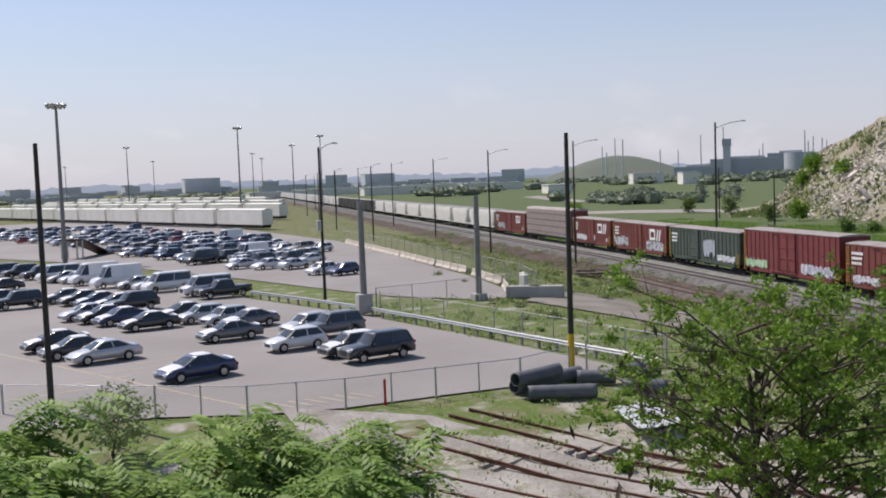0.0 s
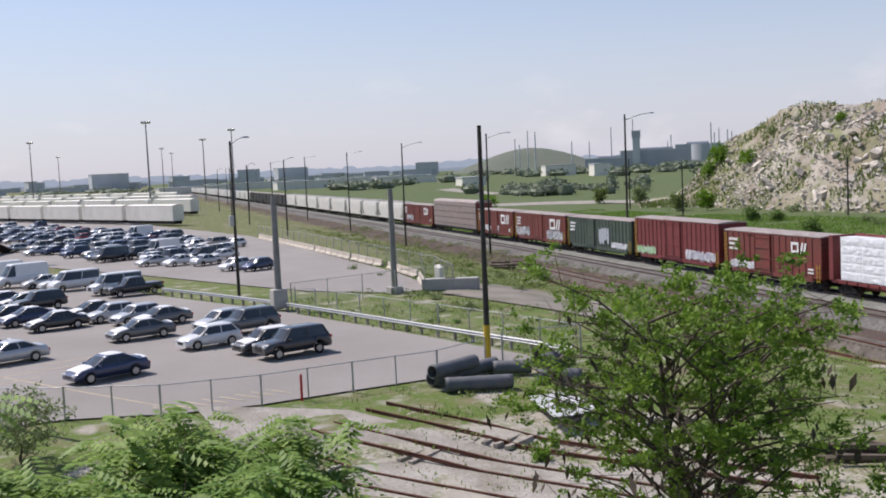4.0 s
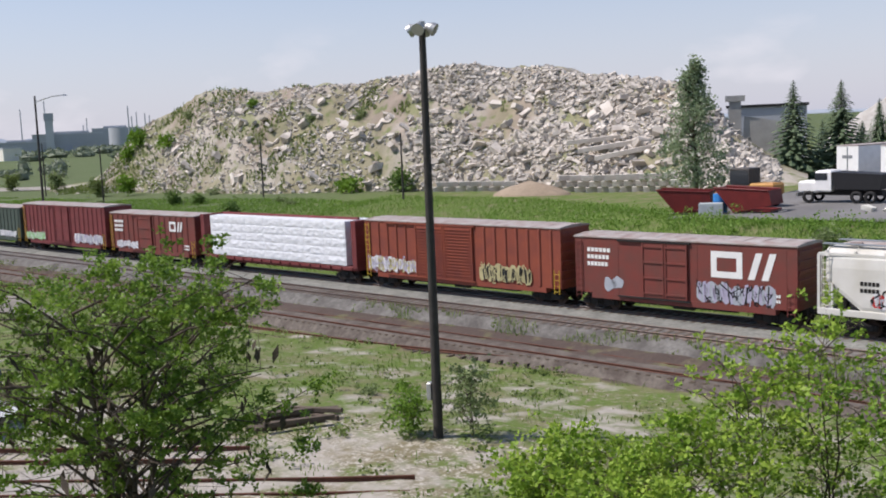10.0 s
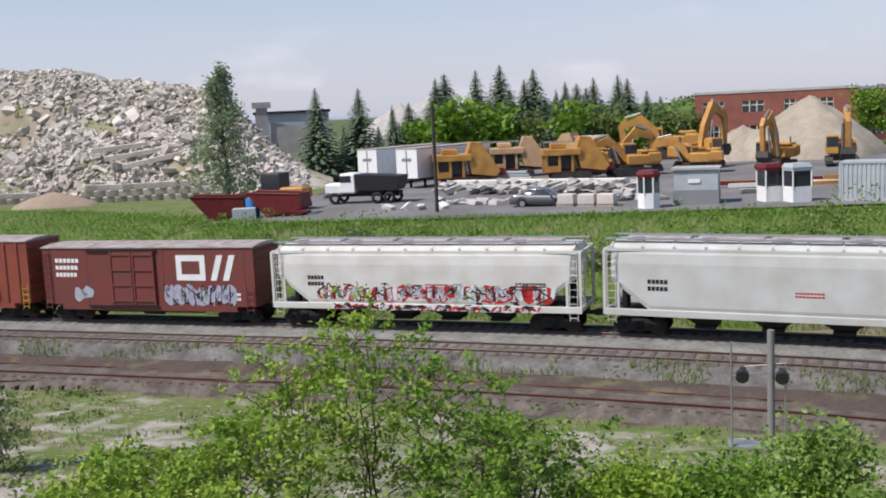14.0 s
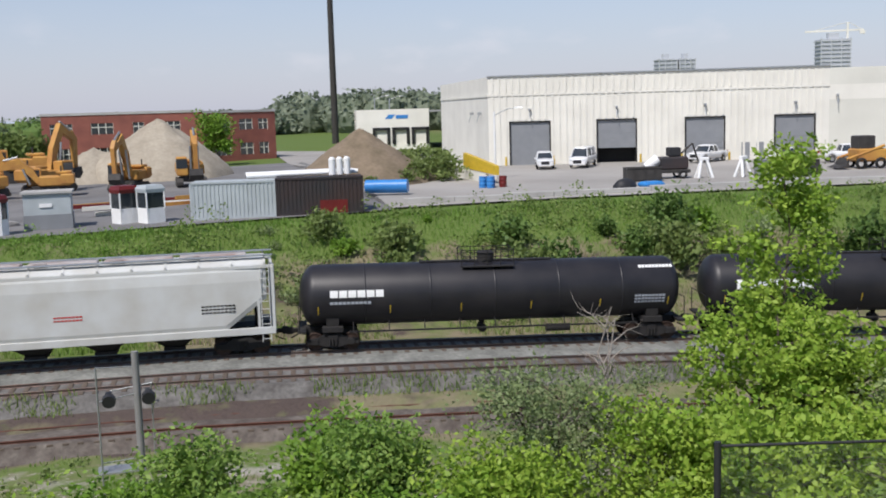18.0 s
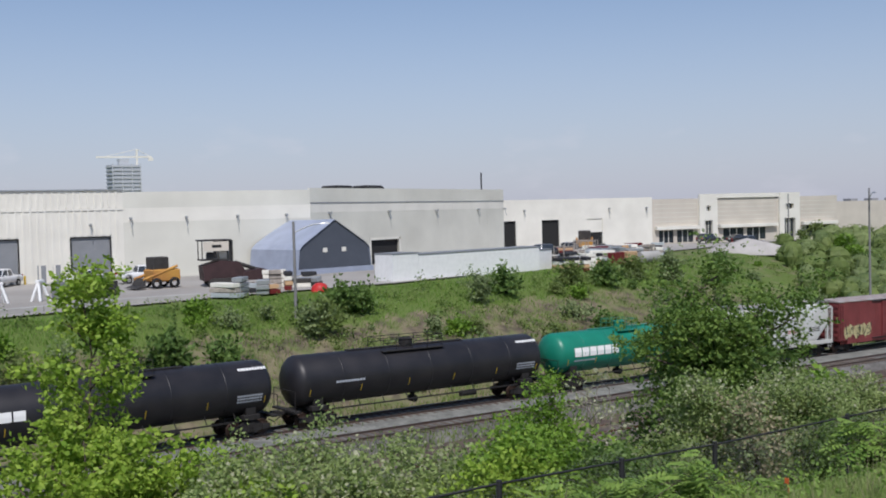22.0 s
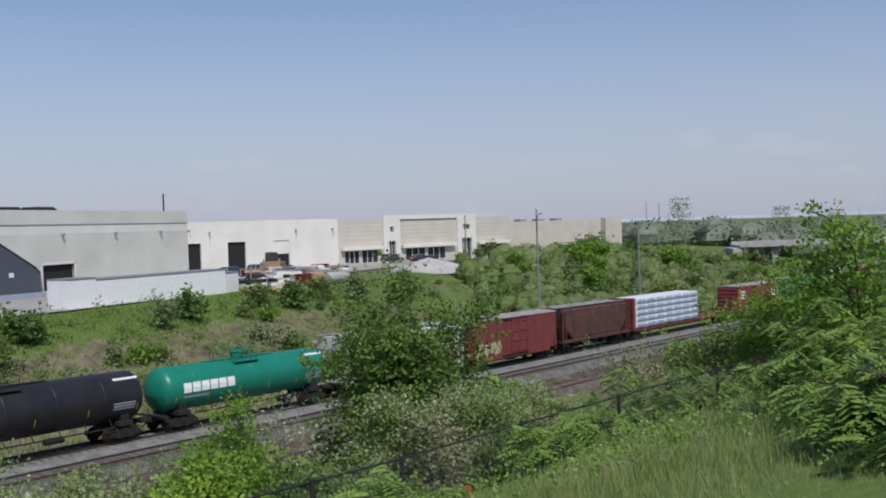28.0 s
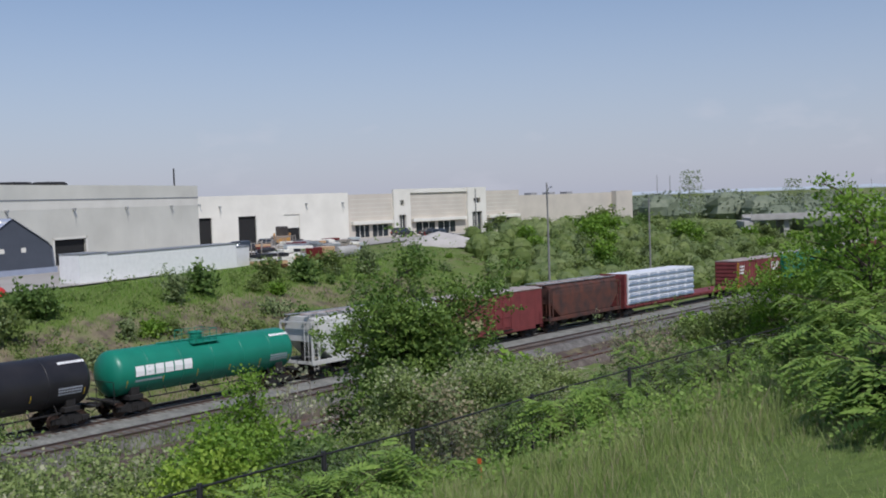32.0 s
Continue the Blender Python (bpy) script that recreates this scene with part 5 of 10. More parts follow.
for a, b in ((0.5, 10.2), (15.2, 29.5), (36.0, 45.2)):
    part("canopy", Shape().box(a, b, -0.9, 0.0, 2.75, 3.35), M_WALLW, far_hall, "white canopy band", m=fr_)
    for k in (1, 2, 3, 4, 5):
        part("block_course", Shape().box(a, b, -0.02, 0.0, 3.4 + k * 0.8, 3.5 + k * 0.8), M_WALLG, far_hall, m=fr_)
fe, Le = facade_frame(Q2, Q3, WZ - 0.6)
part("wall", Shape().box(0, Le, 0, 0.3, -2, 7.6), M_WALLB, far_hall, m=fe)
part("wall", Shape().box(Le - 6, Le, -1.5, -0.01, -2, 7.9), M_WALLB, far_hall, m=fe)
for xx in (8, 14, 20):
    part("roof_unit", Shape().box(xx, xx + 2, 4, 6, 7.6, 8.1), M_ROOFB, far_hall, m=fe)
part("roof", flat_roof([Q0, Q1, Q2, Q3, (275, 45), (230, 120)], WZ + 6.9), M_ROOFB, far_hall)

# fabric tent on a low wall of blocks
tent = thing("fabric_shelter", "grey fabric storage shelter with a pointed roof", "shelter")
tm = pose(99.1, 67.7, WZ - 0.55, 0, 0, -18)
prof = [(-5.3, 1.0), (-5.0, 3.6), (-4.4, 4.2), (0, 6.9), (4.4, 4.2), (5.0, 3.6), (5.3, 1.0)]
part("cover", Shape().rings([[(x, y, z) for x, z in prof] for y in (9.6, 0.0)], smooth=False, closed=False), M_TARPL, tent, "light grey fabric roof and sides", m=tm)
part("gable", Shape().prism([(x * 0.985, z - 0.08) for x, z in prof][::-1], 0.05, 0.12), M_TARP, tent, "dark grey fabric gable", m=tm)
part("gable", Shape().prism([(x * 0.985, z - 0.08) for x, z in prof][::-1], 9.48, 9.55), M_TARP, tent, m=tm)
part("trim_edge", Shape().rings([[(x * k, y, z * k) for x, z in prof for k in (1.0,)] for y in (0.0, -0.12)], smooth=False, closed=False), M_TARPL, tent, m=tm)
for xx in (-1.4, 1.3):
    part("vent_window", Shape().box(xx - 0.3, xx + 0.3, 0.0, 0.05, 3.2, 3.7), M_WALLW, tent, "small white vent", m=tm)
part("skirt", Shape().box(-5.5, 5.5, -0.15, 0.04, 0.8, 1.4).box(-5.5, -5.3, -0.1, 9.6, 0.8, 1.3).box(5.3, 5.5, -0.1, 9.6, 0.8, 1.3), M_TARPL, tent, m=tm)
bw = thing("block_wall", "low wall of pale concrete blocks under the shelter", "wall", kind="structure")
for k in range(2):
    for i in range(9):
        part("block", Shape().box(-6.6 + i * 1.48 + k * 0.3, -5.2 + i * 1.48 + k * 0.3, -0.9, 0.4, k * 0.5 - 0.3, k * 0.5 + 0.18, bev=0.03), M_CONC, bw, m=tm)

# long white hoarding of containers along the edge
for k, (a, b, hh) in enumerate((((85.8, 52.0), (89.2, 51.1), 2.9), ((89.4, 51.2), (107.4, 46.0), 2.7), ((107.9, 46.4), (111.0, 46.0), 2.3))):
    cm, cl = facade_frame(a, b, ground_z(*a) - 0.2)
    ct = thing("storage_container", "white steel storage container in a row along the bank", "container", m=cm, group="white containers")
    part("body", Shape().box(0, cl, 0, 2.5, 0.1, hh, bev=0.04), M_WHITE, ct)
    part("roof_edge", Shape().box(-0.03, cl + 0.03, -0.05, 2.55, hh, hh + 0.12), M_DOORG, ct)


# ---- dock building, brick office, far blocks ----
dock = thing("dock_building", "white loading dock building with three dock doors", "warehouse")
dm_, dl = facade_frame((61.5, 172.0), (72.5, 165.0), WZ)
sh = Shape()
wall_with_openings(sh, dl, 7.0, [(3.4, 6.0, 1.0, 3.6), (6.8, 9.4, 1.0, 3.6), (10.2, 12.8, 1.0, 3.6)])
part("wall", sh, M_WALLW, dock, m=dm_)
for a in (3.4, 6.8, 10.2):
    part("dock_door", Shape().box(a, a + 2.6, 0.2, 0.26, 1.0, 3.6), M_WALLW, dock, m=dm_)
    part("dock_seal", Shape().box(a - 0.2, a + 0.3, -0.25, 0.0, 1.0, 3.8).box(a + 2.3, a + 2.8, -0.25, 0.0, 1.0, 3.8).box(a - 0.2, a + 2.8, -0.25, 0, 3.4, 3.9), M_DARK, dock, "black dock seal", m=dm_)
part("sign", Shape().prism([(5.4, 5.4), (6.6, 5.4), (7.2, 6.1), (6.0, 6.1)], -0.06, -0.01).box(7.3, 9.4, -0.06, -0.01, 5.4, 6.0), M_BLUE, dock, "blue emblem bars", m=dm_)
part("wall", Shape().box(0, 0.3, 0, 30, -1, 7.0), M_WALLW, dock, m=dm_)
part("roof", Shape().box(0, dl + 8, 0.1, 30, 6.4, 6.7), M_ROOFB, dock, m=dm_)

office = thing("brick_office", "two-storey red brick office with ribbon windows", "office building")
for (a, b), roofh, wins in ((((10.2, 163.0), (32.0, 155.5)), 7.8, [(1.2, 4.4), (7.0, 10.2), (13.0, 14.6), (17.0, 19.8)]), (((32.2, 157.0), (44.0, 159.5)), 7.6, [(2.0, 4.5), (6.0, 8.2), (9.2, 10.8)])):
    om, ol = facade_frame(a, b, 4.2)
    sh = Shape()
    ops = [(p, q, 5.0, 6.6) for p, q in wins] + [(p, q, 1.2, 3.0) for p, q in wins]
    wall_with_openings(sh, ol, roofh, ops)
    part("wall", sh, M_BRICK, office, m=om)
    part("coping", Shape().box(-0.1, ol + 0.1, -0.1, 0.4, roofh, roofh + 0.35), M_CONC, office, m=om)
    part("roof", Shape().box(0, ol, 0.3, 16, roofh - 0.7, roofh - 0.4), M_ROOFB, office, m=om)
    part("wall", Shape().box(0, 0.3, 0.3, 16, -1, roofh), M_BRICK, office, m=om)
    for p, q, z0, z1 in ops:
        w = part("window", Shape().box(p, q, 0.15, 0.2, z0, z1), M_GLASS, office, m=om)
        mu = Shape()
        k = max(2, int((q - p) / 0.8))
        for i in range(k + 1):
            xx = p + (q - p) * i / k
            mu.box(xx - 0.05, xx + 0.05, 0.05, 0.15, z0, z1)
        mu.box(p, q, 0.05, 0.15, z0 + 0.95, z0 + 1.05)
        part("window_frame", mu, M_WALLW, w)

# far-off towers under construction with a crane, and hazy blocks on the skyline
for az, r, w, d, hh, lab in ((44.7, 900, 24, 16, 56, "unfinished concrete tower block far off"), (36.4, 900, 16, 14, 45, "pale apartment tower far off"), (37.4, 905, 14, 14, 45, "pale apartment tower far off")):
    bx, by = r * math.sin(radians(az)), r * math.cos(radians(az))
    tw = thing("tower_block", lab, "tower", m=pose(bx, by, 2, 0, 0, -az + 20))
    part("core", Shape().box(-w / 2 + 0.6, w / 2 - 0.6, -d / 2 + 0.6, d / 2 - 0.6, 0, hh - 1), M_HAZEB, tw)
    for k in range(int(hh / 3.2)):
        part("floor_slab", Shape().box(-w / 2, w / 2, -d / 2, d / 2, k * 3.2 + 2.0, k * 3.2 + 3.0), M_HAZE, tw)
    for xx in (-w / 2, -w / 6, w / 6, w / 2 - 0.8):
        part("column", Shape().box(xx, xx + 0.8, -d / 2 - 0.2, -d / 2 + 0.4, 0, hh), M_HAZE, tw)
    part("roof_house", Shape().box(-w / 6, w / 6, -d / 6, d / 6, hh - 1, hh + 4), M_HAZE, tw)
cr = thing("tower_crane", "white tower crane over the unfinished tower", "crane", m=pose(900 * math.sin(radians(45.4)), 900 * math.cos(radians(45.4)), 2, 0, 0, -40))
part("mast", Shape().box(-0.8, 0.8, -0.8, 0.8, 0, 68), M_WALLW, cr)
part("jib", Shape().box(-32, 12, -0.6, 0.6, 61, 62.4).box(9, 13, -1, 1, 58.5, 61), M_WALLW, cr)
part("tie_bar", Shape().tube((0, 0, 68), (-24, 0, 62.4), 0.25, seg=5).tube((0, 0, 68), (10, 0, 62.4), 0.25, seg=5), M_WALLW, cr)

r2 = random.Random(31)


def at_az(az, r, dz=0.0):
    x, y = r * math.sin(radians(az)), r * math.cos(radians(az))
    return x, y, ground_z(x, y) + dz


for i in range(74):       # skyline to the left
    az, r = r2.uniform(-98, -58), r2.uniform(1300, 2900)
    x, y, z = at_az(az, r)
    w, hh = r2.uniform(15, 60), r2.uniform(5, 11) + (r2.random() < 0.12) * 14
    b = thing("far_building", "industrial building on the skyline with haze in its colour", "building", m=pose(x, y, z - 1, 0, 0, -az + r2.uniform(-20, 20)), group="skyline")
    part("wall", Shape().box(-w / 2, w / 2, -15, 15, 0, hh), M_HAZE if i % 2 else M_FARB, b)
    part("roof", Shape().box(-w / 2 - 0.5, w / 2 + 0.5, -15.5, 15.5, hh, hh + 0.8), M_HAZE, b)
for az, w, hh, dz in ((-54.6, 96, 23, 0), (-52.4, 60, 28, 0), (-57.0, 70, 14, 0)):   # the works behind the rubble
    x, y, z = at_az(az, 1500)
    b = thing("far_building", "grey steelworks building behind green fields", "factory", m=pose(x, y, z - 1, 0, 0, -az))
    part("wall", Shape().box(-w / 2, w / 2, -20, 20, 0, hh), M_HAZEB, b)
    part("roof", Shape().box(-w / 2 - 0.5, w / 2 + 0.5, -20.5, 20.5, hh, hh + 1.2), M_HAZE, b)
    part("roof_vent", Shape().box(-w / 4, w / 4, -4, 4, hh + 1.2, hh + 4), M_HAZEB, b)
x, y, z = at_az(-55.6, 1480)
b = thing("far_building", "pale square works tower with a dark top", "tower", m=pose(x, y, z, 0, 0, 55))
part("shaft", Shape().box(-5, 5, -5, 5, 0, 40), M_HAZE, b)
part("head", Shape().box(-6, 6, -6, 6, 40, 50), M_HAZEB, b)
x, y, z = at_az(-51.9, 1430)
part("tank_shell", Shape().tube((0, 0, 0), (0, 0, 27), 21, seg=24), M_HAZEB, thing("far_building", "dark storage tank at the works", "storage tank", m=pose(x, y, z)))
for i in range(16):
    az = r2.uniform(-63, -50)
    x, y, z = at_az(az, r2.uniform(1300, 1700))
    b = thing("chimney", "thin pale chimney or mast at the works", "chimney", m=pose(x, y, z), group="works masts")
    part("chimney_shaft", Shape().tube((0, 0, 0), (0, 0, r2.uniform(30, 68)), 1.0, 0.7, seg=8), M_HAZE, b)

for az, r, w, hh in ((-79.5, 900, 60, 6), (-76.2, 960, 90, 6), (-72.8, 820, 70, 6), (-70.4, 900, 80, 7), (-68.2, 860, 50, 6), (-59.8, 900, 26, 9), (-57.6, 800, 12, 9), (-64.6, 620, 14, 5)):
    x, y, z = at_az(az, r)
    b = thing("far_building", "long low white shed on the far plain", "shed", m=pose(x, y, z - 0.5, 0, 0, -az + 12), group="far sheds")
    part("wall", Shape().box(-w / 2, w / 2, -10, 10, 0, hh), M_WALLW, b)
    part("roof", Shape().box(-w / 2 - 0.4, w / 2 + 0.4, -10.4, 10.4, hh, hh + 0.6), M_HAZE, b)

# the road bridge over the line
bridge = thing("road_bridge", "concrete road bridge over the railway", "bridge")
bm_, bl = facade_frame((249.0, -18.5), (262.0, -130.0), -1.3)
part("deck", Shape().box(0, bl, -5, 5, 5.35, 5.95), M_CONC, bridge, m=bm_)
part("parapet", Shape().box(0, bl, -5.3, -5.0, 5.5, 6.6), M_CONC, bridge, m=bm_)
part("parapet", Shape().box(0, bl, 5.0, 5.3, 5.5, 6.6), M_CONC, bridge, m=bm_)
part("abutment", Shape().box(-1.5, 0.5, -5, 5, -6, 5.3, bev=0.1), M_CONC, bridge, m=bm_)
for xx in (8, 34, 54, 76):
    part("pier", Shape().box(xx - 0.6, xx + 0.6, -4, 4, -6, 5.35, bev=0.1), M_CONC, bridge, m=bm_)
for xx in range(0, 98, 4):
    part("rail_post", Shape().box(xx, xx + 0.12, -5.25, -5.1, 6.6, 7.3), M_GALV, bridge, m=bm_)


# ---- heaps ----
def heap(name, label, category, cx, cy, rx, ry, hh, material, seed, peak=1.0, n=40, rz=0.0, blocks=0):
    z0 = ground_z(cx, cy)
    rows = []
    for i in range(n // 2 + 1):
        t = i / (n // 2)
        row = []
        for j in range(n):
            a = 2 * math.pi * j / n
            k = 1 + 0.18 * noise.noise((math.cos(a) * 1.4, math.sin(a) * 1.4, seed))
            px, py = rx * t * k * math.cos(a), ry * t * k * math.sin(a)
            zz = hh * (1 - t) ** peak
            zz += 0.07 * hh * noise.noise((px * 0.8, py * 0.8, seed)) * (1 - t) + 0.03 * hh * noise.noise((px * 2.5, py * 2.5, seed))
            row.append((px, py, zz - 0.25 * t))
        rows.append(row)
    sh = Shape().rings(rows[::-1], smooth=True, caps=False)
    return tagged(new(name, sh.mesh(name, material)), label, category), pose(cx, cy, z0, 0, 0, rz)


for args in (("sand_mound", "tall heap of dry sand in the yard", "sand heap", 20.6, 126.0, 9, 8, 7.0, M_SAND, 3, 0.68), ("sand_mound", "low spread heap of sand", "sand heap", 13.5, 128.0, 8, 7, 4.0, M_SAND, 4, 0.9),
             ("earth_mound", "steep heap of brown earth with weeds", "earth heap", 34.4, 95.0, 8.0, 7.5, 5.3, M_EARTH, 5, 0.85), ("sand_mound", "far pale heap of crushed stone", "stone heap", -37.0, 205.0, 20, 16, 11.5, M_CONC, 6, 0.8),
             ("sand_mound", "tall pale heap of crushed stone behind the spruces", "stone heap", -43.0, 200.0, 14, 12, 10.2, M_SAND2, 16, 0.8), ("gravel_mound", "low heap of pale gravel before the offices", "gravel heap", 155.0, 33.5, 4, 7.5, 2.1, M_SAND2, 7, 0.65), ("sand_mound", "small heap of brown sand by the rubble", "sand heap", -67.0, 114.0, 6, 3, 1.8, M_EARTHP, 8, 0.55)):
    ob, m = heap(*args)
    ob.matrix_basis = m

# green hill in the distance; its base colour is greyed for haze
hx, hy, hz = at_az(-61.3, 1800)
rows = []
for i in range(15):
    t = i / 14
    rows.append([(hx + 150 * t * math.cos(a) * (1 + 0.1 * math.sin(3 * a)), hy + 150 * t * math.sin(a), hz + 38 * ((math.cos(math.pi * t) + 1) / 2) ** 0.75 - 0.5 + 1.2 * noise.noise((t * 9, a * 3, 0))) for a in [2 * math.pi * j / 40 for j in range(40)]])
M_HILL = mat("grassy hill greyed for haze", (0.12, 0.15, 0.11), 0.95, var=0.25, scale=0.05, fine=1.5, bump=0.5, alt=(0.14, 0.145, 0.12))
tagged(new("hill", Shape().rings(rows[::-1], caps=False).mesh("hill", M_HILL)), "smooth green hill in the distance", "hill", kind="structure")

# the far edge of the plain: two low uneven rises along the horizon, haze painted on
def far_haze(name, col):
    # haze goes into the base colour and a weak emission
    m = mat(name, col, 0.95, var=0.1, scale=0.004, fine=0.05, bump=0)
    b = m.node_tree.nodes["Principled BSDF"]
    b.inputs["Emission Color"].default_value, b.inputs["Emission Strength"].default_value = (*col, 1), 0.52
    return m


for r, base, wave, col, lab in ((4300, 30, 1.0, (0.4, 0.44, 0.52), "low horizon rise with pale haze painted on"), (3300, 9, 0.55, (0.31, 0.35, 0.41), "horizon roofs and woods painted in grey-blue haze")):
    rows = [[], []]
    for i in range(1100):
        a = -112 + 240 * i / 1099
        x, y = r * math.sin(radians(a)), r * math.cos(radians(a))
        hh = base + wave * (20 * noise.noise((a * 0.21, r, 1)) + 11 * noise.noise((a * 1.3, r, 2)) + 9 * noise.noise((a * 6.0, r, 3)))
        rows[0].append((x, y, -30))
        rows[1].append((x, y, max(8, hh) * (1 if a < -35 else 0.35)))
    tagged(new("backdrop", Shape().rings(rows, smooth=False, closed=False).mesh("backdrop", far_haze("glowing haze colour", col))), lab, "distance", kind="structure")

# ---- the long heap of demolition rubble beyond the line ----
AZ_ = [-56.5, -54.6, -51.5, -49, -45.5, -42, -38, -34, -31, -27, -22.6, -19.5, -16]
R_TOE = [232, 226, 214, 196, 176, 166, 158, 150, 143, 133, 122, 118, 118]
R_TOP = [240, 238, 232, 218, 196, 186, 176, 168, 162, 152, 142, 132, 126]
C_AZ = [-56.5, -53.8, -53.1, -52, -50.8, -49.2, -48, -47, -45.9, -44.8, -43, -41.2, -39.3, -36.9, -34.4, -32, -30.2, -28.4, -26, -23.6, -22.6, -21, -19.6, -18, -16]
C_EL = [-2.6, -2.3, -1.8, -0.5, 0.55, 1.5, 2.1, 2.4, 2.45, 2.15, 2.2, 2.4, 2.55, 2.8, 3.0, 2.85, 2.95, 2.65, 2.15, 1.85, 1.7, 0.3, -1.2, -2.5, -3.4]


def rubble_point(az, v):
    """v from 0 at the toe, 1 at the crest, to 2 at the back."""
    rt, rc = lin(az, AZ_, R_TOE), lin(az, AZ_, R_TOP)
    zc = EYE[2] + rc * math.tan(radians(lin(az, C_AZ, C_EL)))
    r = rt + (rc - rt) * v if v <= 1 else rc + 45 * (v - 1)
    x, y = r * math.sin(radians(az)), r * math.cos(radians(az))
    z0 = ground_z(x, y) - 0.4
    k = v ** 0.85 if v <= 1 else 1.0 if v < 1.6 else 1 - (v - 1.6) / 0.4
    z = z0 + max(0.0, zc - z0) * k
    wob = 1.5 * noise.noise((x * 0.05, y * 0.05, 2)) + 0.9 * noise.noise((x * 0.16, y * 0.16, 5)) + 0.45 * noise.noise((x * 0.5, y * 0.5, 8))
    if 0 < v:
        z += wob * min(1, v * 4) * (1 if v < 1.6 else 0.4) * min(1, max(0.1, (zc - z0) / 9))
        d = 1.2 * noise.noise((x * 0.1, z * 0.2, 11)) * min(1, v * 4)
        x, y = x + d * math.sin(radians(az)), y + d * math.cos(radians(az))
    return x, y, z


vs = [i / 36 for i in range(37)] + [1.08, 1.2, 1.4, 1.6, 1.8, 2.0]
azs = [-56.5 + 40.5 * i / 220 for i in range(221)]
rows = [[rubble_point(a, v) for a in azs] for v in vs]


def weedy(m):
    """Patches of weeds and brown soil over the dust."""
    n, l = m.node_tree.nodes, m.node_tree.links
    b = n["Principled BSDF"]
    src = b.inputs["Base Color"].links[0].from_socket
    co = n.new("ShaderNodeTexCoord")
    for scale, lo, hi, col in ((0.09, 0.47, 0.6, (0.26, 0.21, 0.165)), (0.16, 0.5, 0.62, (0.2, 0.21, 0.1)), (0.05, 0.5, 0.6, (0.24, 0.22, 0.13)), (0.7, 0.54, 0.66, (0.15, 0.18, 0.065))):
        nz, r, mx = n.new("ShaderNodeTexNoise"), n.new("ShaderNodeMapRange"), n.new("ShaderNodeMix")
        nz.inputs["Scale"].default_value, nz.inputs["Detail"].default_value = scale, 7
        l.new(co.outputs["Object"], nz.inputs["Vector"])
        l.new(nz.outputs["Fac"], r.inputs[0])
        r.inputs[1].default_value, r.inputs[2].default_value, r.inputs[4].default_value = lo, hi, 0.85
        mx.data_type = "RGBA"
        l.new(r.outputs[0], mx.inputs[0])
        l.new(src, mx.inputs[6])
        mx.inputs[7].default_value = (*col, 1)
        src = mx.outputs[2]
    l.new(src, b.inputs["Base Color"])


weedy(M_RUBBLE)
rubble = tagged(new("rubble_mound", Shape().rings(rows, smooth=False, closed=False).mesh("rubble_mound", M_RUBBLE)), "long grey heap of broken concrete rubble with weeds", "rubble heap")
rr = random.Random(5)


def chunk(sh, x, y, z, s, r):
    m = pose(x, y, z, r.uniform(-40, 40), r.uniform(-40, 40), r.uniform(0, 180))
    a, b, c = s * r.uniform(0.6, 1.5), s * r.uniform(0.4, 0.9), s * r.uniform(0.15, 0.5)
    v = [(dx * a * r.uniform(0.6, 1), dy * b * r.uniform(0.6, 1), dz * c * r.uniform(0.7, 1)) for dz in (-1, 1) for dx, dy in ((-1, -1), (1, -1), (1, 1), (-1, 1))]
    sh.add(v, [(3, 2, 1, 0), (4, 5, 6, 7), (0, 1, 5, 4), (1, 2, 6, 5), (2, 3, 7, 6), (3, 0, 4, 7)], False, m)


def stone_stuff(name):
    m = mat(name, (0.52, 0.48, 0.43), 0.9, var=0.2, scale=0.3, fine=5, bump=0.3, alt=(0.45, 0.41, 0.36))
    n, l = m.node_tree.nodes, m.node_tree.links
    geo, hs = n.new("ShaderNodeNewGeometry"), n.new("ShaderNodeHueSaturation")
    b = n["Principled BSDF"]
    src = b.inputs["Base Color"].links[0].from_socket
    mr = n.new("ShaderNodeMapRange")
    mr.inputs[3].default_value, mr.inputs[4].default_value = 0.75, 1.25
    l.new(geo.outputs["Random Per Island"], mr.inputs[0])
    l.new(mr.outputs[0], hs.inputs["Value"])
    l.new(src, hs.inputs["Color"])
    l.new(hs.outputs[0], b.inputs["Base Color"])
    return m


M_CHUNKS = stone_stuff("mixed rubble chunks")
sh = Shape()
for i in range(24000):
    az = rr.uniform(-55.5, -17.5)
    bare = noise.noise((az * 0.22, 3.3, 0)) + (az + 45) * 0.02
    v = rr.random() ** 0.9 * 1.08
    if rr.random() < 0.3 + 0.45 * smooth01((-az - 36) / 10) - bare * 0.3 + 1.5 * noise.noise((az * 0.33, v * 2.6, 4)) + 0.7 * noise.noise((az * 1.1, v * 7, 6)) and v > 0.08:
        continue
    x, y, z = rubble_point(az, v)
    chunk(sh, x, y, z + 0.1, rr.choice((0.14, 0.18, 0.24, 0.32, 0.44, 0.62)) * (1.0 if az > -38 else 0.72), rr)
part("rubble_debris", sh, M_CHUNKS, rubble, "loose broken concrete chunks")["kind"] = "stuff"
for i in range(300):
    az, v = -20 - 32 * rr.random() ** 1.7, rr.uniform(0.05, 0.8)
    x, y, z = rubble_point(az, v)
    s1 = Shape()
    chunk(s1, 0, 0, 0, rr.uniform(0.6, 1.2), rr)
    part("slab", s1, M_SLABS, rubble, m=pose(x, y, z + 0.25))
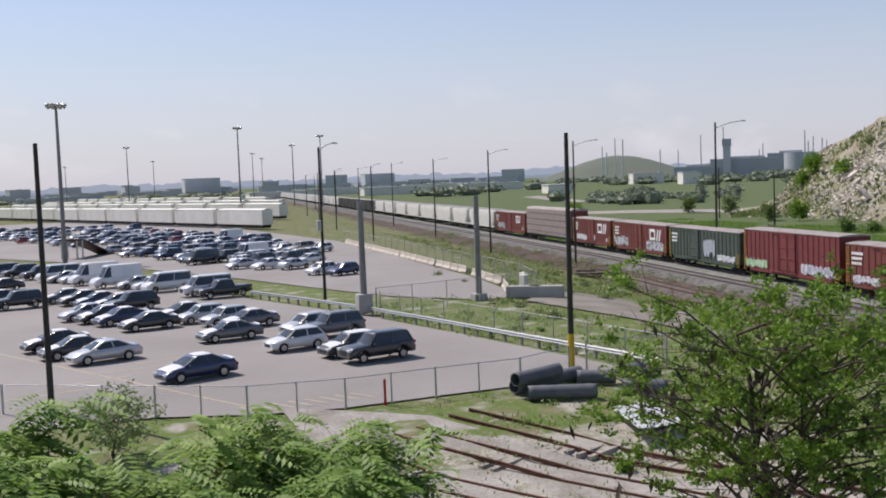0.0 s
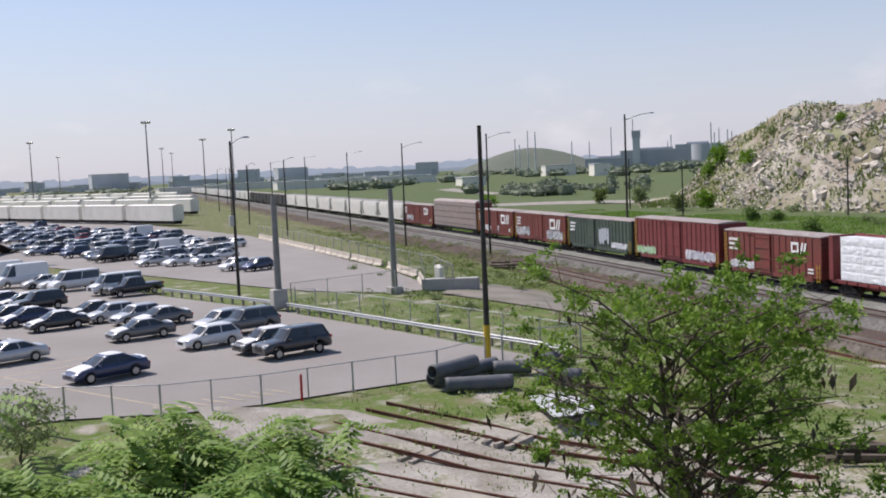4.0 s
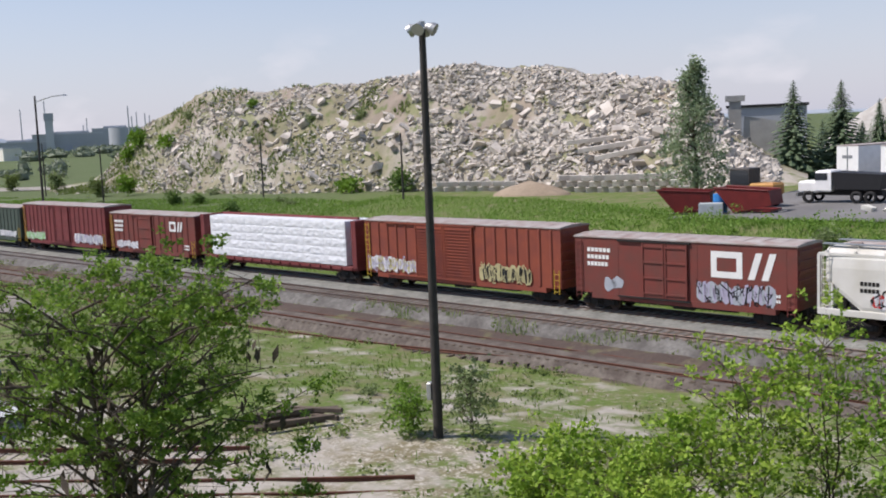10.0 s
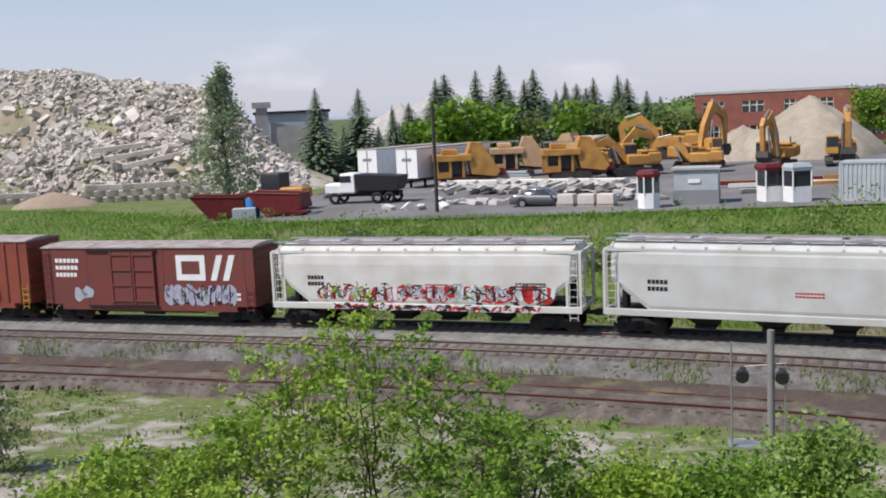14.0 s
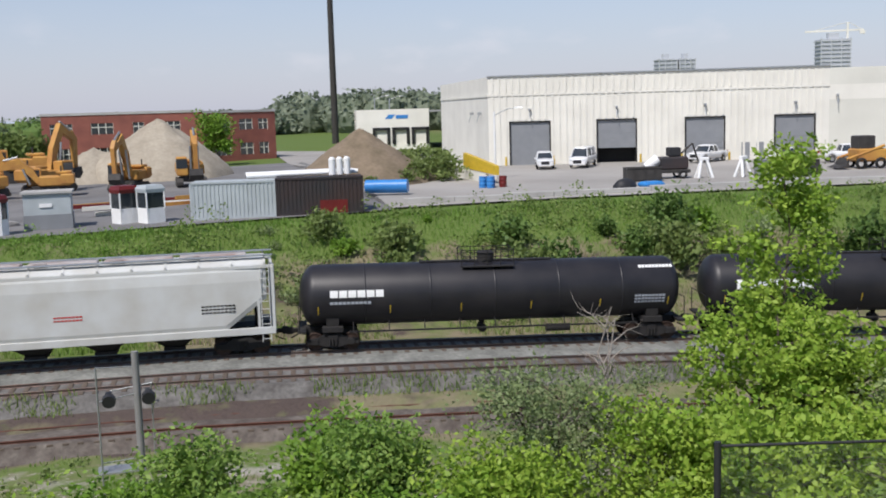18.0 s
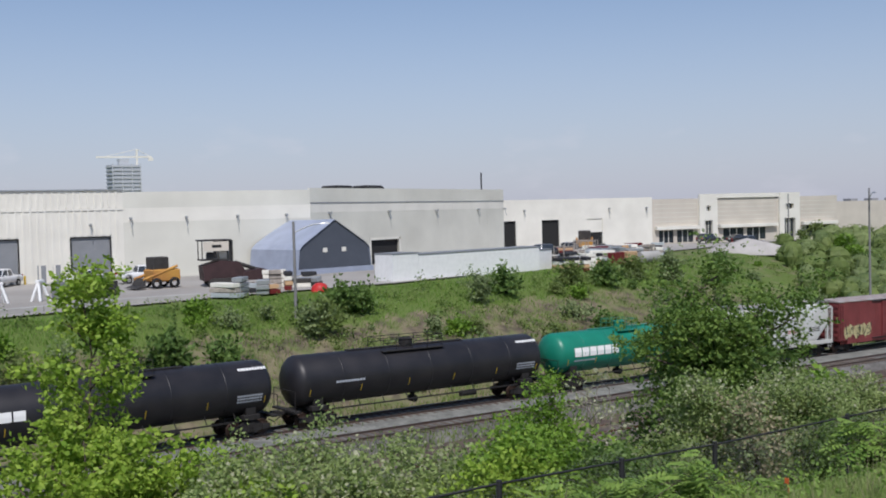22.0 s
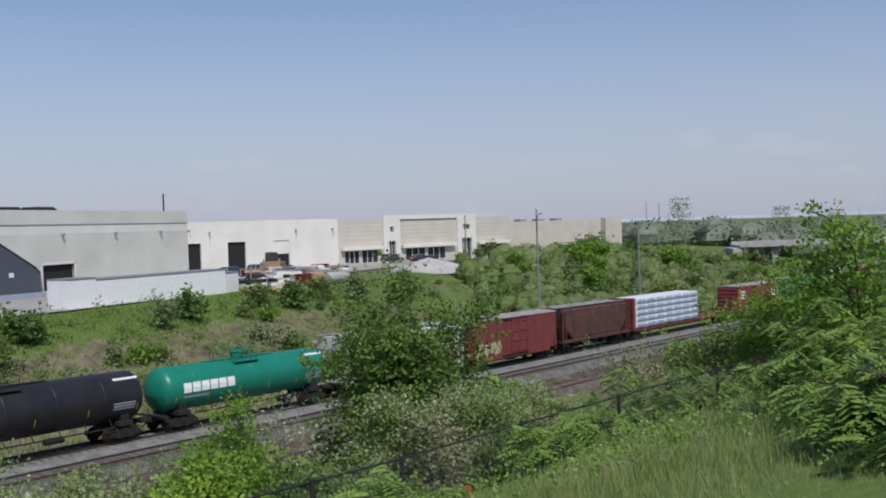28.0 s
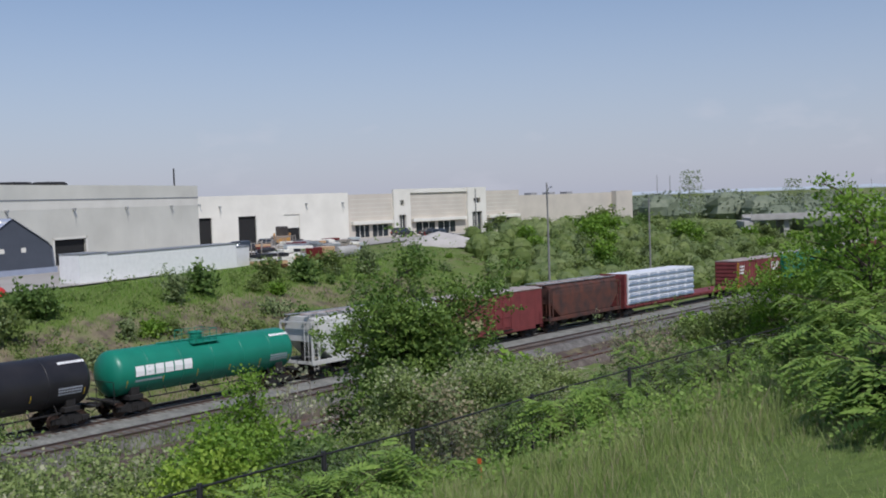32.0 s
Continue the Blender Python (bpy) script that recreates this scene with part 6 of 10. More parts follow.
for k, (az, v, ln) in enumerate(((-26.8, 0.33, 7), (-26.0, 0.3, 8), (-25.2, 0.24, 7.5))):
    x, y, z = rubble_point(az, v)
    part("beam", Shape().box(-ln / 2, ln / 2, -0.4, 0.4, -0.3, 0.3, bev=0.04), M_SLABS, rubble, "fallen precast concrete beam", m=pose(x, y - 1, z + 0.6, 4, -4 - 3 * k, 12))
# wall of big concrete blocks at the toe
for a0, a1, tiers in ((-35.5, -30.5, 2), (-29.0, -22.0, 3)):
    bw = thing("block_wall", "stacked pale concrete blocks at the foot of the rubble", "wall", kind="structure")
    for t in range(tiers):
        a = a0 + 0.2 * t
        while a < a1 - 0.5 * t:
            r = lin(a, AZ_, R_TOE) - 2.0
            x, y = r * math.sin(radians(a)), r * math.cos(radians(a))
            part("block", Shape().box(-0.75, 0.75, -0.4, 0.4, 0, 0.74, bev=0.04), M_SLABS, bw, m=pose(x, y, ground_z(x, y) - 0.1 + 0.75 * t, 0, 0, -a + rr.uniform(-3, 3)))
            a += 0.62
# concrete chute and dark shed behind the poplar
x, y, z = at_az(-19.6, 150)
ch = thing("concrete_chute", "tall concrete chute of a batching plant", "chute", m=pose(x, y, z, 0, 0, 20))
part("column", Shape().box(-0.8, 0.8, -0.8, 0.8, 0, 10.5).box(-1.3, 1.3, -1, 1, 10.2, 11.0), M_CONC, ch)
part("apron", Shape().prism([(0.8, 0), (8, 0), (7.5, 7.0), (1.2, 8.2)], -0.5, 0.5), M_CONC, ch)
x, y, z = at_az(-18.0, 175)
sd_ = thing("shed", "dark grey metal shed behind trees", "shed", m=pose(x, y, z, 0, 0, 18))
part("wall", Shape().box(-6, 6, 0, 12, 0, 9.6), M_HAZEB, sd_)
part("roof", Shape().box(-6.3, 6.3, -0.3, 12.3, 9.6, 10.0), M_DARK, sd_)

# ---- plants ----
L_LOCUST = leafy("locust leaves", (0.105, 0.215, 0.02), (0.24, 0.38, 0.05))
L_LOCUSTD = leafy("old locust leaves", (0.08, 0.17, 0.018), (0.25, 0.37, 0.055))
L_BRIGHT = leafy("bright new leaves", (0.17, 0.3, 0.025), (0.37, 0.49, 0.075))
L_ASH = leafy("ash leaves", (0.075, 0.15, 0.028), (0.23, 0.34, 0.07))
L_HAW = leafy("hawthorn leaves", (0.16, 0.24, 0.06), (0.35, 0.42, 0.16))
L_DARK = leafy("dark leaves", (0.085, 0.16, 0.035), (0.185, 0.275, 0.07))
L_OLIVE = leafy("olive leaves", (0.115, 0.17, 0.04), (0.23, 0.29, 0.09))
L_SUMAC = leafy("sumac leaves", (0.125, 0.235, 0.04), (0.3, 0.42, 0.095))
L_GREY = leafy("grey-green leaves", (0.14, 0.2, 0.07), (0.29, 0.35, 0.16))
L_POPLAR = leafy("poplar leaves", (0.17, 0.24, 0.12), (0.31, 0.38, 0.23))
L_SPRUCE = leafy("spruce needles", (0.075, 0.12, 0.065), (0.16, 0.21, 0.12), through=0.2)
L_GRASS = leafy("grass blades", (0.16, 0.26, 0.05), (0.4, 0.46, 0.17), through=0.4)
L_STRAW = leafy("dry stalks", (0.3, 0.26, 0.15), (0.42, 0.37, 0.24))
L_BLOSSOM = leafy("cream blossom", (0.34, 0.37, 0.2), (0.5, 0.5, 0.34))
# leaf greens mixed pale to carry the haze over far trees
L_FARWOOD = leafy("far woods paled for haze", (0.15, 0.185, 0.125), (0.23, 0.265, 0.18), through=0.2)
L_BANK = leafy("bank grass", (0.115, 0.2, 0.035), (0.27, 0.335, 0.1), through=0.4)
L_THICK = leafy("thicket leaves", (0.12, 0.175, 0.058), (0.26, 0.32, 0.12))
L_LUSH = leafy("lush verge grass", (0.12, 0.235, 0.03), (0.24, 0.37, 0.075), through=0.4)
M_BARK = mat("grey-brown bark", (0.11, 0.085, 0.065), 0.95, var=0.35, scale=6, fine=30, bump=0.6)
M_TWIG = mat("pale dry twigs", (0.33, 0.29, 0.25), 0.9, var=0.2, scale=5)


def leaves(points, size, r, flat=0.5, long=1.7, up=0.35):
    """One small folded leaf at each point."""
    sh = Shape()
    v, f = [], []
    for p in points:
        d = Vector((r.gauss(0, 1), r.gauss(0, 1), r.gauss(0, 0.6) + up)).normalized()
        s = size * r.uniform(0.65, 1.35)
        t = d.cross(Vector((r.gauss(0, 1), r.gauss(0, 1), r.gauss(0, 1)))).normalized() * s * 0.5
        q = Vector(p)
        k = len(v)
        v += [tuple(q), tuple(q + d * s * long * 0.5 + t), tuple(q + d * s * long), tuple(q + d * s * long * 0.5 - t)]
        f.append((k, k + 1, k + 2, k + 3))
    sh.v, sh.f, sh.sm = v, f, [False] * len(f)
    return sh


def fronds(points, length, r, pairs=7, droop=0.5):
    """Feathered leaves: pairs of leaflets along a drooping rib."""
    sh = Shape()
    v, f = [], []
    for p in points:
        a = r.uniform(0, 2 * math.pi)
        d = Vector((math.cos(a), math.sin(a), r.uniform(-0.5, 0.35))).normalized()
        side = Vector((-math.sin(a), math.cos(a), r.uniform(-0.5, 0.5))).normalized()
        ln = length * r.uniform(0.7, 1.2)
        for i in range(pairs):
            t = (i + 0.6) / pairs
            c = Vector(p) + d * ln * t + Vector((0, 0, -droop * ln * t * t))
            w = ln * 0.34 * math.sin(math.pi * (0.15 + 0.8 * t))
            for s in (-1, 1):
                k = len(v)
                tip = c + side * s * w + d * ln * 0.07 - Vector((0, 0, w * 0.25))
                b = d * ln * 0.075
                v += [tuple(c), tuple((c + tip) / 2 + b), tuple(tip), tuple((c + tip) / 2 - b)]
                f.append((k, k + 1, k + 2, k + 3))
    sh.v, sh.f, sh.sm = v, f, [False] * len(f)
    return sh


def grow(r, base, height, spread, limbs=9, trunk=0.12, lean=0.0, start=0.25, twigs=6, top=0.9, stems=1):
    """Trunk and limbs; gives their skin and the tips where leaves sit."""
    sh, tips = Shape(), []
    for _ in range(stems):
        a0 = r.uniform(0, 2 * math.pi)
        off = Vector((math.cos(a0), math.sin(a0), 0)) * (spread * 0.35 if stems > 1 else 0)
        pts = [Vector(base)]
        n = 6
        for i in range(1, n + 1):
            t = i / n
            pts.append(Vector(base) + off * t + Vector((lean * t + r.gauss(0, 0.02 * height), r.gauss(0, 0.02 * height), height * top * t * (1 if stems == 1 else r.uniform(0.8, 1)))))
        for i in range(n):
            sh.tube(pts[i], pts[i + 1], trunk * (1 - 0.13 * i), trunk * (1 - 0.13 * (i + 1)), seg=7, caps=False)
        for k in range(limbs):
            t = start + (1 - start) * (k + r.uniform(0, 0.9)) / limbs
            i = min(n - 1, int(t * n))
            p = pts[i].lerp(pts[i + 1], t * n - i)
            a = k * 2.4 + r.uniform(-0.5, 0.5)
            reach = spread * (0.55 + 0.6 * math.sin(math.pi * min(1, (t - start) / (1 - start) * 0.8 + 0.15))) * r.uniform(0.65, 1.1)
            q = p + Vector((math.cos(a) * reach, math.sin(a) * reach, reach * r.uniform(0.15, 0.75)))
            mid = p.lerp(q, 0.5) + Vector((0, 0, reach * 0.1))
            sh.tube(p, mid, trunk * 0.42, trunk * 0.28, seg=5, caps=False)
            sh.tube(mid, q, trunk * 0.28, trunk * 0.1, seg=5, caps=False)
            for _ in range(twigs):
                u = r.uniform(0.3, 1.0)
                c = mid.lerp(q, (u - 0.5) * 2) if u > 0.5 else p.lerp(mid, u * 2)
                e = c + Vector((r.gauss(0, 1), r.gauss(0, 1), r.gauss(0.25, 0.7))) * spread * 0.2
                sh.tube(c, e, trunk * 0.12, trunk * 0.05, seg=4, caps=False)
                tips.append(e)
        tips.append(pts[-1])
    return sh, tips


def tree(name, label, x, y, height, spread, leaf_mat, count, size, seed, style="leaf", z=None, category="tree", clump=0.5, gaps=0.25, rosette=7, pairs=7, tuft=6, **kw):
    r = random.Random(seed)
    root = thing(name, label, category, m=pose(x, y, (ground_z(x, y) if z is None else z) - 0.1))
    sk, tips = grow(r, (0, 0, 0), height, spread, **kw)
    zs, rs = sorted(t.z for t in tips), sorted(math.hypot(t.x, t.y) for t in tips)      # fit to the wanted height and half width
    kz, kr = (height - clump * 0.9) / zs[-1], max(0.3, spread - clump) / rs[int(len(rs) * 0.93)]
    sk.v = [(a * kr, b * kr, c * kz) for a, b, c in sk.v]
    tips = [Vector((t.x * kr, t.y * kr, t.z * kz)) for t in tips]
    part("trunk", sk, M_BARK, root)
    held = [t for t in tips if r.random() > gaps] or tips
    pts = []
    if style == "frond":       # rosettes of feathered leaves round the twig ends
        for _ in range(count // rosette):
            c = r.choice(held) + Vector((r.gauss(0, 1), r.gauss(0, 1), r.gauss(0, 0.75))) * clump
            pts += [c + Vector((r.gauss(0, 1), r.gauss(0, 1), r.gauss(0, 1))) * size * 0.12 for _ in range(rosette)]
    else:                      # tufts of leaves round the twig ends
        for _ in range(count // tuft):
            c = r.choice(held) + Vector((r.gauss(0, 1), r.gauss(0, 1), r.gauss(0, 0.75))) * clump
            pts += [c + Vector((r.gauss(0, 1), r.gauss(0, 1), r.gauss(0, 0.7))) * clump * 0.3 for _ in range(tuft)]
    part("crown", fronds(pts, size, r, pairs) if style == "frond" else leaves(pts, size, r), leaf_mat, root)
    return root, tips, r


def ring_pos(az, r):
    return r * math.sin(radians(az)), r * math.cos(radians(az))


def rooted(az, rad, el):
    """Place on the ground at a bearing and distance, and the height that reaches the sight line el."""
    x, y = ring_pos(az, rad)
    return x, y, EYE[2] + rad * math.tan(radians(el)) - ground_z(x, y) + 0.1


# the locust tree in front of the line
x, y, hh = rooted(-53.1, 22, -3.9)
root, tips, r = tree("locust_tree", "wide green locust tree with feathery leaves and pods", x, y, hh, 3.6, L_LOCUSTD, 40000, 0.056, 11, tuft=18, limbs=17, trunk=0.09, start=0.04, twigs=7, clump=0.17, stems=5, gaps=0.52)
pods = leaves([t + Vector((r.gauss(0, 0.3), r.gauss(0, 0.3), -0.25)) for t in tips for _ in range(2)][:300], 0.11, r, up=-2.5, long=3.0)
part("pod_foliage", pods, M_BARK, root, "hanging dark seed pods")["kind"] = "stuff"
# saplings and shrubs below the flood mast
for az, rad, el, sp, n, lm, sd2 in ((-14.9, 17, -9.3, 1.2, 1500, L_BRIGHT, 12), (-18.5, 16.5, -11.6, 1.35, 1700, L_LOCUST, 13), (-11.4, 16.5, -11.9, 1.2, 1300, L_LOCUST, 14), (-27.0, 15.5, -16.4, 1.1, 1900, L_BRIGHT, 15), (-6.0, 17, -14.9, 1.2, 1500, L_LOCUST, 16), (-30.2, 15, -17.5, 0.8, 1300, L_LOCUST, 17), (-9.0, 15, -15.4, 1.2, 1600, L_LOCUST, 18), (-22.0, 15, -15.0, 1.1, 1300, L_LOCUST, 19), (-25.4, 14, -17.9, 0.9, 1200, L_BRIGHT, 119)):
    x, y, hh = rooted(az, rad, el)
    tree("young_locust", "young locust tree with light green leaves", x, y, hh, sp * 1.1, L_BRIGHT if sd2 % 2 else lm, int(n * 1.9), 0.054, sd2, tuft=12, gaps=0.55, limbs=10, trunk=0.028, start=0.1, clump=0.16, stems=3, top=0.95, twigs=5)
# slender yellow-green tree and its low neighbours
for az, rad, el, sp, n, sd2, st in ((42.8, 24, -1.6, 1.25, 3300, 21, 1), (41.0, 22, -10.8, 1.9, 5200, 22, 2), (46.3, 22, -11.2, 1.9, 5200, 23, 2), (39.0, 18, -15.6, 1.5, 3600, 123, 2), (44.0, 17, -15.5, 1.7, 3600, 124, 2), (49.5, 18, -14.8, 1.2, 2600, 125, 2)):
    x, y, hh = rooted(az, rad, el)
    tree("young_maple", "slender yellow-green tree with fresh leaves" if st == 1 else "low yellow-green tree with fresh leaves", x, y, hh, sp, L_BRIGHT, int(n * (3.2 if st == 1 else 2.6)), 0.08, sd2, limbs=22 if st == 1 else 12, trunk=0.07, start=0.2, clump=0.25, stems=st, top=1.0)
# shrubs on the bank below: bearing, distance, sight line of the top, half width
SHRUBS = ((33.5, 20, -14.2, 1.8, L_GREY, 24, "leaf", 0.085), (29.6, 19, -13.9, 1.5, L_GREY, 124, "leaf", 0.085), (36.8, 18.5, -15.2, 1.4, L_BRIGHT, 25, "leaf", 0.1), (54.8, 20, -11.5, 2.3, L_GREY, 26, "blossom", 0.1), (59.6, 21, -11.9, 2.2, L_GREY, 27, "blossom", 0.1), (50.8, 19, -12.8, 1.8, L_GREY, 28, "blossom", 0.1), (57.2, 18.5, -13.4, 1.8, L_GREY, 228, "blossom", 0.1),
          (75.9, 24.5, -8.8, 1.2, L_GREY, 201, "blossom", 0.085), (80.4, 25, -8.7, 1.3, L_GREY, 202, "blossom", 0.085), (78.2, 23.5, -9.8, 1.0, L_GREY, 203, "dry", 0.085), (89.8, 30, -7.6, 1.1, L_GREY, 204, "dry", 0.09), (67.3, 18, -11.9, 1.1, L_LOCUST, 205, "leaf", 0.1), (70.4, 18.5, -12.0, 1.0, L_DARK, 206, "leaf", 0.1), (65.0, 17.5, -12.6, 1.0, L_BRIGHT, 207, "leaf", 0.1), (74.0, 20, -12.2, 1.1, L_OLIVE, 208, "leaf", 0.1), (82.6, 24, -10.4, 1.1, L_DARK, 209, "leaf", 0.1),
          (63.8, 26, -12.2, 1.1, L_DARK, 29, "leaf", 0.1), (67.5, 27, -8.6, 1.0, L_LOCUST, 30, "leaf", 0.1), (66.8, 26, -11.0, 1.6, L_LOCUST, 130, "leaf", 0.1), (71.0, 23, -12.8, 1.5, L_BRIGHT, 31, "leaf", 0.11), (74.5, 22, -13.6, 1.4, L_BRIGHT, 38, "leaf", 0.11), (80.0, 35, -8.8, 1.9, L_GREY, 32, "blossom", 0.1), (83.6, 36, -8.3, 1.6, L_GREY, 33, "blossom", 0.1), (78.2, 33, -9.2, 1.4, L_GREY, 34, "dry", 0.09),
          (85.8, 31, -9.6, 1.2, L_SUMAC, 37, "frond", 0.4), (88.0, 31, -9.4, 1.1, L_SUMAC, 39, "frond", 0.4), (88.6, 40, -6.4, 1.7, L_GREY, 35, "dry", 0.1), (91.2, 38, -6.8, 1.7, L_SUMAC, 36, "frond", 0.45), (93.8, 36, -5.2, 2.0, L_OLIVE, 136, "leaf", 0.12), (96.8, 34, -3.6, 2.2, L_LOCUST, 137, "leaf", 0.12), (99.6, 32, -2.6, 2.3, L_LOCUST, 138, "leaf", 0.12), (92.5, 30, -7.6, 1.6, L_SUMAC, 139, "frond", 0.45),
          (21.0, 17, -16.3, 1.0, L_SUMAC, 40, "leaf", 0.12), (17.6, 18, -16.8, 0.9, L_LOCUST, 41, "leaf", 0.12), (9.6, 19, -16.4, 0.9, L_SUMAC, 42, "leaf", 0.12), (6.8, 18, -19.0, 0.8, L_LOCUST, 43, "leaf", 0.11), (19.2, 20, -16.2, 1.0, L_LOCUST, 44, "leaf", 0.11), (25.6, 16, -18.8, 1.2, L_BRIGHT, 46, "leaf", 0.11), (0.0, 17, -19.4, 1.2, L_BRIGHT, 45, "leaf", 0.11), (13.4, 17, -19.8, 1.0, L_SUMAC, 47, "leaf", 0.11), (4.5, 17, -19.2, 1.0, L_LOCUST, 48, "leaf", 0.11), (28.6, 17, -18.2, 1.3, L_BRIGHT, 49, "leaf", 0.11), (22.5, 15, -20.6, 1.1, L_LOCUST, 50, "leaf", 0.11), (16, 15.5, -21.3, 1.2, L_BRIGHT, 148, "leaf", 0.11), (8, 15.5, -21.2, 1.2, L_SUMAC, 149, "leaf", 0.11))
for az, rad, el, sp, lm, sd2, style, sz in SHRUBS:
    x, y, hh = rooted(az, rad, el)
    root, tips, r = tree("shrub", "blossoming grey-green hawthorn shrub" if style == "blossom" else "half-dry shrub with pale twigs" if style == "dry" else "leafy green shrub on the bank", x, y, max(0.8, hh), sp, L_HAW if style == "blossom" else lm, (15000 if style == "blossom" else 8500 if style != "dry" else 2600) if style != "frond" else 420, sz * (0.58 if style != "frond" else 1), sd2, style="frond" if style == "frond" else "leaf", category="shrub", limbs=10, trunk=0.045, start=0.1, clump=0.26, stems=3, gaps=0.45)
    if style in ("blossom", "dry"):
        pts = [t + Vector((r.gauss(0, 1), r.gauss(0, 1), r.gauss(0, 0.7) + 0.8)) * 0.17 for t in tips for _ in range(7)]
        part("blossom", leaves(pts, 0.075, r, long=1.0), L_BLOSSOM if style == "blossom" else L_STRAW, root, "white blossom" if style == "blossom" else "dry leaves")
# sumacs close to the camera
for az, rad, el, sp, n, sd2 in ((50.0, 15, -17.0, 1.2, 230, 51), (54.5, 14.5, -16.8, 1.2, 230, 52), (59.0, 14, -16.6, 1.2, 230, 53), (63.0, 15, -16.0, 1.1, 200, 151), (67.5, 13.4, -14.2, 0.9, 170, 211), (71.4, 14.4, -13.8, 0.9, 170, 212), (75.0, 15.6, -13.4, 0.8, 140, 213), (86.2, 21.8, -9.9, 0.9, 150, 214), (84.0, 20.6, -10.5, 0.8, 130, 215), (88.8, 28, -8.3, 1.0, 150, 216), (91.9, 28.5, -7.9, 1.2, 170, 217), (98.2, 15, -5.6, 1.0, 170, 54), (101.0, 14, -3.8, 1.2, 230, 55), (104, 13, -3.0, 1.5, 260, 56), (100.0, 12, -8.0, 0.8, 120, 57), (101.6, 9.6, -6.6, 0.75, 90, 157), (99.4, 9.9, -8.4, 0.5, 50, 158), (103.6, 9.2, -5.4, 0.9, 110, 159),
                                (-79.0, 13, -11.3, 1.3, 420, 58), (-83.5, 12.5, -11.9, 1.2, 420, 59), (-76.2, 13.5, -12.2, 1.0, 360, 60), (-93.2, 12, -9.9, 0.9, 360, 61), (-96, 11, -9.8, 1.2, 360, 62), (-87.6, 11.5, -13.2, 1.0, 360, 63), (-81.5, 11, -14.4, 1.4, 420, 163), (-76.5, 11.5, -15.2, 0.9, 300, 164), (-90.8, 10.5, -12.8, 1.0, 330, 165), (-86, 10, -15.6, 1.2, 360, 166), (-94, 9.5, -13.5, 1.2, 330, 167)):
    x, y, hh = rooted(az, rad, el)
    tree("sumac", "bright green sumac with long feathered leaves", x, y, max(0.8, hh), sp, L_SUMAC, int(n * (1.5 if az < 95 else 3.0)), 0.44 if az < 95 else 0.3, sd2, style="frond", category="shrub", limbs=9, trunk=0.04, start=0.15, clump=0.2, stems=4, twigs=5)
x, y, hh = rooted(100.0, 16, 1.1)
tree("young_locust", "thin-topped green tree on the slope", x, y, hh, 0.9, L_LOCUST, 3400, 0.046, 64, limbs=12, trunk=0.05, start=0.3, clump=0.18, stems=2, top=1.0)
# round tree by the fence
x, y, hh = rooted(75.8, 37, -2.0)
tree("ash_tree", "round dense green tree beside the fence", x, y, hh, 2.95, L_ASH, 44000, 0.086, 65, tuft=10, limbs=24, trunk=0.14, start=0.1, clump=0.36, stems=2, top=0.92)
x, y, hh = rooted(77.2, 36, -6.4)
tree("ash_tree", "low dark green tree under the round one", x, y, hh, 2.2, L_DARK, 5500, 0.13, 66, limbs=12, trunk=0.08, start=0.1, clump=0.42, stems=2)
# grey bush by the car park and by the flood mast
for x, y, hh, sp, sd2, n, lm in ((-46.5, 0.8, 3.5, 2.0, 67, 3000, L_GREY), (-22.6, 33.3, 3.4, 1.1, 68, 1500, L_GREY), (-24.9, 32.2, 2.2, 0.9, 69, 1300, L_LOCUST)):
    tree("shrub", "grey-green willow shrub on open ground", x, y, hh, sp, lm, n, 0.085, sd2, category="shrub", limbs=12, trunk=0.04, start=0.1, clump=0.24, stems=3)
# bare shrubs
for az, rad, el, sd2, bl in ((33.4, 27, -9.3, 71, 0), (69.6, 33, -8.1, 72, 700)):
    x, y, hh = rooted(az, rad, el)
    root = thing("bare_shrub", "leafless pale shrub with bare twigs" if not bl else "shrub with sparse white blossom", "shrub", m=pose(x, y, ground_z(x, y) - 0.1))
    sk, tips = grow(random.Random(sd2), (0, 0, 0), hh, 1.1, limbs=10, trunk=0.055, start=0.2, stems=4, twigs=6)
    part("branch_work", sk, M_TWIG, root)
    if bl:
        r = random.Random(sd2)
        part("blossom", leaves([r.choice(tips) + Vector((r.gauss(0, 0.25), r.gauss(0, 0.25), r.gauss(0, 0.25))) for _ in range(bl)], 0.09, r), L_BLOSSOM, root)

# ---- shrubs repeated along the far bank and fields ----
protos = []
for k, (hh, sp, lm, n, sz) in enumerate(((2.2, 1.3, L_DARK, 900, 0.2), (1.6, 1.1, L_LOCUST, 700, 0.19), (2.8, 1.3, L_GREY, 900, 0.2), (1.3, 1.3, L_GREY, 650, 0.16), (4.6, 2.0, L_OLIVE, 1300, 0.3), (3.8, 1.5, L_LOCUST, 1000, 0.27), (2.4, 1.6, L_OLIVE, 900, 0.2))):
    root, _, _ = tree("bank_shrub", "rough green shrub on the railway bank", 0, 0, hh, sp, lm, n, sz, 80 + k, category="shrub", limbs=9, trunk=0.05, start=0.1, clump=sp * 0.32, stems=2, z=-50.0)
    tagged(root, group="bank shrubs")
    protos.append(root)
rb = random.Random(9)
used = set()


def plant(k, x, y, s=1.0, dz=-0.1):
    m = pose(x, y, ground_z(x, y) + dz, 0, 0, rb.uniform(0, 360)) @ Matrix.Diagonal((s, s, s * rb.uniform(0.85, 1.15), 1))
    if k not in used:
        used.add(k)
        protos[k].matrix_basis = m
        return protos[k]
    return copy_thing(protos[k], m)


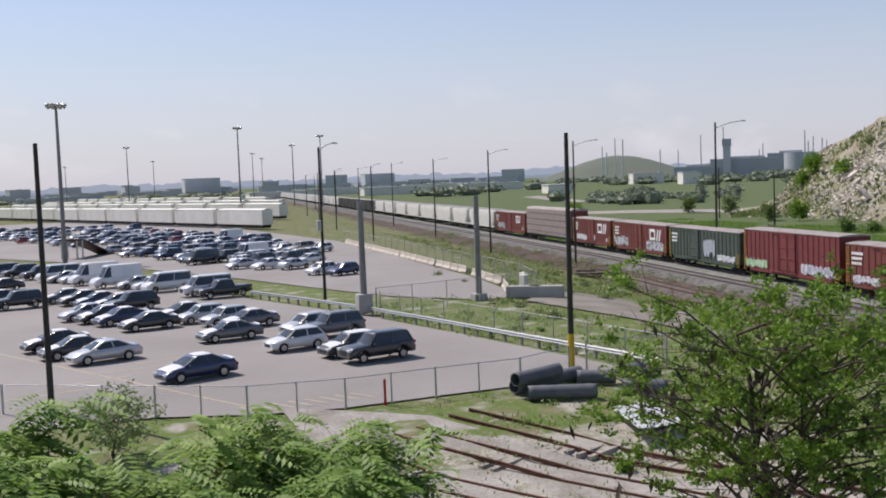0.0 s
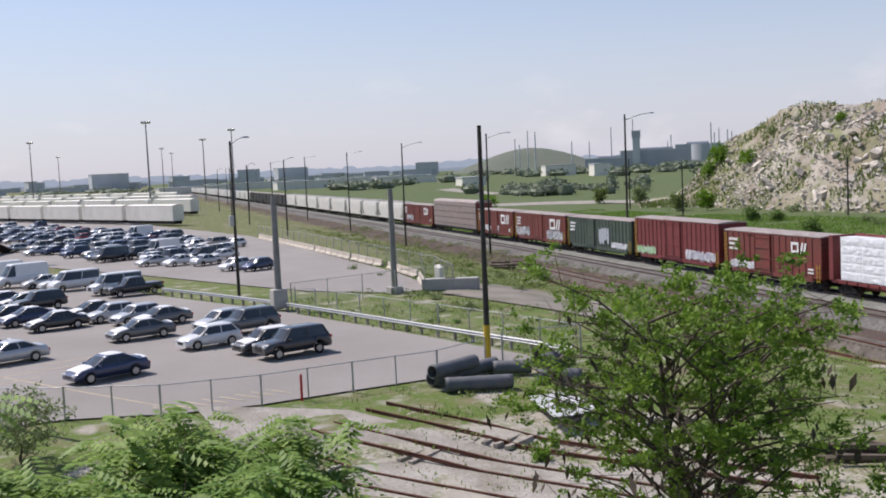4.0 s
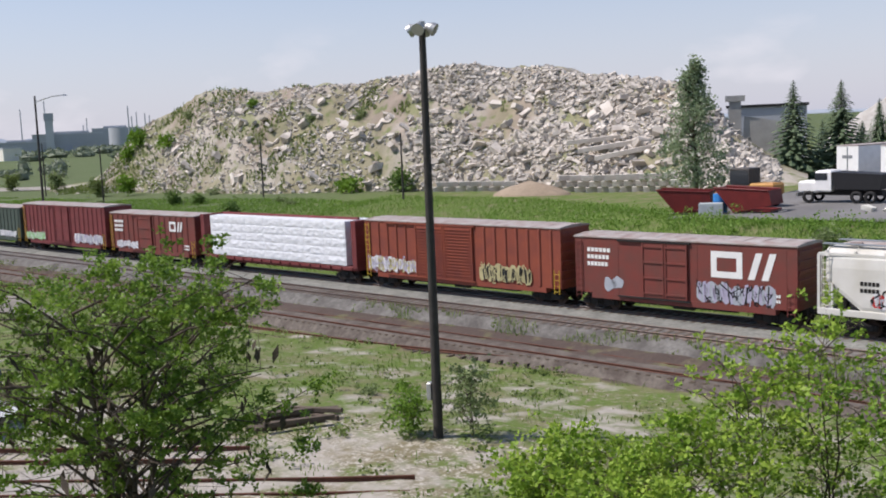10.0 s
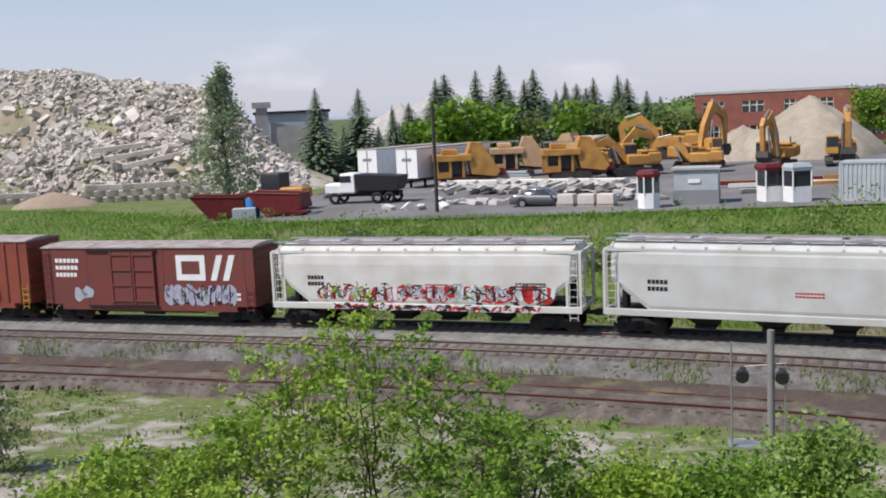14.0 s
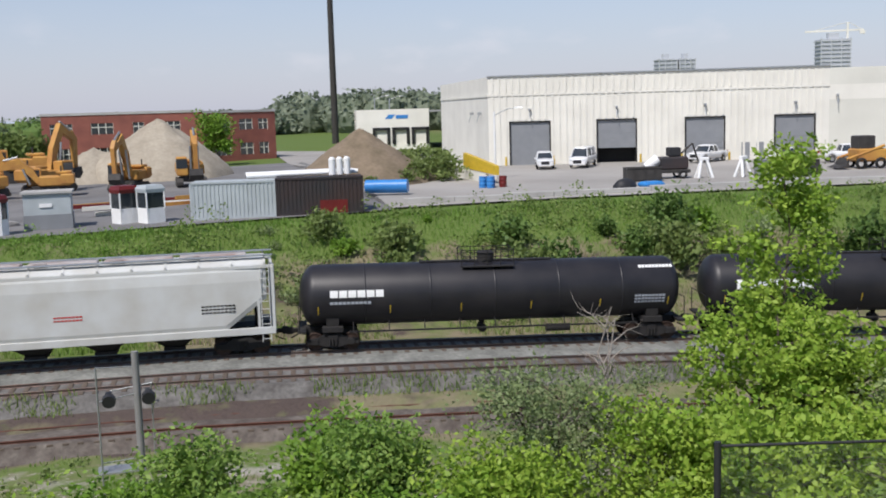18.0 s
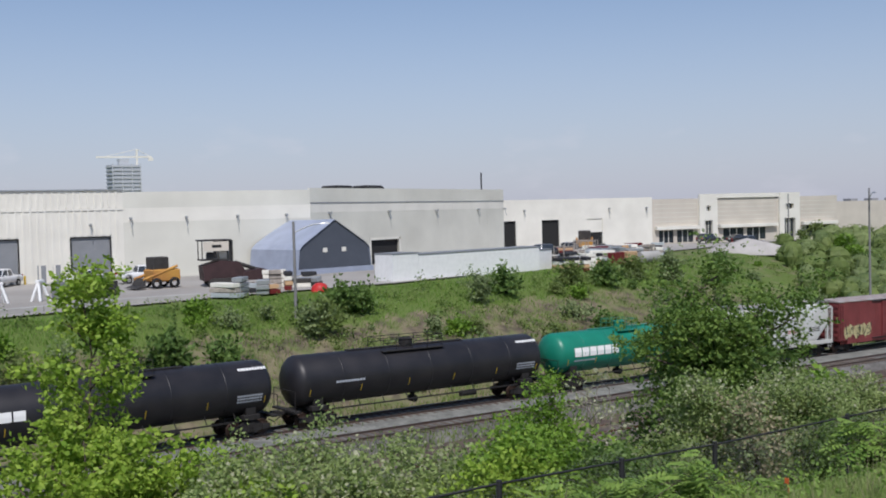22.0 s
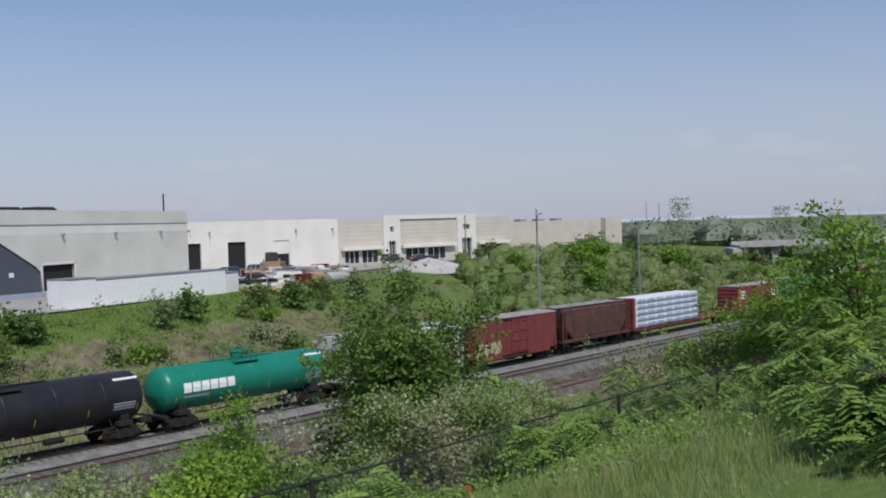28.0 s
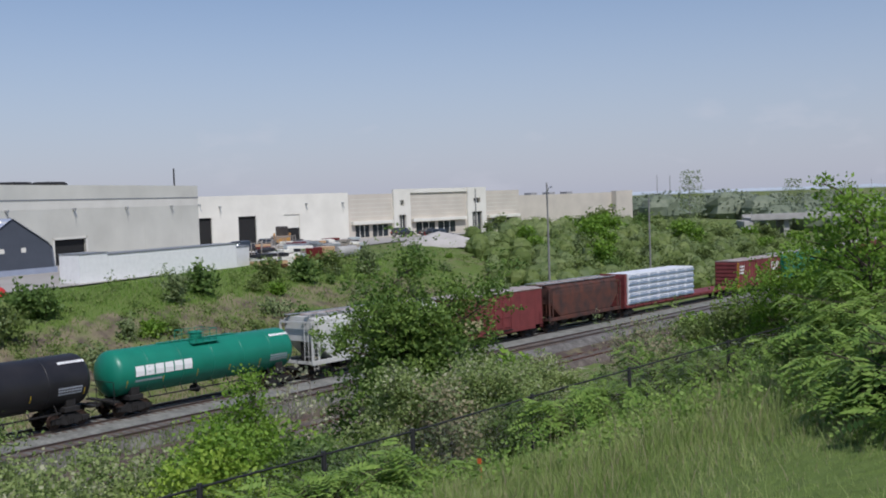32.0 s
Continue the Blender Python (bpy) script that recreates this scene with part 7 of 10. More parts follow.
BANK = [(27, 9, 4, .8), (29, 11, 0, 1.1), (22, 10, 3, 1), (12, 12, 3, .9), (4, 12, 1, .9), (-4, 11, 3, 1), (-12, 12, 1, .8), (-20, 12, 3, .9), (34, 13, 0, .9), (38, 16, 1, 1), (44, 12, 4, .75), (47, 13, 0, 1.1), (53, 18, 3, 1), (58, 16, 2, .9), (62, 19, 0, 1.1), (64, 12, 3, 1.2), (70, 15, 1, 1), (76, 20, 2, 1), (80, 22, 0, 1.2), (84, 17, 3, 1.2), (88, 21, 1, 1), (94, 24, 0, 1.2), (98, 20, 3, 1), (104, 25, 2, 1.2), (110, 24, 1, 1), (41, 8, 3, 1.2), (18, 8, 1, .8), (8, 7, 3, .7)]
for x, n, k, s in BANK:
    d = track_y(x + 0.5) - track_y(x - 0.5)
    c = 1 / math.hypot(1, d)
    plant(k, x - d * c * n, track_y(x) + c * n, s)
for x, n, k, s in ((24, 14, 6, 1.0), (31, 15, 0, .9), (36, 9, 2, .8), (40, 13, 6, 1.1), (42, 17, 0, 1.0), (50, 11, 6, .9), (55, 13, 0, 1.0), (60, 22, 1, 1.1), (66, 18, 6, 1.0), (72, 21, 0, .9), (74, 12, 2, .9), (82, 13, 6, 1.0), (90, 15, 0, 1.0), (96, 14, 2, 1.1), (100, 27, 6, 1.1), (106, 16, 0, 1.0), (112, 30, 6, 1.2)):
    plant(k, x, track_y(x) + n, s)
for i in range(64):       # small scattered shrubs on the bank
    x = rb.uniform(14, 118)
    y = track_y(x) + rb.uniform(8, lin(x, BX, BN) * 0.95)
    plant(rb.choice((1, 3, 3, 6, 0, 2)), x, y, rb.uniform(0.3, 0.85))
for i in range(150):       # thicket on the bank to the right
    x = rb.uniform(118, 262)
    n = rb.uniform(9, 46) if x < 190 else rb.uniform(7, 70)
    y = track_y(x) + n * 1.05
    az = math.degrees(math.atan2(x, y))
    if beyond(x, y) > 7 and az > 80.5:
        plant(rb.choice((0, 2, 2, 4, 4, 5, 6, 6)), x, y, rb.uniform(0.95, 1.45) * (1 if az > 85 else 0.65))
    elif beyond(x, y) > 7 and i % 4 == 0:
        plant(rb.choice((1, 3, 3, 6)), x, y, rb.uniform(0.4, 0.8))
for i in range(26):       # behind the camera's side on the far right
    x = rb.uniform(60, 250)
    plant(rb.choice((0, 2, 4, 5)), x, track_y(x) - rb.uniform(13, 32), rb.uniform(0.7, 1.2))
for i in range(26):       # green fields left of the rubble
    az, r = rb.uniform(-66, -40), rb.uniform(115, 185)
    x, y = ring_pos(az, r)
    if 8 < beyond(x, y) < 56 and r < lin(az, AZ_, R_TOE) - 3:
        plant(rb.choice((1, 3, 0, 2)), x, y, rb.uniform(0.5, 1.0))
for az, r, k, s in ((-57.6, 260, 4, 1.1), (-55.5, 240, 2, 1.6), (-40.5, 160, 1, 2.0), (-37.5, 155, 0, 1.3), (-53.5, 210, 4, 1.1), (-52.0, 205, 5, 1.0), (-63.8, 230, 5, 1.2), (-65.8, 215, 5, 1.3)):
    x, y = ring_pos(az, r)
    plant(k, x, y, s)
for az, v, k, s in ((-51.3, .82, 1, 2.3), (-51.9, .7, 1, 1.8), (-49.8, .55, 1, 2.0), (-45.2, .85, 1, 1.0), (-42.2, .62, 3, 1.0), (-48.6, .8, 3, 1.0), (-39.5, .6, 3, 0.9)):
    x, y, z = rubble_point(az, v)
    plant(k, x, y, s).matrix_basis.translation.z = z - 0.2
for i in range(34):       # weeds near the fence, the guard rail and the siding
    x = rb.uniform(-125, 8)
    n = rb.uniform(-40, -11.5)
    y = track_y(x) + n
    if x < -48 and not (30 < y < 62 and x < -50):
        continue
    plant(rb.choice((1, 3, 3)), x, y, rb.uniform(0.25, 0.55))

# ---- spruces and the poplar by the yard ----
def spruce(hh, seed):
    r = random.Random(seed)
    sh = Shape()
    root = thing("spruce", "dark green spruce behind the machine yard", "spruce tree", group="spruces")
    part("trunk", Shape().tube((0, 0, 0), (0, 0, hh), 0.2, 0.03, seg=6), M_BARK, root)
    pts_v, pts_f = [], []
    z = hh * 0.06
    while z < hh * 0.985:
        reach = (hh - z) * 0.33 + 0.15
        n = max(5, int(9 * reach / 2) + 4)
        for k in range(n):
            a = 2 * math.pi * (k + r.random()) / n
            rr_ = reach * r.uniform(0.7, 1.12)
            d, s = Vector((math.cos(a), math.sin(a), 0)), Vector((-math.sin(a), math.cos(a), 0))
            segs = 4
            for i in range(segs):
                t0, t1 = i / segs, (i + 1.25) / segs
                w = 0.24 * rr_ * (1.1 - t0) + 0.06
                p0, p1 = d * rr_ * t0 + Vector((0, 0, z - 0.22 * rr_ * t0 ** 1.4)), d * rr_ * t1 + Vector((0, 0, z - 0.3 * rr_ * t1 ** 1.4 + r.uniform(-0.05, 0.05)))
                for sg in (-1, 1):
                    q = len(pts_v)
                    tipp = (p0 + p1) / 2 + s * sg * w + Vector((0, 0, -w * 0.55 + r.uniform(-0.05, 0.08)))
                    pts_v += [tuple(p0), tuple(p1), tuple(tipp)]
                    pts_f.append((q, q + 1, q + 2))
        z += max(0.16, 0.045 * hh * (1 - z / hh) + 0.1)
    sh.v, sh.f, sh.sm = pts_v, pts_f, [False] * len(pts_f)
    part("crown", sh, L_SPRUCE, root)
    return root


sp = [spruce(12.0, 1), spruce(11.0, 2), spruce(13.0, 3)]
SPR = [(-16.7, 133, 1.0), (-14.4, 136, 1.06), (-12.6, 150, .72), (-11.7, 158, .8), (-10.2, 168, 1.14), (-9.2, 200, 1.1), (-8.0, 165, 1.16), (-7.3, 182, .8), (-6.2, 162, 1.14), (-5.4, 178, 1.04), (-4.3, 176, .8), (-3.7, 164, 1.1), (-2.6, 184, .95), (-1.7, 170, 1.02), (-0.8, 186, .8), (0.1, 172, .96), (1.1, 186, .82), (-13.4, 165, .7), (-15.3, 160, .6), (-9.7, 184, 1.25), (-8.6, 178, 1.0), (-6.7, 190, 1.3), (-4.9, 190, 1.25), (-3.2, 196, 1.3), (-2.1, 160, .85), (-0.4, 196, 1.1), (1.8, 178, .9)]
for i, (az, r, s) in enumerate(SPR):
    x, y = ring_pos(az, r)
    m = pose(x, y, ground_z(x, y) - 0.2, 0, 0, 70 * i) @ Matrix.Diagonal((s * (1.2 + 0.25 * math.sin(9 * i)), s * (1.2 + 0.25 * math.sin(9 * i)), s, 1))
    if i < 3:
        sp[i].matrix_basis = m
    else:
        copy_thing(sp[i % 3], m)
for az, r, k, s in ((-10.9, 152, 5, 1.7), (-9.4, 150, 5, 2.3), (-7.0, 150, 5, 2.0), (-5.0, 152, 4, 1.6), (-3.0, 150, 5, 1.8), (-1.2, 152, 4, 1.7), (0.4, 150, 5, 1.5), (1.9, 155, 4, 1.6), (3.2, 160, 4, 1.5)):
    x, y = ring_pos(az, r)
    plant(k, x, y, s)
r = random.Random(77)
x, y = ring_pos(-21.6, 104)
pop = thing("poplar", "tall narrow grey-green poplar beside the rubble", "poplar tree", m=pose(x, y, ground_z(x, y) - 0.2))
sk, tips = grow(r, (0, 0, 0), 12.6, 1.9, limbs=46, trunk=0.2, start=0.06, twigs=6, top=1.0)
part("trunk", sk, M_BARK, pop)
def taper(z):
    return 0.3 + 1.9 * max(0.0, 1 - z / 12.6) ** 0.7


part("crown", leaves([Vector((t.x * taper(t.z), t.y * taper(t.z), t.z)) + Vector((r.gauss(0, .3), r.gauss(0, .3), r.gauss(0, .4))) for t in [r.choice(tips) for _ in range(9000)]], 0.17, r), L_POPLAR, pop)


# ---- woods: joined crowns far off ----
def woods(name, label, spots, seed, lm=None, size=0.5, category="woods", hearts=True):
    r = random.Random(seed)
    pts = []
    for x, y, hh, w, n in spots:
        z0 = ground_z(x, y)
        for _ in range(n):
            a, t = r.uniform(0, 2 * math.pi), r.random()
            rad = w * math.sqrt(r.random()) * (0.5 + 0.5 * math.sin(math.pi * (0.1 + 0.8 * t)))
            pts.append(Vector((x + rad * math.cos(a), y + rad * math.sin(a), z0 + hh * t)))
    core = Shape()
    for x, y, hh, w, n in spots if hearts else ():
        z0, q = ground_z(x, y), r.uniform(0, 9)
        core.rings([[(x + w * 0.78 * k * (1 + 0.3 * noise.noise((q + math.cos(a), math.sin(a), t * 3))) * math.cos(a), y + w * 0.78 * k * (1 + 0.3 * noise.noise((q + math.cos(a), math.sin(a), t * 3))) * math.sin(a), z0 + hh * t) for a in [2 * math.pi * j / 7 for j in range(7)]] for t, k in ((-0.05, 0.7), (0.2, 0.95), (0.5, 1.0), (0.75, 0.75), (0.92, 0.3))], smooth=False)
    sh = leaves(pts, max(size, 0.002 * math.hypot(spots[0][0], spots[0][1]) if size > 0.4 else 0), r, long=1.2)
    sh.add(core.v, core.f)
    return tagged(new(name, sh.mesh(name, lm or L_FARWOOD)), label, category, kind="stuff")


rw = random.Random(19)
spots = []
for i in range(70):
    az, r = rw.uniform(-12, 4), rw.uniform(190, 240)
    x, y = ring_pos(az, r)
    spots.append((x, y, rw.uniform(5, 8.5), 4.5, 170))
woods("woods", "green broadleaf trees behind the spruces", spots, 1, L_DARK)
spots = []
for i in range(150):
    az, r = rw.uniform(3, 27), rw.uniform(330, 480)
    x, y = ring_pos(az, r)
    spots.append((x, y, rw.uniform(4, 8) + (az > 16) * 6, 8, 300))
woods("woods", "wooded ridge behind the buildings", spots, 2, None, 1.3)
spots = []
for i in range(110):
    az, r = rw.uniform(87, 108), rw.uniform(300, 700)
    x, y = ring_pos(az, r)
    spots.append((x, y, rw.uniform(4, 9), 8, 180))
lone = []
for az, r, hh in ((91.4, 330, 15), (96.6, 380, 13), (93.2, 400, 10), (99.2, 360, 13), (98, 420, 9)):
    x, y = ring_pos(az, r)
    lone.append((x, y, hh, 4.2, 900))
woods("woods", "trees and hedges around the bridge", spots, 3)
woods("woods", "taller loose trees beside the bridge", lone, 23, L_THICK, 0.39, hearts=False)
spots = []
for i in range(44):
    az, r = rw.uniform(-75, -49), rw.uniform(600, 1300)
    x, y = ring_pos(az, r)
    if abs(az + 61.3) > 5 or r > 720:
        spots.append((x, y, rw.uniform(3, 7), 10, 110))
for i in range(46):
    az, r = rw.uniform(-100, -72), rw.uniform(900, 1700)
    x, y = ring_pos(az, r)
    spots.append((x, y, rw.uniform(2.5, 5), 14, 70))
woods("woods", "tree belts on the plain in haze-paled green", spots, 4)
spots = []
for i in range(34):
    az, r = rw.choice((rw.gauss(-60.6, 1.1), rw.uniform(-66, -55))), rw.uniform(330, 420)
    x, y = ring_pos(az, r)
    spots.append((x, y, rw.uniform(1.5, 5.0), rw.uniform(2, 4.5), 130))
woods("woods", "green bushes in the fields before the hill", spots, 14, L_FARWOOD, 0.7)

# low weeds and bushes in masses: on the far bank, and the thicket below the offices
spots, low_, tall_, green_ = [], [], [], []
for i in range(1700):
    x = rw.uniform(-60, 150)
    n = rw.uniform(7, lin(x, BX, BN) + 1)
    y = track_y(x) + n
    if noise.noise((x * 0.09, n * 0.16, 2)) > -0.05 and math.degrees(math.atan2(x, y)) < 81:
        (green_ if x < 10 else low_).append((x, y, rw.choice((0.4, 0.6, 0.8, 1.1, 1.7)) * rw.uniform(0.8, 1.2), rw.uniform(0.4, 1.1), 40))
woods("bank_weeds", "low lush weeds on the verge below the yard", [(x, y, hh * 0.6, w, n) for x, y, hh, w, n in green_], 16, L_LUSH, 0.13, "weeds", hearts=False)
woods("bank_weeds", "tufts of rough green weeds on the far bank", low_, 6, L_BANK, 0.15, "weeds", hearts=False)
for i in range(900):
    x = rw.uniform(122, 262)
    y = track_y(x) + rw.uniform(8, 64)
    az = math.degrees(math.atan2(x, y))
    if az > 79.4 and beyond(x, y) > 8 and rw.random() < (az - 78.6) / 5:
        (tall_ if i % 2 else spots).append((x, y, rw.uniform(1.2, 3.4), rw.uniform(1.2, 2.4), 100))
woods("thicket", "dense olive-green bushes beside the line", spots, 7, L_THICK, 0.24, "thicket")
woods("thicket", "dense fresh-green bushes beside the line", tall_, 8, L_OLIVE, 0.24, "thicket")
flat_, slope_ = [], []
for i in range(1500):       # rough weeds round the lots, the guard rail and the old tracks
    x = rw.uniform(-135, 8)
    y = track_y(x) + rw.uniform(-42, -5.6)
    if x < -40 and rw.random() < 0.3:
        continue
    if not paved(x, y) and noise.noise((x * 0.13, y * 0.2, 6)) > -0.1 and not -10.4 < beyond(x, y) < -6.4 and x > -400 and y > 8:
        flat_.append((x, y, rw.uniform(0.12, 0.5), rw.uniform(0.25, 0.9), 26))
for i in range(800):       # thin weeds along the near side of the line, far to the left
    x = rw.uniform(-230, -62)
    y = track_y(x) + rw.uniform(-19, -4.6)
    if not paved(x, y) and noise.noise((x * 0.07, y * 0.2, 8)) > -0.15:
        flat_.append((x, y, rw.uniform(0.15, 0.5), rw.uniform(0.5, 1.5), 30))
woods("flat_weeds", "patches of low rough weeds on the flat ground", flat_, 9, L_OLIVE, 0.13, "weeds", hearts=False)
for i in range(900):       # broad-leaved weeds in the long grass
    az, r = rw.uniform(58, 106), 11 + 24 * rw.random()
    x, y = ring_pos(az, r)
    if beyond(x, y) < -25:
        slope_.append((x, y, rw.uniform(0.15, 0.55), rw.uniform(0.08, 0.3), 34))
woods("slope_weeds", "broad-leaved weeds among the long grass", slope_, 10, L_SUMAC, 0.04, "weeds", hearts=False)
x, y = ring_pos(12.3, 150)
tree("ash_tree", "small green tree before the brick building", x, y, 7.6, 2.4, L_LOCUST, 2600, 0.28, 91, limbs=12, trunk=0.12, start=0.2, clump=0.6, z=ground_z(x, y))
for x, y, s in ((38.5, 90.5, 0.9), (36.8, 88.9, 0.7), (40.6, 89.5, 1.0), (33.0, 88.6, 0.5), (41.5, 93.0, 1.1), (43.0, 96.5, 1.2), (40.2, 97.5, 1.3), (38.8, 94.0, 1.1), (45.5, 101.0, 1.1), (47.8, 110.0, 1.2)):
    plant(6, x, y, s)

# ---- grass ----
def blades(name, label, spots, lm, seed):
    r = random.Random(seed)
    v, f = [], []
    for x, y, z, hh, w in spots:
        a = r.uniform(0, math.pi)
        dx, dy = math.cos(a) * w, math.sin(a) * w
        bx, by = r.gauss(0, 0.28) * hh, r.gauss(0, 0.28) * hh
        k = len(v)
        v += [(x - dx, y - dy, z), (x + dx, y + dy, z), (x + bx * 0.45 + dx * 0.7, y + by * 0.45 + dy * 0.7, z + hh * 0.6), (x + bx * 0.45 - dx * 0.7, y + by * 0.45 - dy * 0.7, z + hh * 0.6), (x + bx, y + by, z + hh)]
        f += [(k, k + 1, k + 2), (k, k + 2, k + 3), (k + 3, k + 2, k + 4)]
    sh = Shape()
    sh.v, sh.f, sh.sm = v, f, [False] * len(f)
    return tagged(new(name, sh.mesh(name, lm)), label, "grass", kind="stuff")


rg = random.Random(23)
near, straw, mid, bank, dry, lush = [], [], [], [], [], []
for i in range(400000):
    if i % 9:
        az, r = rg.uniform(50, 112), 2.6 + 40 * rg.random() ** 1.7
        if rg.random() > min(1, (az - 48) / 10) * min(1, (114 - az) / 8):
            continue
    else:
        az, r = rg.uniform(0, 360), 1.2 + 16 * rg.random()
    x, y = ring_pos(az, r)
    n = beyond(x, y)
    if n < -25:
        z = ground_z(x, y) - 0.05
        c = 0.5 + 0.5 * noise.noise((x * 0.5, y * 0.5, 1))
        (near if rg.random() > 0.15 else straw).append((x, y, z, rg.uniform(0.08, 0.29) * (0.4 + 1.0 * c) * (1.9 if rg.random() < 0.02 else 1) * min(1, 0.35 + r * 0.065), 0.0012 + 0.00028 * r))
for _ in range(130000):
    x, y = rg.uniform(-125, 60), rg.uniform(12, 72)
    n = beyond(x, y)
    g, s, p = cover(x, y)
    if -44 < n < -2.6 and (x > -50 or (n > -36 and not paved(x, y))) and g + noise.noise((x * 0.3, y * 0.55, 0)) * 0.7 + 0.25 * noise.noise((x * 1.7, y * 1.7, 4)) > (0.5 + p * 0.35 if n < -7 else 0.62) and not (-10.2 < n < -7):
        mid.append((x, y, ground_z(x, y) - 0.04, rg.uniform(0.08, 0.3), 0.03))
for _ in range(120000):
    x = rg.uniform(-90, 130)
    n = rg.uniform(5, lin(x, BX, BN) + 2)
    y = track_y(x) + n
    v = n / lin(x, BX, BN)
    q = 0.16 + 0.5 * noise.noise((x * 0.12, y * 0.2, 5)) + (0.22 if x > 8 and 0.2 < v < 0.7 else -0.1)
    if x > 8 and 0.25 < v < 0.72 and noise.noise((x * 0.2, n * 0.35, 15)) > 0.12:
        continue
    (lush if v > 0.74 + 0.12 * noise.noise((x * 0.3, n * 0.3, 7)) or (x < 8 and rg.random() < 0.55) else bank if rg.random() > q else dry).append((x, y, ground_z(x, y) - 0.05, rg.uniform(0.15, 0.45), 0.028))
for _ in range(60000):     # thinner grass in the field farther left
    x = rg.uniform(-200, -85)
    n = rg.uniform(5, 44)
    y = track_y(x) + n
    if noise.noise((x * 0.06, n * 0.12, 21)) > -0.25:
        lush.append((x, y, ground_z(x, y) - 0.05, rg.uniform(0.2, 0.5), 0.05))
for _ in range(9000):      # green strip between the second track and the siding
    x = rg.uniform(-45, 75)
    n = rg.uniform(-7.0, -5.6)
    if x > 13 or noise.noise((x * 0.3, n, 8)) > -0.02:
        mid.append((x, track_y(x) + n / math.cos(math.atan(track_y(x + 0.5) - track_y(x - 0.5))), track_z(x) - 0.27 + (n + 5.7) * 0.72, rg.uniform(0.15, 0.45), 0.025))
blades("grass_slope", "long green grass on the camera's slope", near, L_GRASS, 1)
for _ in range(500):       # taller seed stalks over the slope
    az, r = rg.uniform(60, 106), rg.uniform(10, 28)
    x, y = ring_pos(az, r)
    if beyond(x, y) < -25:
        straw.append((x, y, ground_z(x, y) - 0.05, rg.uniform(0.35, 0.7), 0.0012 + 0.0002 * r))
blades("grass_stalks", "dry straw stalks among the grass", straw, L_STRAW, 2)
blades("grass_flat", "short patchy weeds on the flat ground", mid, L_BANK, 3)
blades("grass_bank", "rough grass on the far bank", bank, L_BANK, 4)
blades("grass_verge", "lush green grass along the top of the bank", lush, L_LUSH, 7)
blades("grass_dry", "brown dry grass in patches on the far bank", dry, L_STRAW, 5)
weeds = []
for _ in range(24000):
    az, v = rg.uniform(-55.5, -20), rg.random() * 1.02
    if noise.noise((az * 0.55, v * 5, 9)) + 0.35 * noise.noise((az * 2.2, v * 18, 3)) - max(-0.5, (az + 44) * 0.045) > 0.12:
        weeds.append((*rubble_point(az, v), rg.uniform(0.3, 0.9), 0.12))
blades("weeds_rubble", "rough weeds growing on the rubble heap", weeds, L_OLIVE, 6)

# ---- poles, masts, fences ----
def lamp_pole(name, label, x, y, z, hh, r0=0.16, r1=0.1, arm=None, material=None, head=None, lean=0.0, group="", collar=False, armz=0.0):
    root = thing(name, label, "pole", m=pose(x, y, z, 0, lean, 0), group=group)
    part("shaft", Shape().tube((0, 0, -0.5), (0, 0, hh), r0, r1, seg=10), material or M_POLE, root)
    if arm:
        ax, ay = arm
        sh = Shape()
        pts = [Vector((ax * t, ay * t, hh - 0.4 - armz + 0.7 * math.sin(math.pi / 2 * t))) for t in (0, 0.33, 0.66, 1)]
        for a, b in zip(pts, pts[1:]):
            sh.tube(a, b, 0.05, seg=6)
        part("arm", sh, M_GALV, root)
        e = pts[-1]
        d = Vector((ax, ay, 0)).normalized()
        part("lamp_head", Shape().rings([[tuple(e + d * k + Vector((-d.y, d.x, 0)) * w * c + Vector((0, 0, zz * s - 0.05))) for c, s in ((-1, 0), (-0.6, 1), (0.6, 1), (1, 0))] for k, w, zz in ((-0.1, 0.08, 0.08), (0.25, 0.17, 0.16), (0.65, 0.12, 0.1))], smooth=False), M_GALV, root, "cobra-head street lamp")
    return root


for x, y, z, hh, ln in ((-103.1, 69.0, -0.4, 17.0, 0.5), (-129.8, 64.2, -0.4, 16.2, 0.6), (-157.5, 62.7, -0.5, 16.1, 0.4), (-211.9, 71.8, -0.6, 16.2, 0), (-271.9, 80.2, -0.6, 16.6, 0), (-330, 86, -0.6, 16.4, 0), (-400, 95, -0.6, 16.4, 0), (-480, 104, -0.6, 16.4, 0)):
    lamp_pole("lamp_pole", "dark wooden pole with a curved street lamp arm", x, y, z, hh, arm=(1.6, 2.2), group="line lamps", lean=ln, armz=0.3)
for x, y, z, hh in ((-98.6, 21.9, 0.6, 14.2), (-190, 52, 0.2, 14), (-245, 58, 0.2, 14), (-300, 66, 0.2, 14), (-360, 75, 0.2, 14)):
    p = lamp_pole("lamp_pole", "dark wooden pole with a short lamp arm", x, y, z, hh, arm=(0.5, 1.1), group="lot lamps")
    if x > -110:
        part("switch_box", Shape().box(-0.1, 0.5, -0.5, -0.15, 6.2, 7.2, bev=0.04), M_GALV, p, "grey box on the pole")
for x, y, z, hh in ((-85.4, 22.3, 0.7, 9.0), (-89.5, 34.3, 0.4, 9.3)):
    p = lamp_pole("concrete_pole", "thick grey concrete pole", x, y, z, hh, r0=0.3, r1=0.24, material=M_POLEG)
    part("footing", Shape().box(-0.6, 0.6, -0.6, 0.6, -0.4, 1.2 if x > -88 else 0.3, bev=0.05), M_CONC, p)
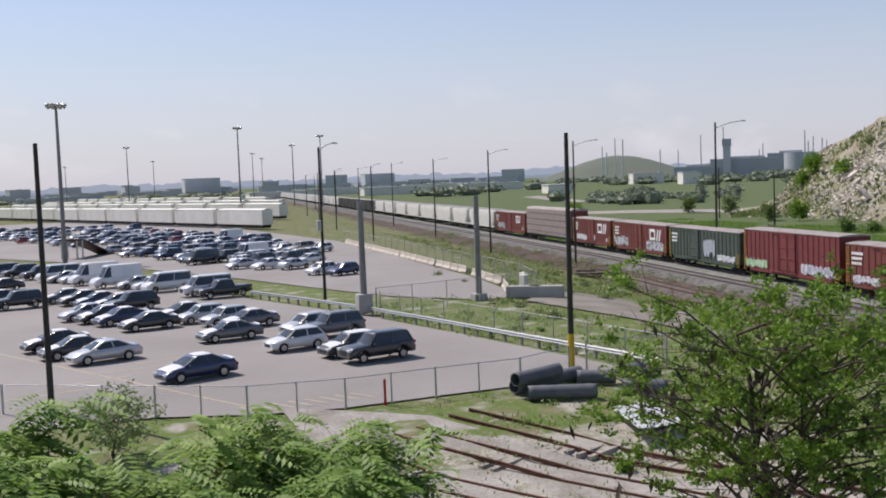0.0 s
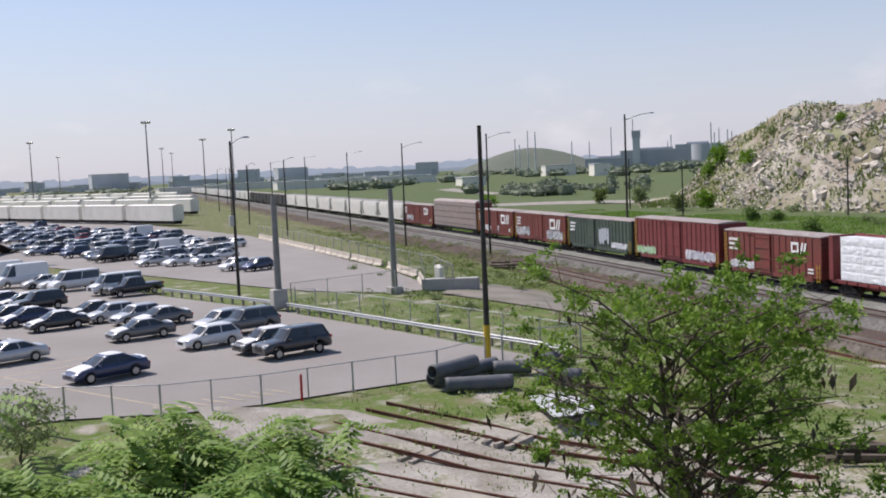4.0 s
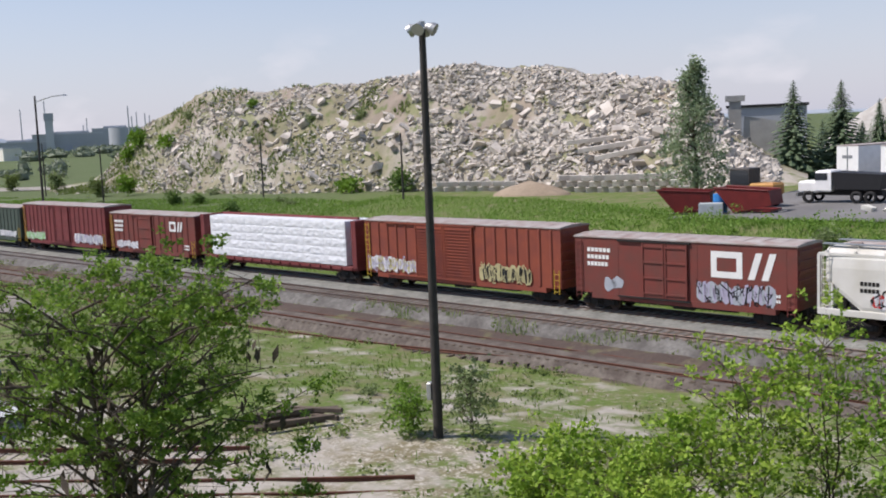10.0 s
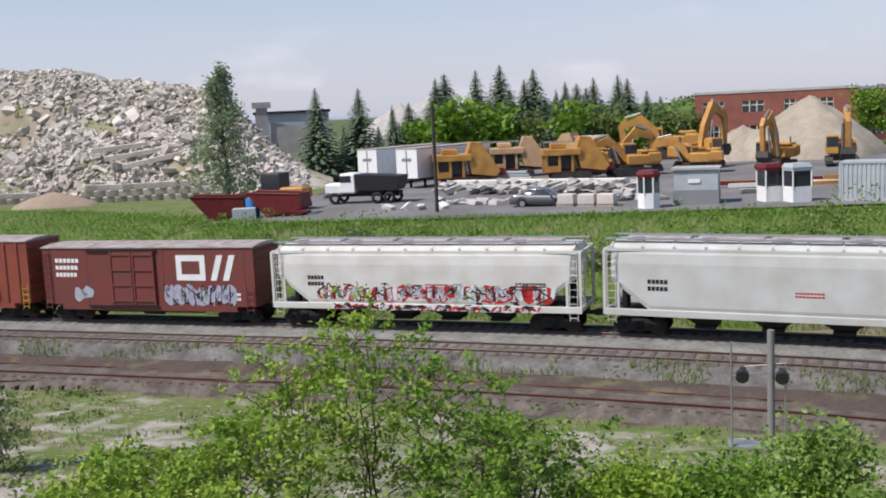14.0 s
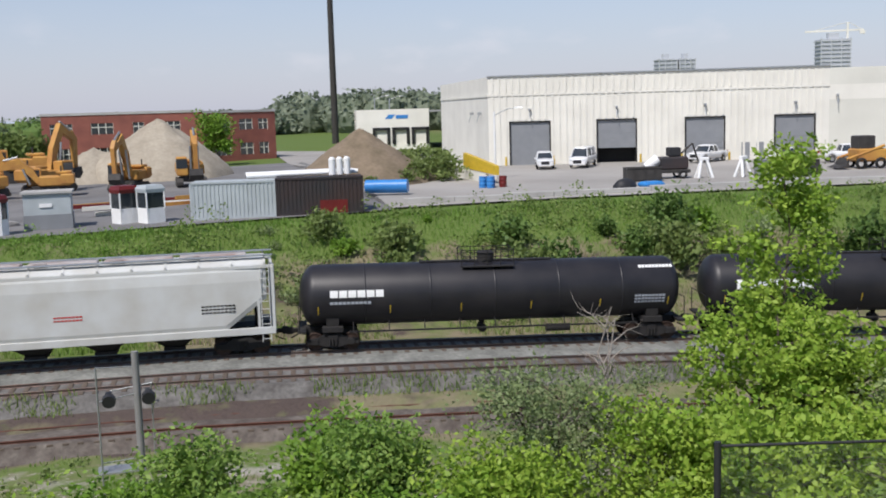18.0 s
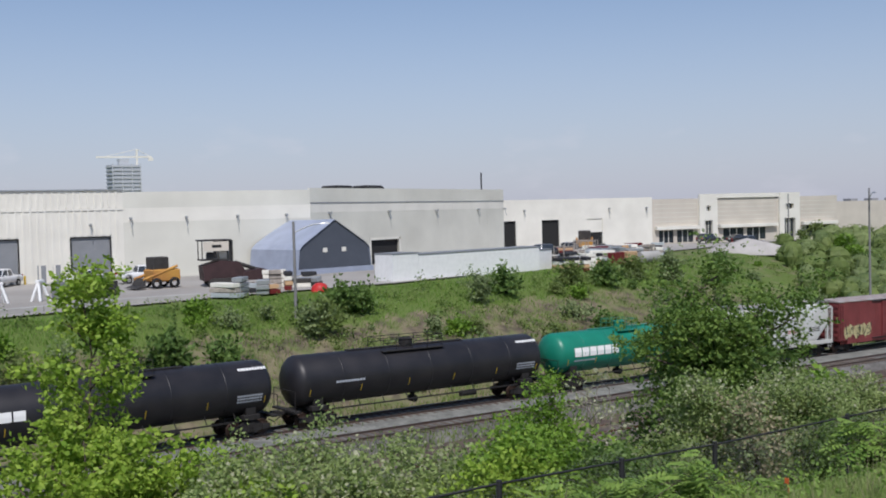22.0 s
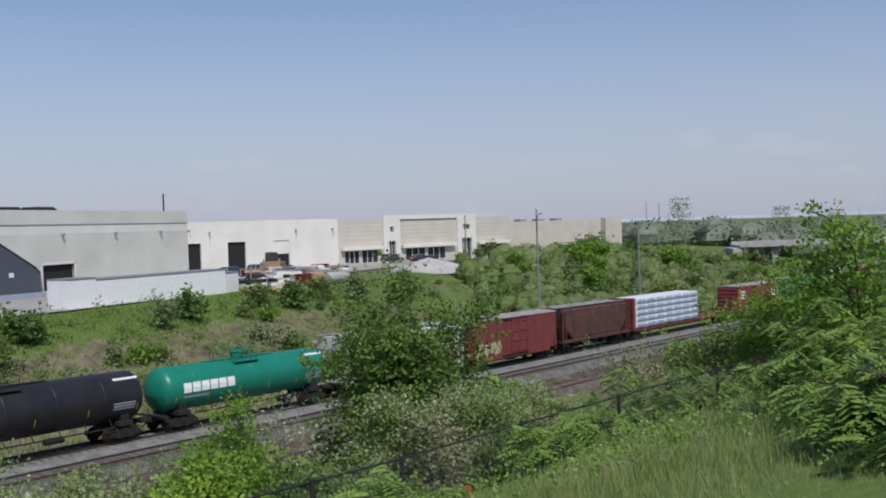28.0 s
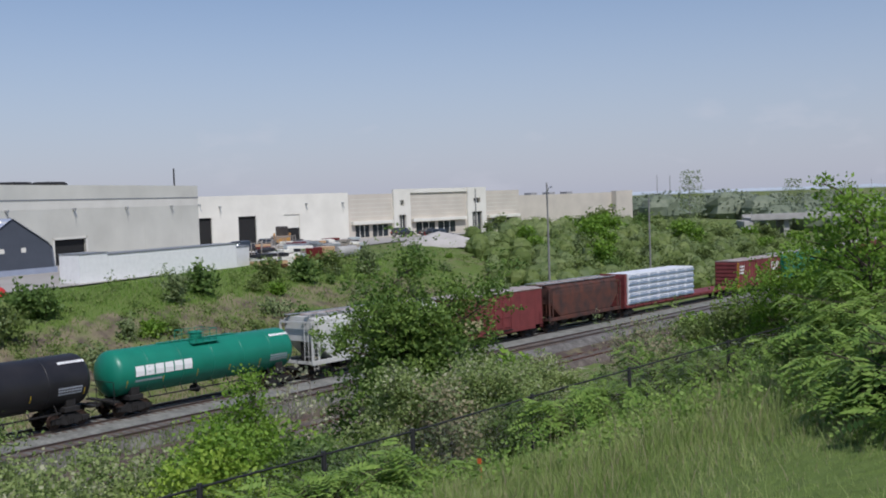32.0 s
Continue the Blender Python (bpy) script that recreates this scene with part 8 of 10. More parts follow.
p = lamp_pole("wooden_pole", "bare wooden pole with a yellow painted foot", -54.1, 26.3, 0.2, 13.5, r0=0.19, r1=0.12, lean=0.6)
part("painted_foot", Shape().tube((0, 0, -0.2), (0, 0, 2.0), 0.205, 0.2, seg=10), M_YELLOW, p, "yellow painted foot")
lamp_pole("wooden_pole", "bare dark wooden pole by the fence", -56.1, -1.9, 0.3, 13.6, r0=0.17, r1=0.11, lean=-0.8)
for x, y, z, hh in ((-14.0, 76.2, 2.6, 8.6), (-83.3, 108.8, 2.0, 9.0), (-118, 118, 1.6, 9.0), (-150, 112, 1.3, 10), (-190, 128, 1, 11), (146, 2, -1, 14), (196, 35, 2, 9), (188, -28, -3, 13), (215, -35, -3, 13), (330, -2, 0, 14), (340, -8, 0, 14), (350, 2, 0, 15)):
    lamp_pole("wooden_pole", "weathered wooden utility pole", x, y, ground_z(x, y) - 0.3, hh, r0=0.15, r1=0.1, material=M_POLE if x < 0 else M_POLEG, group="utility poles")
lamp_pole("lamp_pole", "grey pole with a curved lamp arm on the bank", 66.1, 49.0, ground_z(66.1, 49.0), 11.4 - ground_z(66.1, 49.0) - 0.4, arm=(1.5, -1.6), material=M_POLEG, r0=0.14, r1=0.1, armz=0.5)
lamp_pole("lamp_pole", "tall grey wooden pole beside the line", 132.1, 14.4, ground_z(132.1, 14.4), 13.0 - ground_z(132.1, 14.4), material=M_POLEG, arm=(-0.9, -0.5), armz=0.9)
lamp_pole("lamp_pole", "white yard lamp post beside the doors", 45.2, 87.7, ground_z(45.2, 87.7), 6.4, arm=(1.6, -1.2), material=M_WHITE, r0=0.11, r1=0.09)
for az, r, hh in ((20.8, 190, 9), (21.6, 200, 9)):
    x, y = ring_pos(az, r)
    lamp_pole("lamp_pole", "street lamp by the far road", x, y, ground_z(x, y), hh, arm=(2, -0.5), material=M_GALV, r0=0.14, r1=0.1)
x, y = ring_pos(18.62, 226)
lamp_pole("tall_mast", "very tall dark steel monopole", x, y, ground_z(x, y), 70, r0=0.75, r1=0.4, material=M_POLE)


def flood_cluster(root, hh, n, rad, size):
    ring = Shape().tube((0, 0, hh - 0.1), (0, 0, hh + 0.25), rad * 0.35, seg=10)
    for k in range(n):
        a = 2 * math.pi * k / n
        ring.tube((0, 0, hh), (rad * math.cos(a), rad * math.sin(a), hh), 0.05, seg=5)
    part("bracket", ring, M_GALV, root)
    for k in range(n):
        a = 2 * math.pi * k / n + 0.3
        c, d = Vector((rad * math.cos(a), rad * math.sin(a), hh)), Vector((math.cos(a), math.sin(a), -0.55)).normalized()
        part("floodlight", Shape().tube(c - d * size * 0.4, c + d * size * 0.1, size * 0.3, size * 0.55, seg=10).tube(c + d * size * 0.1, c + d * size * 0.5, size * 0.55, size * 0.6, seg=10), M_GALV, root, "aluminium floodlight")


p = lamp_pole("flood_mast", "tall dark mast with a cluster of floodlights", -23.7, 32.5, -0.5, 15.6, r0=0.2, r1=0.13, lean=0.3)
flood_cluster(p, 15.6, 4, 0.34, 0.42)
part("cable_box", Shape().box(-0.35, -0.15, -0.2, 0.2, 1.2, 1.9, bev=0.03), M_GALV, p)
for x, y, hh, sc in ((-172.6, -2.5, 24.6, 1.3), (-400, 58, 33, 1.5), (-640, 28, 36, 1.6), (-560, 110, 32, 1.5), (-500, 112, 34, 1.5), (-900, 60, 34, 1.5), (-760, 120, 34, 1.5), (-900, 150, 34, 1.5), (-1000, -10, 34, 1.5)):
    p = lamp_pole("high_mast", "tall grey high-mast yard light", x, y, 0.2, hh, r0=0.4, r1=0.2, material=M_POLEG, group="high masts")
    flood_cluster(p, hh, 8, 0.9 * sc, 0.55 * sc)

# signal post with a ladder and platform beside the siding
sg = thing("signal_post", "old railway signal post with ladder and platform", "signal", m=pose(4.5, 34.9, -0.7, 0, 0, -8))
part("post", Shape().tube((0, 0, -0.5), (0, 0, 4.5), 0.12, seg=8), M_POLEG, sg)
ld = Shape()
ladder(ld, -1.25, -0.2, -0.6, 4.1, wide=0.3, along_x=False)
ld.tube((-1.25, -0.2, 4.1), (0, 0, 4.0), 0.02, seg=5).tube((-1.25, -0.35, 3.0), (0, 0, 3.1), 0.02, seg=5).tube((-1.25, -0.2, 0.9), (0, 0, 0.9), 0.02, seg=5)
part("ladder", ld, M_GALV, sg)
part("platform", Shape().box(-1.4, 0.1, -0.4, 0.4, 0.55, 0.6), M_GALV, sg)
for dx in (-0.9, 0.35):
    part("signal_head", Shape().tube((dx, -0.1, 3.0), (dx, -0.32, 2.95), 0.22, seg=12).box(dx - 0.1, dx + 0.1, -0.1, 0.15, 2.8, 3.2), M_PLASTIC, sg, "black round signal lamp")
part("guard_rail", Shape().tube((0.45, 0, 0.5), (0.45, 0, 3.4), 0.025, seg=5).tube((-0.85, 0, 3.25), (0.5, 0, 3.4), 0.025, seg=5), M_GALV, sg)

M_MESH = bpy.data.materials.new("chain-link mesh")
M_MESH.use_nodes = True
_n, _l = M_MESH.node_tree.nodes, M_MESH.node_tree.links
_t, _m, _c = _n.new("ShaderNodeBsdfTransparent"), _n.new("ShaderNodeMixShader"), _n.new("ShaderNodeTexCoord")
_w = _n.new("ShaderNodeTexBrick")
_w.offset, _w.inputs["Scale"].default_value, _w.inputs["Mortar Size"].default_value = 0.5, 22, 0.006
_map = _n.new("ShaderNodeMapping")
_map.inputs["Rotation"].default_value = (radians(90), 0, 0)
_l.new(_c.outputs["Object"], _map.inputs[0])
_l.new(_map.outputs[0], _w.inputs["Vector"])
_l.new(_w.outputs["Fac"], _m.inputs[0])
_l.new(_t.outputs[0], _m.inputs[1])
_l.new(_n["Principled BSDF"].outputs[0], _m.inputs[2])
_l.new(_m.outputs[0], _n["Material Output"].inputs["Surface"])
_n["Principled BSDF"].inputs["Base Color"].default_value = (0.3, 0.3, 0.3, 1)


def fence(pts, hh, label, material, step=3.0, thick=0.026, mesh=True):
    root = thing("chain_link_fence", label, "fence")
    for (x0, y0), (x1, y1) in zip(pts, pts[1:]):
        d = math.hypot(x1 - x0, y1 - y0)
        k = max(1, round(d / step))
        prev = None
        for i in range(k + 1):
            t = i / k
            x, y = x0 + (x1 - x0) * t, y0 + (y1 - y0) * t
            z = ground_z(x, y)
            if i < k or (x1, y1) == pts[-1]:
                part("post", Shape().tube((x, y, z - 0.3), (x, y, z + hh + 0.05), thick * 1.75 if i else thick * 2.3, seg=6), material, root)
            if prev:
                part("rail", Shape().tube((prev[0], prev[1], prev[2] + hh), (x, y, z + hh), thick, seg=5), material, root)
                if mesh:
                    a = Vector(prev)
                    b = Vector((x, y, z))
                    ln = (b - a).length
                    ob = part("mesh_panel", Shape().add([(0, 0, 0.05), (ln, 0, 0.05), (ln, 0, hh), (0, 0, hh)], [(0, 1, 2, 3)]), M_MESH, root)
                    ob.matrix_basis = Matrix.Translation(a) @ Matrix.Rotation(math.atan2(b.y - a.y, b.x - a.x), 4, "Z")
            prev = (x, y, z)
    return root


fence([(-60, -14), (-57.8, -4.3), (-53.2, 3.0), (-50.9, 7.2), (-50.4, 12), (-50.8, 16.9), (-51.1, 21.8), (-53, 25.6)], 1.55, "galvanised chain-link fence along the car park", M_GALV)
fence([(-52.6, 26.5), (-51.8, 31.2), (-66, 28.4), (-85, 23.6)], 1.9, "galvanised chain-link fence behind the guard rail", M_GALV, 3.5)
fence([(-85.5, 23.4), (-88.5, 34.0), (-89, 40), (-99, 42.5), (-128, 44.3), (-190, 46.5)], 2.2, "tall chain-link fence round the vehicle lot", M_GALV, 4)
fence([(7.5, 9.2), (10.6, 7.6), (13.3, 6.4), (16.0, 5.5), (18.4, 4.6), (21.6, 2.8), (25.0, 0.9), (29.0, -1.6), (33.0, -4.2)], 1.42, "black chain-link fence on the bank", M_PLASTIC, 3.2, 0.02)

# guard rail beside the car park
gr = thing("guard_rail", "galvanised steel guard rail along the car park edge", "guard rail")
GP = [(-51.4, 30.4), (-55, 29.6), (-66, 27.0), (-76, 24.7), (-86, 22.2), (-95, 19.4), (-105.5, 15.8)][::-1]
for (x0, y0), (x1, y1) in zip(GP, GP[1:]):
    gmx, gl = facade_frame((x0, y0), (x1, y1), ground_z((x0 + x1) / 2, (y0 + y1) / 2))
    part("beam", Shape().rings([[(x, yy, zz) for yy, zz in ((0, 0.45), (-0.06, 0.52), (0, 0.6), (-0.06, 0.68), (0, 0.76))] for x in (0, gl)], smooth=False, closed=False), M_GALV, gr, m=gmx)
    k = int(gl / 2) + 1
    for i in range(k):
        part("post", Shape().box(i * gl / k - 0.08, i * gl / k + 0.08, 0.02, 0.2, -0.3, 0.75), M_TIEP, gr, m=gmx)

# concrete barriers along the vehicle lot
bar_mesh = Shape().rings([[(x, -0.3, 0), (x, -0.28, 0.15), (x, -0.12, 0.35), (x, -0.08, 0.8), (x, 0.08, 0.8), (x, 0.12, 0.35), (x, 0.28, 0.15), (x, 0.3, 0)] for x in (-1.45, 1.45)], smooth=False).mesh("barrier", mat("pale barrier concrete", (0.5, 0.45, 0.38), 0.85, var=0.2, scale=1, rand=0.15))
BP = [(-89.5, 37.5), (-100, 41), (-115, 42.7), (-128, 43.2), (-147, 44.2), (-188, 46.0)]
for (x0, y0), (x1, y1) in zip(BP, BP[1:]):
    d = math.hypot(x1 - x0, y1 - y0)
    for i in range(int(d / 3.1)):
        t = (i + 0.5) * 3.1 / d
        x, y = x0 + (x1 - x0) * t, y0 + (y1 - y0) * t
        ob = tagged(new("traffic_barrier", bar_mesh), "pale concrete traffic barrier", "barrier", "lot barriers")
        ob.matrix_basis = at(x, y, 0.05, math.degrees(math.atan2(y1 - y0, x1 - x0)))
for x, y, rz in ((-88.6, 38.4, 60), (-87.5, 40.2, 55)):
    ob = thing("concrete_block", "long grey concrete block on the ground", "block", m=at(x, y, 0, rz), shape=Shape().box(-1.6, 1.6, -0.5, 0.5, 0, 1.1, bev=0.05), material=M_CONC)
for x, y in ((-93.5, 40.6), (-94.3, 40.9), (-95.0, 41.2), (-96, 41.6)):
    ob = thing("concrete_block", "tall white concrete block in a row", "block", m=at(x, y, 0, 20), shape=Shape().box(-0.3, 0.3, -0.3, 0.3, 0, 1.6, bev=0.04), material=M_WALLW)

# pipes, metal sheets and old boards on the ground
M_PIPE = mat("dark grey plastic pipe", (0.1, 0.11, 0.125), 0.7, var=0.3, scale=1.5, alt=(0.15, 0.15, 0.155))


def big_pipe(p, q, rad, dz):
    sh = Shape()
    a, b = Vector((p[0], p[1], dz + ground_z(*p) + rad)), Vector((q[0], q[1], dz + ground_z(*q) + rad))
    d = (b - a).normalized()
    u = d.orthogonal().normalized()
    w = d.cross(u)
    ring = lambda c, r: [tuple(c + (u * math.cos(k * math.pi / 8) + w * math.sin(k * math.pi / 8)) * r) for k in range(16)]
    rows = []
    n = max(6, int((b - a).length / 0.25))
    for i in range(n + 1):
        rows.append(ring(a.lerp(b, i / n), rad * (1.0 if i % 2 else 0.965)))
    sh.rings([ring(a, rad * 0.85)] + rows + [ring(b, rad * 0.85)], caps=False)
    sh.rings([ring(b, rad * 0.85), ring(a, rad * 0.85)], caps=False)
    return tagged(new("culvert_pipe", sh.mesh("culvert_pipe", M_PIPE)), "dark grey ribbed culvert pipe lying in the grass", "pipe", "pile of pipes")


for p, q, dz in (((-49.7, 20.8), (-51.4, 25.4), 0), ((-48.3, 21.0), (-47.4, 24.4), 0), ((-50.4, 24.8), (-49.6, 26.7), 0), ((-50.4, 27.4), (-50.9, 29.8), 0), ((-47.6, 26.0), (-46.7, 28.1), 0), ((-49.0, 20.6), (-50.2, 23.6), 0.55)):
    big_pipe(p, q, 0.38, dz)
M_SHEET = mat("pale corrugated metal", (0.6, 0.6, 0.58), 0.4, metal=0.4, var=0.15, scale=2)
for i in range(5):
    sh = Shape().rings([[(x, -0.45 + 0.1 * k, 0.03 * (k % 2)) for k in range(10)] for x in (0, 4.4)], smooth=False, closed=False)
    ob = tagged(new("metal_sheet", sh.mesh("metal_sheet", M_SHEET)), "corrugated pale metal sheet on the ground", "metal sheet", "stack of sheets")
    ob.matrix_basis = at(-45.6 + 0.25 * i, 25.4 - 0.3 * i, 0.08 + 0.06 * i, 8 - 5 * i)
rr = random.Random(40)
for i in range(9):
    ob = tagged(new("timber", Shape().box(-1.5, 1.5, -0.12, 0.12, 0, 0.2, bev=0.02).mesh("timber", M_TIE)), "old dark railway timber on the ground", "timber", "old timbers")
    ob.matrix_basis = at(-30.4 + rr.uniform(-1, 1), 31.6 + rr.uniform(-0.9, 0.9), 0.02 + 0.12 * (i % 3), rr.uniform(10, 60))
for i in range(12):
    ob = tagged(new("timber", Shape().box(-1.3, 1.3, -0.12, 0.12, 0, 0.2, bev=0.02).mesh("timber", M_TIE)), "old dark railway timber in a heap", "timber", "old timbers")
    ob.matrix_basis = at(-117 + rr.uniform(-2.5, 2.5), 60 + rr.uniform(-1, 2), 0.05 + 0.2 * (i % 3), rr.uniform(-20, 60))

# ---- road vehicles ----
PAINTS = {}
for nm, c in (("white", (0.72, 0.72, 0.71)), ("silver", (0.5, 0.51, 0.52)), ("grey", (0.13, 0.135, 0.14)), ("black", (0.018, 0.018, 0.02)), ("navy", (0.025, 0.04, 0.1)), ("red", (0.28, 0.02, 0.02)), ("beige", (0.38, 0.33, 0.26)), ("blue", (0.03, 0.08, 0.25))):
    PAINTS[nm] = mat(nm + " car paint", c, 0.38, metal=0.35 if nm in ("silver", "grey", "navy") else 0.0, var=0.03, scale=1, bump=0, spec=0.6)
    PAINTS[nm].node_tree.nodes["Principled BSDF"].inputs["Coat Weight"].default_value = 1.0
    PAINTS[nm].node_tree.nodes["Principled BSDF"].inputs["Coat Roughness"].default_value = 0.16
TYRE = Shape()
_rows = [[(r * math.cos(k * math.pi / 9), y, r * math.sin(k * math.pi / 9)) for k in range(18)] for r, y in ((0.2, 0.09), (0.3, 0.1), (0.325, 0.07), (0.325, -0.07), (0.3, -0.1), (0.2, -0.09))]
TYRE.rings(_rows, caps=False)
TYRE = TYRE.mesh("tyre", M_RUBBER)
RIM = Shape()
RIM.tube((0, -0.075, 0), (0, 0.06, 0), 0.21, seg=14)
for _k in range(5):
    _a = 2 * math.pi * _k / 5
    RIM.box(-0.03, 0.03, -0.095, -0.07, 0.02, 0.2, m=Matrix.Rotation(_a, 4, "Y"))
RIM = RIM.mesh("rim", M_ALLOY)
# body outlines: (length, width, sill, list of x, z of the lower body's top; cabin base and roof x, roof z; wheel positions)
KINDS = {
    "sedan": (4.7, 1.78, 0.28, [(-2.33, 0.5), (-2.27, 0.66), (-1.9, 0.8), (-1.25, 0.93), (1.35, 1.0), (2.2, 1.03), (2.31, 0.85), (2.33, 0.5)], (-1.3, 1.95), (-0.3, 0.85), 1.44, (-1.42, 1.35)),
    "hatch": (4.2, 1.74, 0.28, [(-2.08, 0.55), (-2.0, 0.74), (-1.1, 0.93), (1.3, 0.99), (2.0, 1.02), (2.08, 0.8), (2.08, 0.5)], (-1.1, 2.02), (-0.4, 1.5), 1.5, (-1.28, 1.25)),
    "suv": (4.8, 1.88, 0.42, [(-2.38, 0.7), (-2.3, 1.0), (-1.15, 1.12), (1.4, 1.16), (2.3, 1.18), (2.38, 0.95), (2.38, 0.6)], (-1.1, 2.32), (-0.5, 1.95), 1.8, (-1.45, 1.4)),
    "pickup": (5.6, 1.95, 0.45, [(-2.78, 0.7), (-2.7, 1.05), (-1.5, 1.14), (0.9, 1.16), (2.7, 1.16), (2.78, 0.95), (2.78, 0.6)], (-1.45, 1.0), (-0.75, 0.75), 1.85, (-1.8, 1.75)),
    "van": (5.4, 1.95, 0.4, [(-2.68, 0.6), (-2.6, 1.0), (-1.9, 1.2), (1.4, 1.25), (2.62, 1.25), (2.68, 0.9), (2.68, 0.55)], (-1.95, 2.64), (-1.2, 2.58), 2.15, (-1.7, 1.65)),
    "cargo": (5.9, 2.0, 0.4, [(-2.93, 0.6), (-2.85, 1.1), (-2.1, 1.3), (1.4, 1.35), (2.85, 1.35), (2.93, 0.9), (2.93, 0.55)], (-2.1, 2.9), (-1.25, 2.84), 2.65, (-1.9, 1.8)),
}
VEH = {}
M_FILM = mat("white transport film", (0.74, 0.75, 0.77), 0.35, var=0.08, scale=3, bump=0.05)


def vehicle(kind, colour, label, near=True, film=False):
    """A road vehicle; its front is at -x. Built once for each kind and colour, then copied."""
    paint = PAINTS[colour]
    L, W, sill, top, cab, roofx, rz, wx = KINDS[kind]
    root = thing("pickup_truck" if kind == "pickup" else "van" if kind in ("van", "cargo") else "car", label, "car" if kind in ("sedan", "hatch", "suv") else "van" if kind in ("van", "cargo") else "pickup truck", group="parked vehicles")
    hw = W / 2
    wr = 0.4 if kind in ("suv", "pickup", "van", "cargo") else 0.36
    xs = sorted({*[round(-L / 2 + 0.16 * i, 3) for i in range(1, int(L / 0.16))], -L / 2, L / 2, *[p[0] for p in top], *[w + d for w in wx for d in (-wr, -wr * 0.7, 0, wr * 0.7, wr)]})
    rows = []
    for x in xs:
        z1 = sum(lin(x + d, [p[0] for p in top], [p[1] for p in top]) for d in (-0.16, -0.08, 0, 0.08, 0.16)) / 5
        zb = sill
        for w in wx:
            if abs(x - w) < wr + 1e-6:
                zb = max(zb, sill + math.sqrt(max(0, wr * wr - (x - w) ** 2)) * 1.0)
        e = min(1, (L / 2 - abs(x)) / 0.5)
        w_ = hw * (0.86 + 0.14 * math.sqrt(max(0, e)))
        zb = min(zb, z1 - 0.08)
        rows.append([(x, -w_ * 0.93, zb), (x, -w_, (zb + z1) / 2), (x, -w_ * 0.97, z1 - 0.06), (x, -w_ * 0.86, z1), (x, -w_ * 0.45, z1 + 0.045 * e), (x, 0, z1 + 0.06 * e), (x, w_ * 0.45, z1 + 0.045 * e), (x, w_ * 0.86, z1), (x, w_ * 0.97, z1 - 0.06), (x, w_, (zb + z1) / 2), (x, w_ * 0.93, zb)][::-1])
    part("body", Shape().rings(rows, smooth=True), paint, root)
    zc = lin(cab[0] + 0.3, [p[0] for p in top], [p[1] for p in top]) - 0.05
    b, t = hw * 0.9, hw * 0.72
    closed = kind == "cargo"

    def belt(u, grow=0.0, shrink=0.0, narrow=1.0, z=None):
        """Rounded outline of the cabin at the share u of its height."""
        w = (b + (t - b) * u) * narrow + grow
        x0, x1 = cab[0] + (roofx[0] - cab[0]) * u ** 0.85 + shrink - grow, cab[1] + (roofx[1] - cab[1]) * u ** 0.85 - shrink + grow
        c = min(0.2, w * 0.4)
        zz = zc + (rz - zc) * u if z is None else z
        return [(x0, -w + c, zz), (x0 + c * 0.3, -w + c * 0.3, zz), (x0 + c, -w, zz), (x1 - c, -w, zz), (x1 - c * 0.3, -w + c * 0.3, zz), (x1, -w + c, zz), (x1, w - c, zz), (x1 - c * 0.3, w - c * 0.3, zz), (x1 - c, w, zz), (x0 + c, w, zz), (x0 + c * 0.3, w - c * 0.3, zz), (x0, w - c, zz)]

    part("cabin_glass", Shape().rings([belt(0), belt(0.45), belt(0.88)], smooth=True), M_GLASS, root, "dark tinted windows")
    base = [(cab[0] + 0.1, -b, zc), (cab[1] - 0.1, -b, zc), (cab[1] - 0.1, b, zc), (cab[0] + 0.1, b, zc)]
    roof = [(roofx[0] + 0.08, -t, rz - 0.06), (roofx[1] - 0.08, -t, rz - 0.06), (roofx[1] - 0.08, t, rz - 0.06), (roofx[0] + 0.08, t, rz - 0.06)]
    rf = Shape()
    rf.rings([belt(0.87, 0.004), belt(0.95, 0.012), belt(1.0, 0, 0.06, 0.93), belt(1.0, 0, 0.2, 0.78, rz + 0.035), belt(1.0, 0, 0.45, 0.4, rz + 0.05)], smooth=True)
    for i in range(4):
        rf.tube(base[i], roof[i], 0.05, seg=5, caps=False)
    mid = (cab[0] + cab[1]) / 2 + 0.1
    mr = (roofx[0] + roofx[1]) / 2
    for s in (-1, 1):
        rf.tube((mid, s * (b + 0.004), zc), (mr, s * (t + 0.004), rz - 0.04), 0.045, seg=5, caps=False)
        if closed or kind == "suv":
            k0, k1 = (-0.9, cab[1]) if closed else (mid + 0.9, cab[1] - 0.02)
            rf.add([(k0, s * (b + 0.02), zc), (k1, s * (b + 0.02), zc), (roofx[1], s * (t + 0.02), rz - 0.05), (k0 + 0.05, s * (t + 0.02), rz - 0.05)], [(0, 1, 2, 3) if s < 0 else (3, 2, 1, 0)]) if closed else None
    if closed:
        rf.add([(cab[1] + 0.01, -b, zc), (cab[1] + 0.01, b, zc), (roofx[1] + 0.01, t, rz - 0.05), (roofx[1] + 0.01, -t, rz - 0.05)], [(0, 1, 2, 3)])
    part("roof", rf, paint, root)
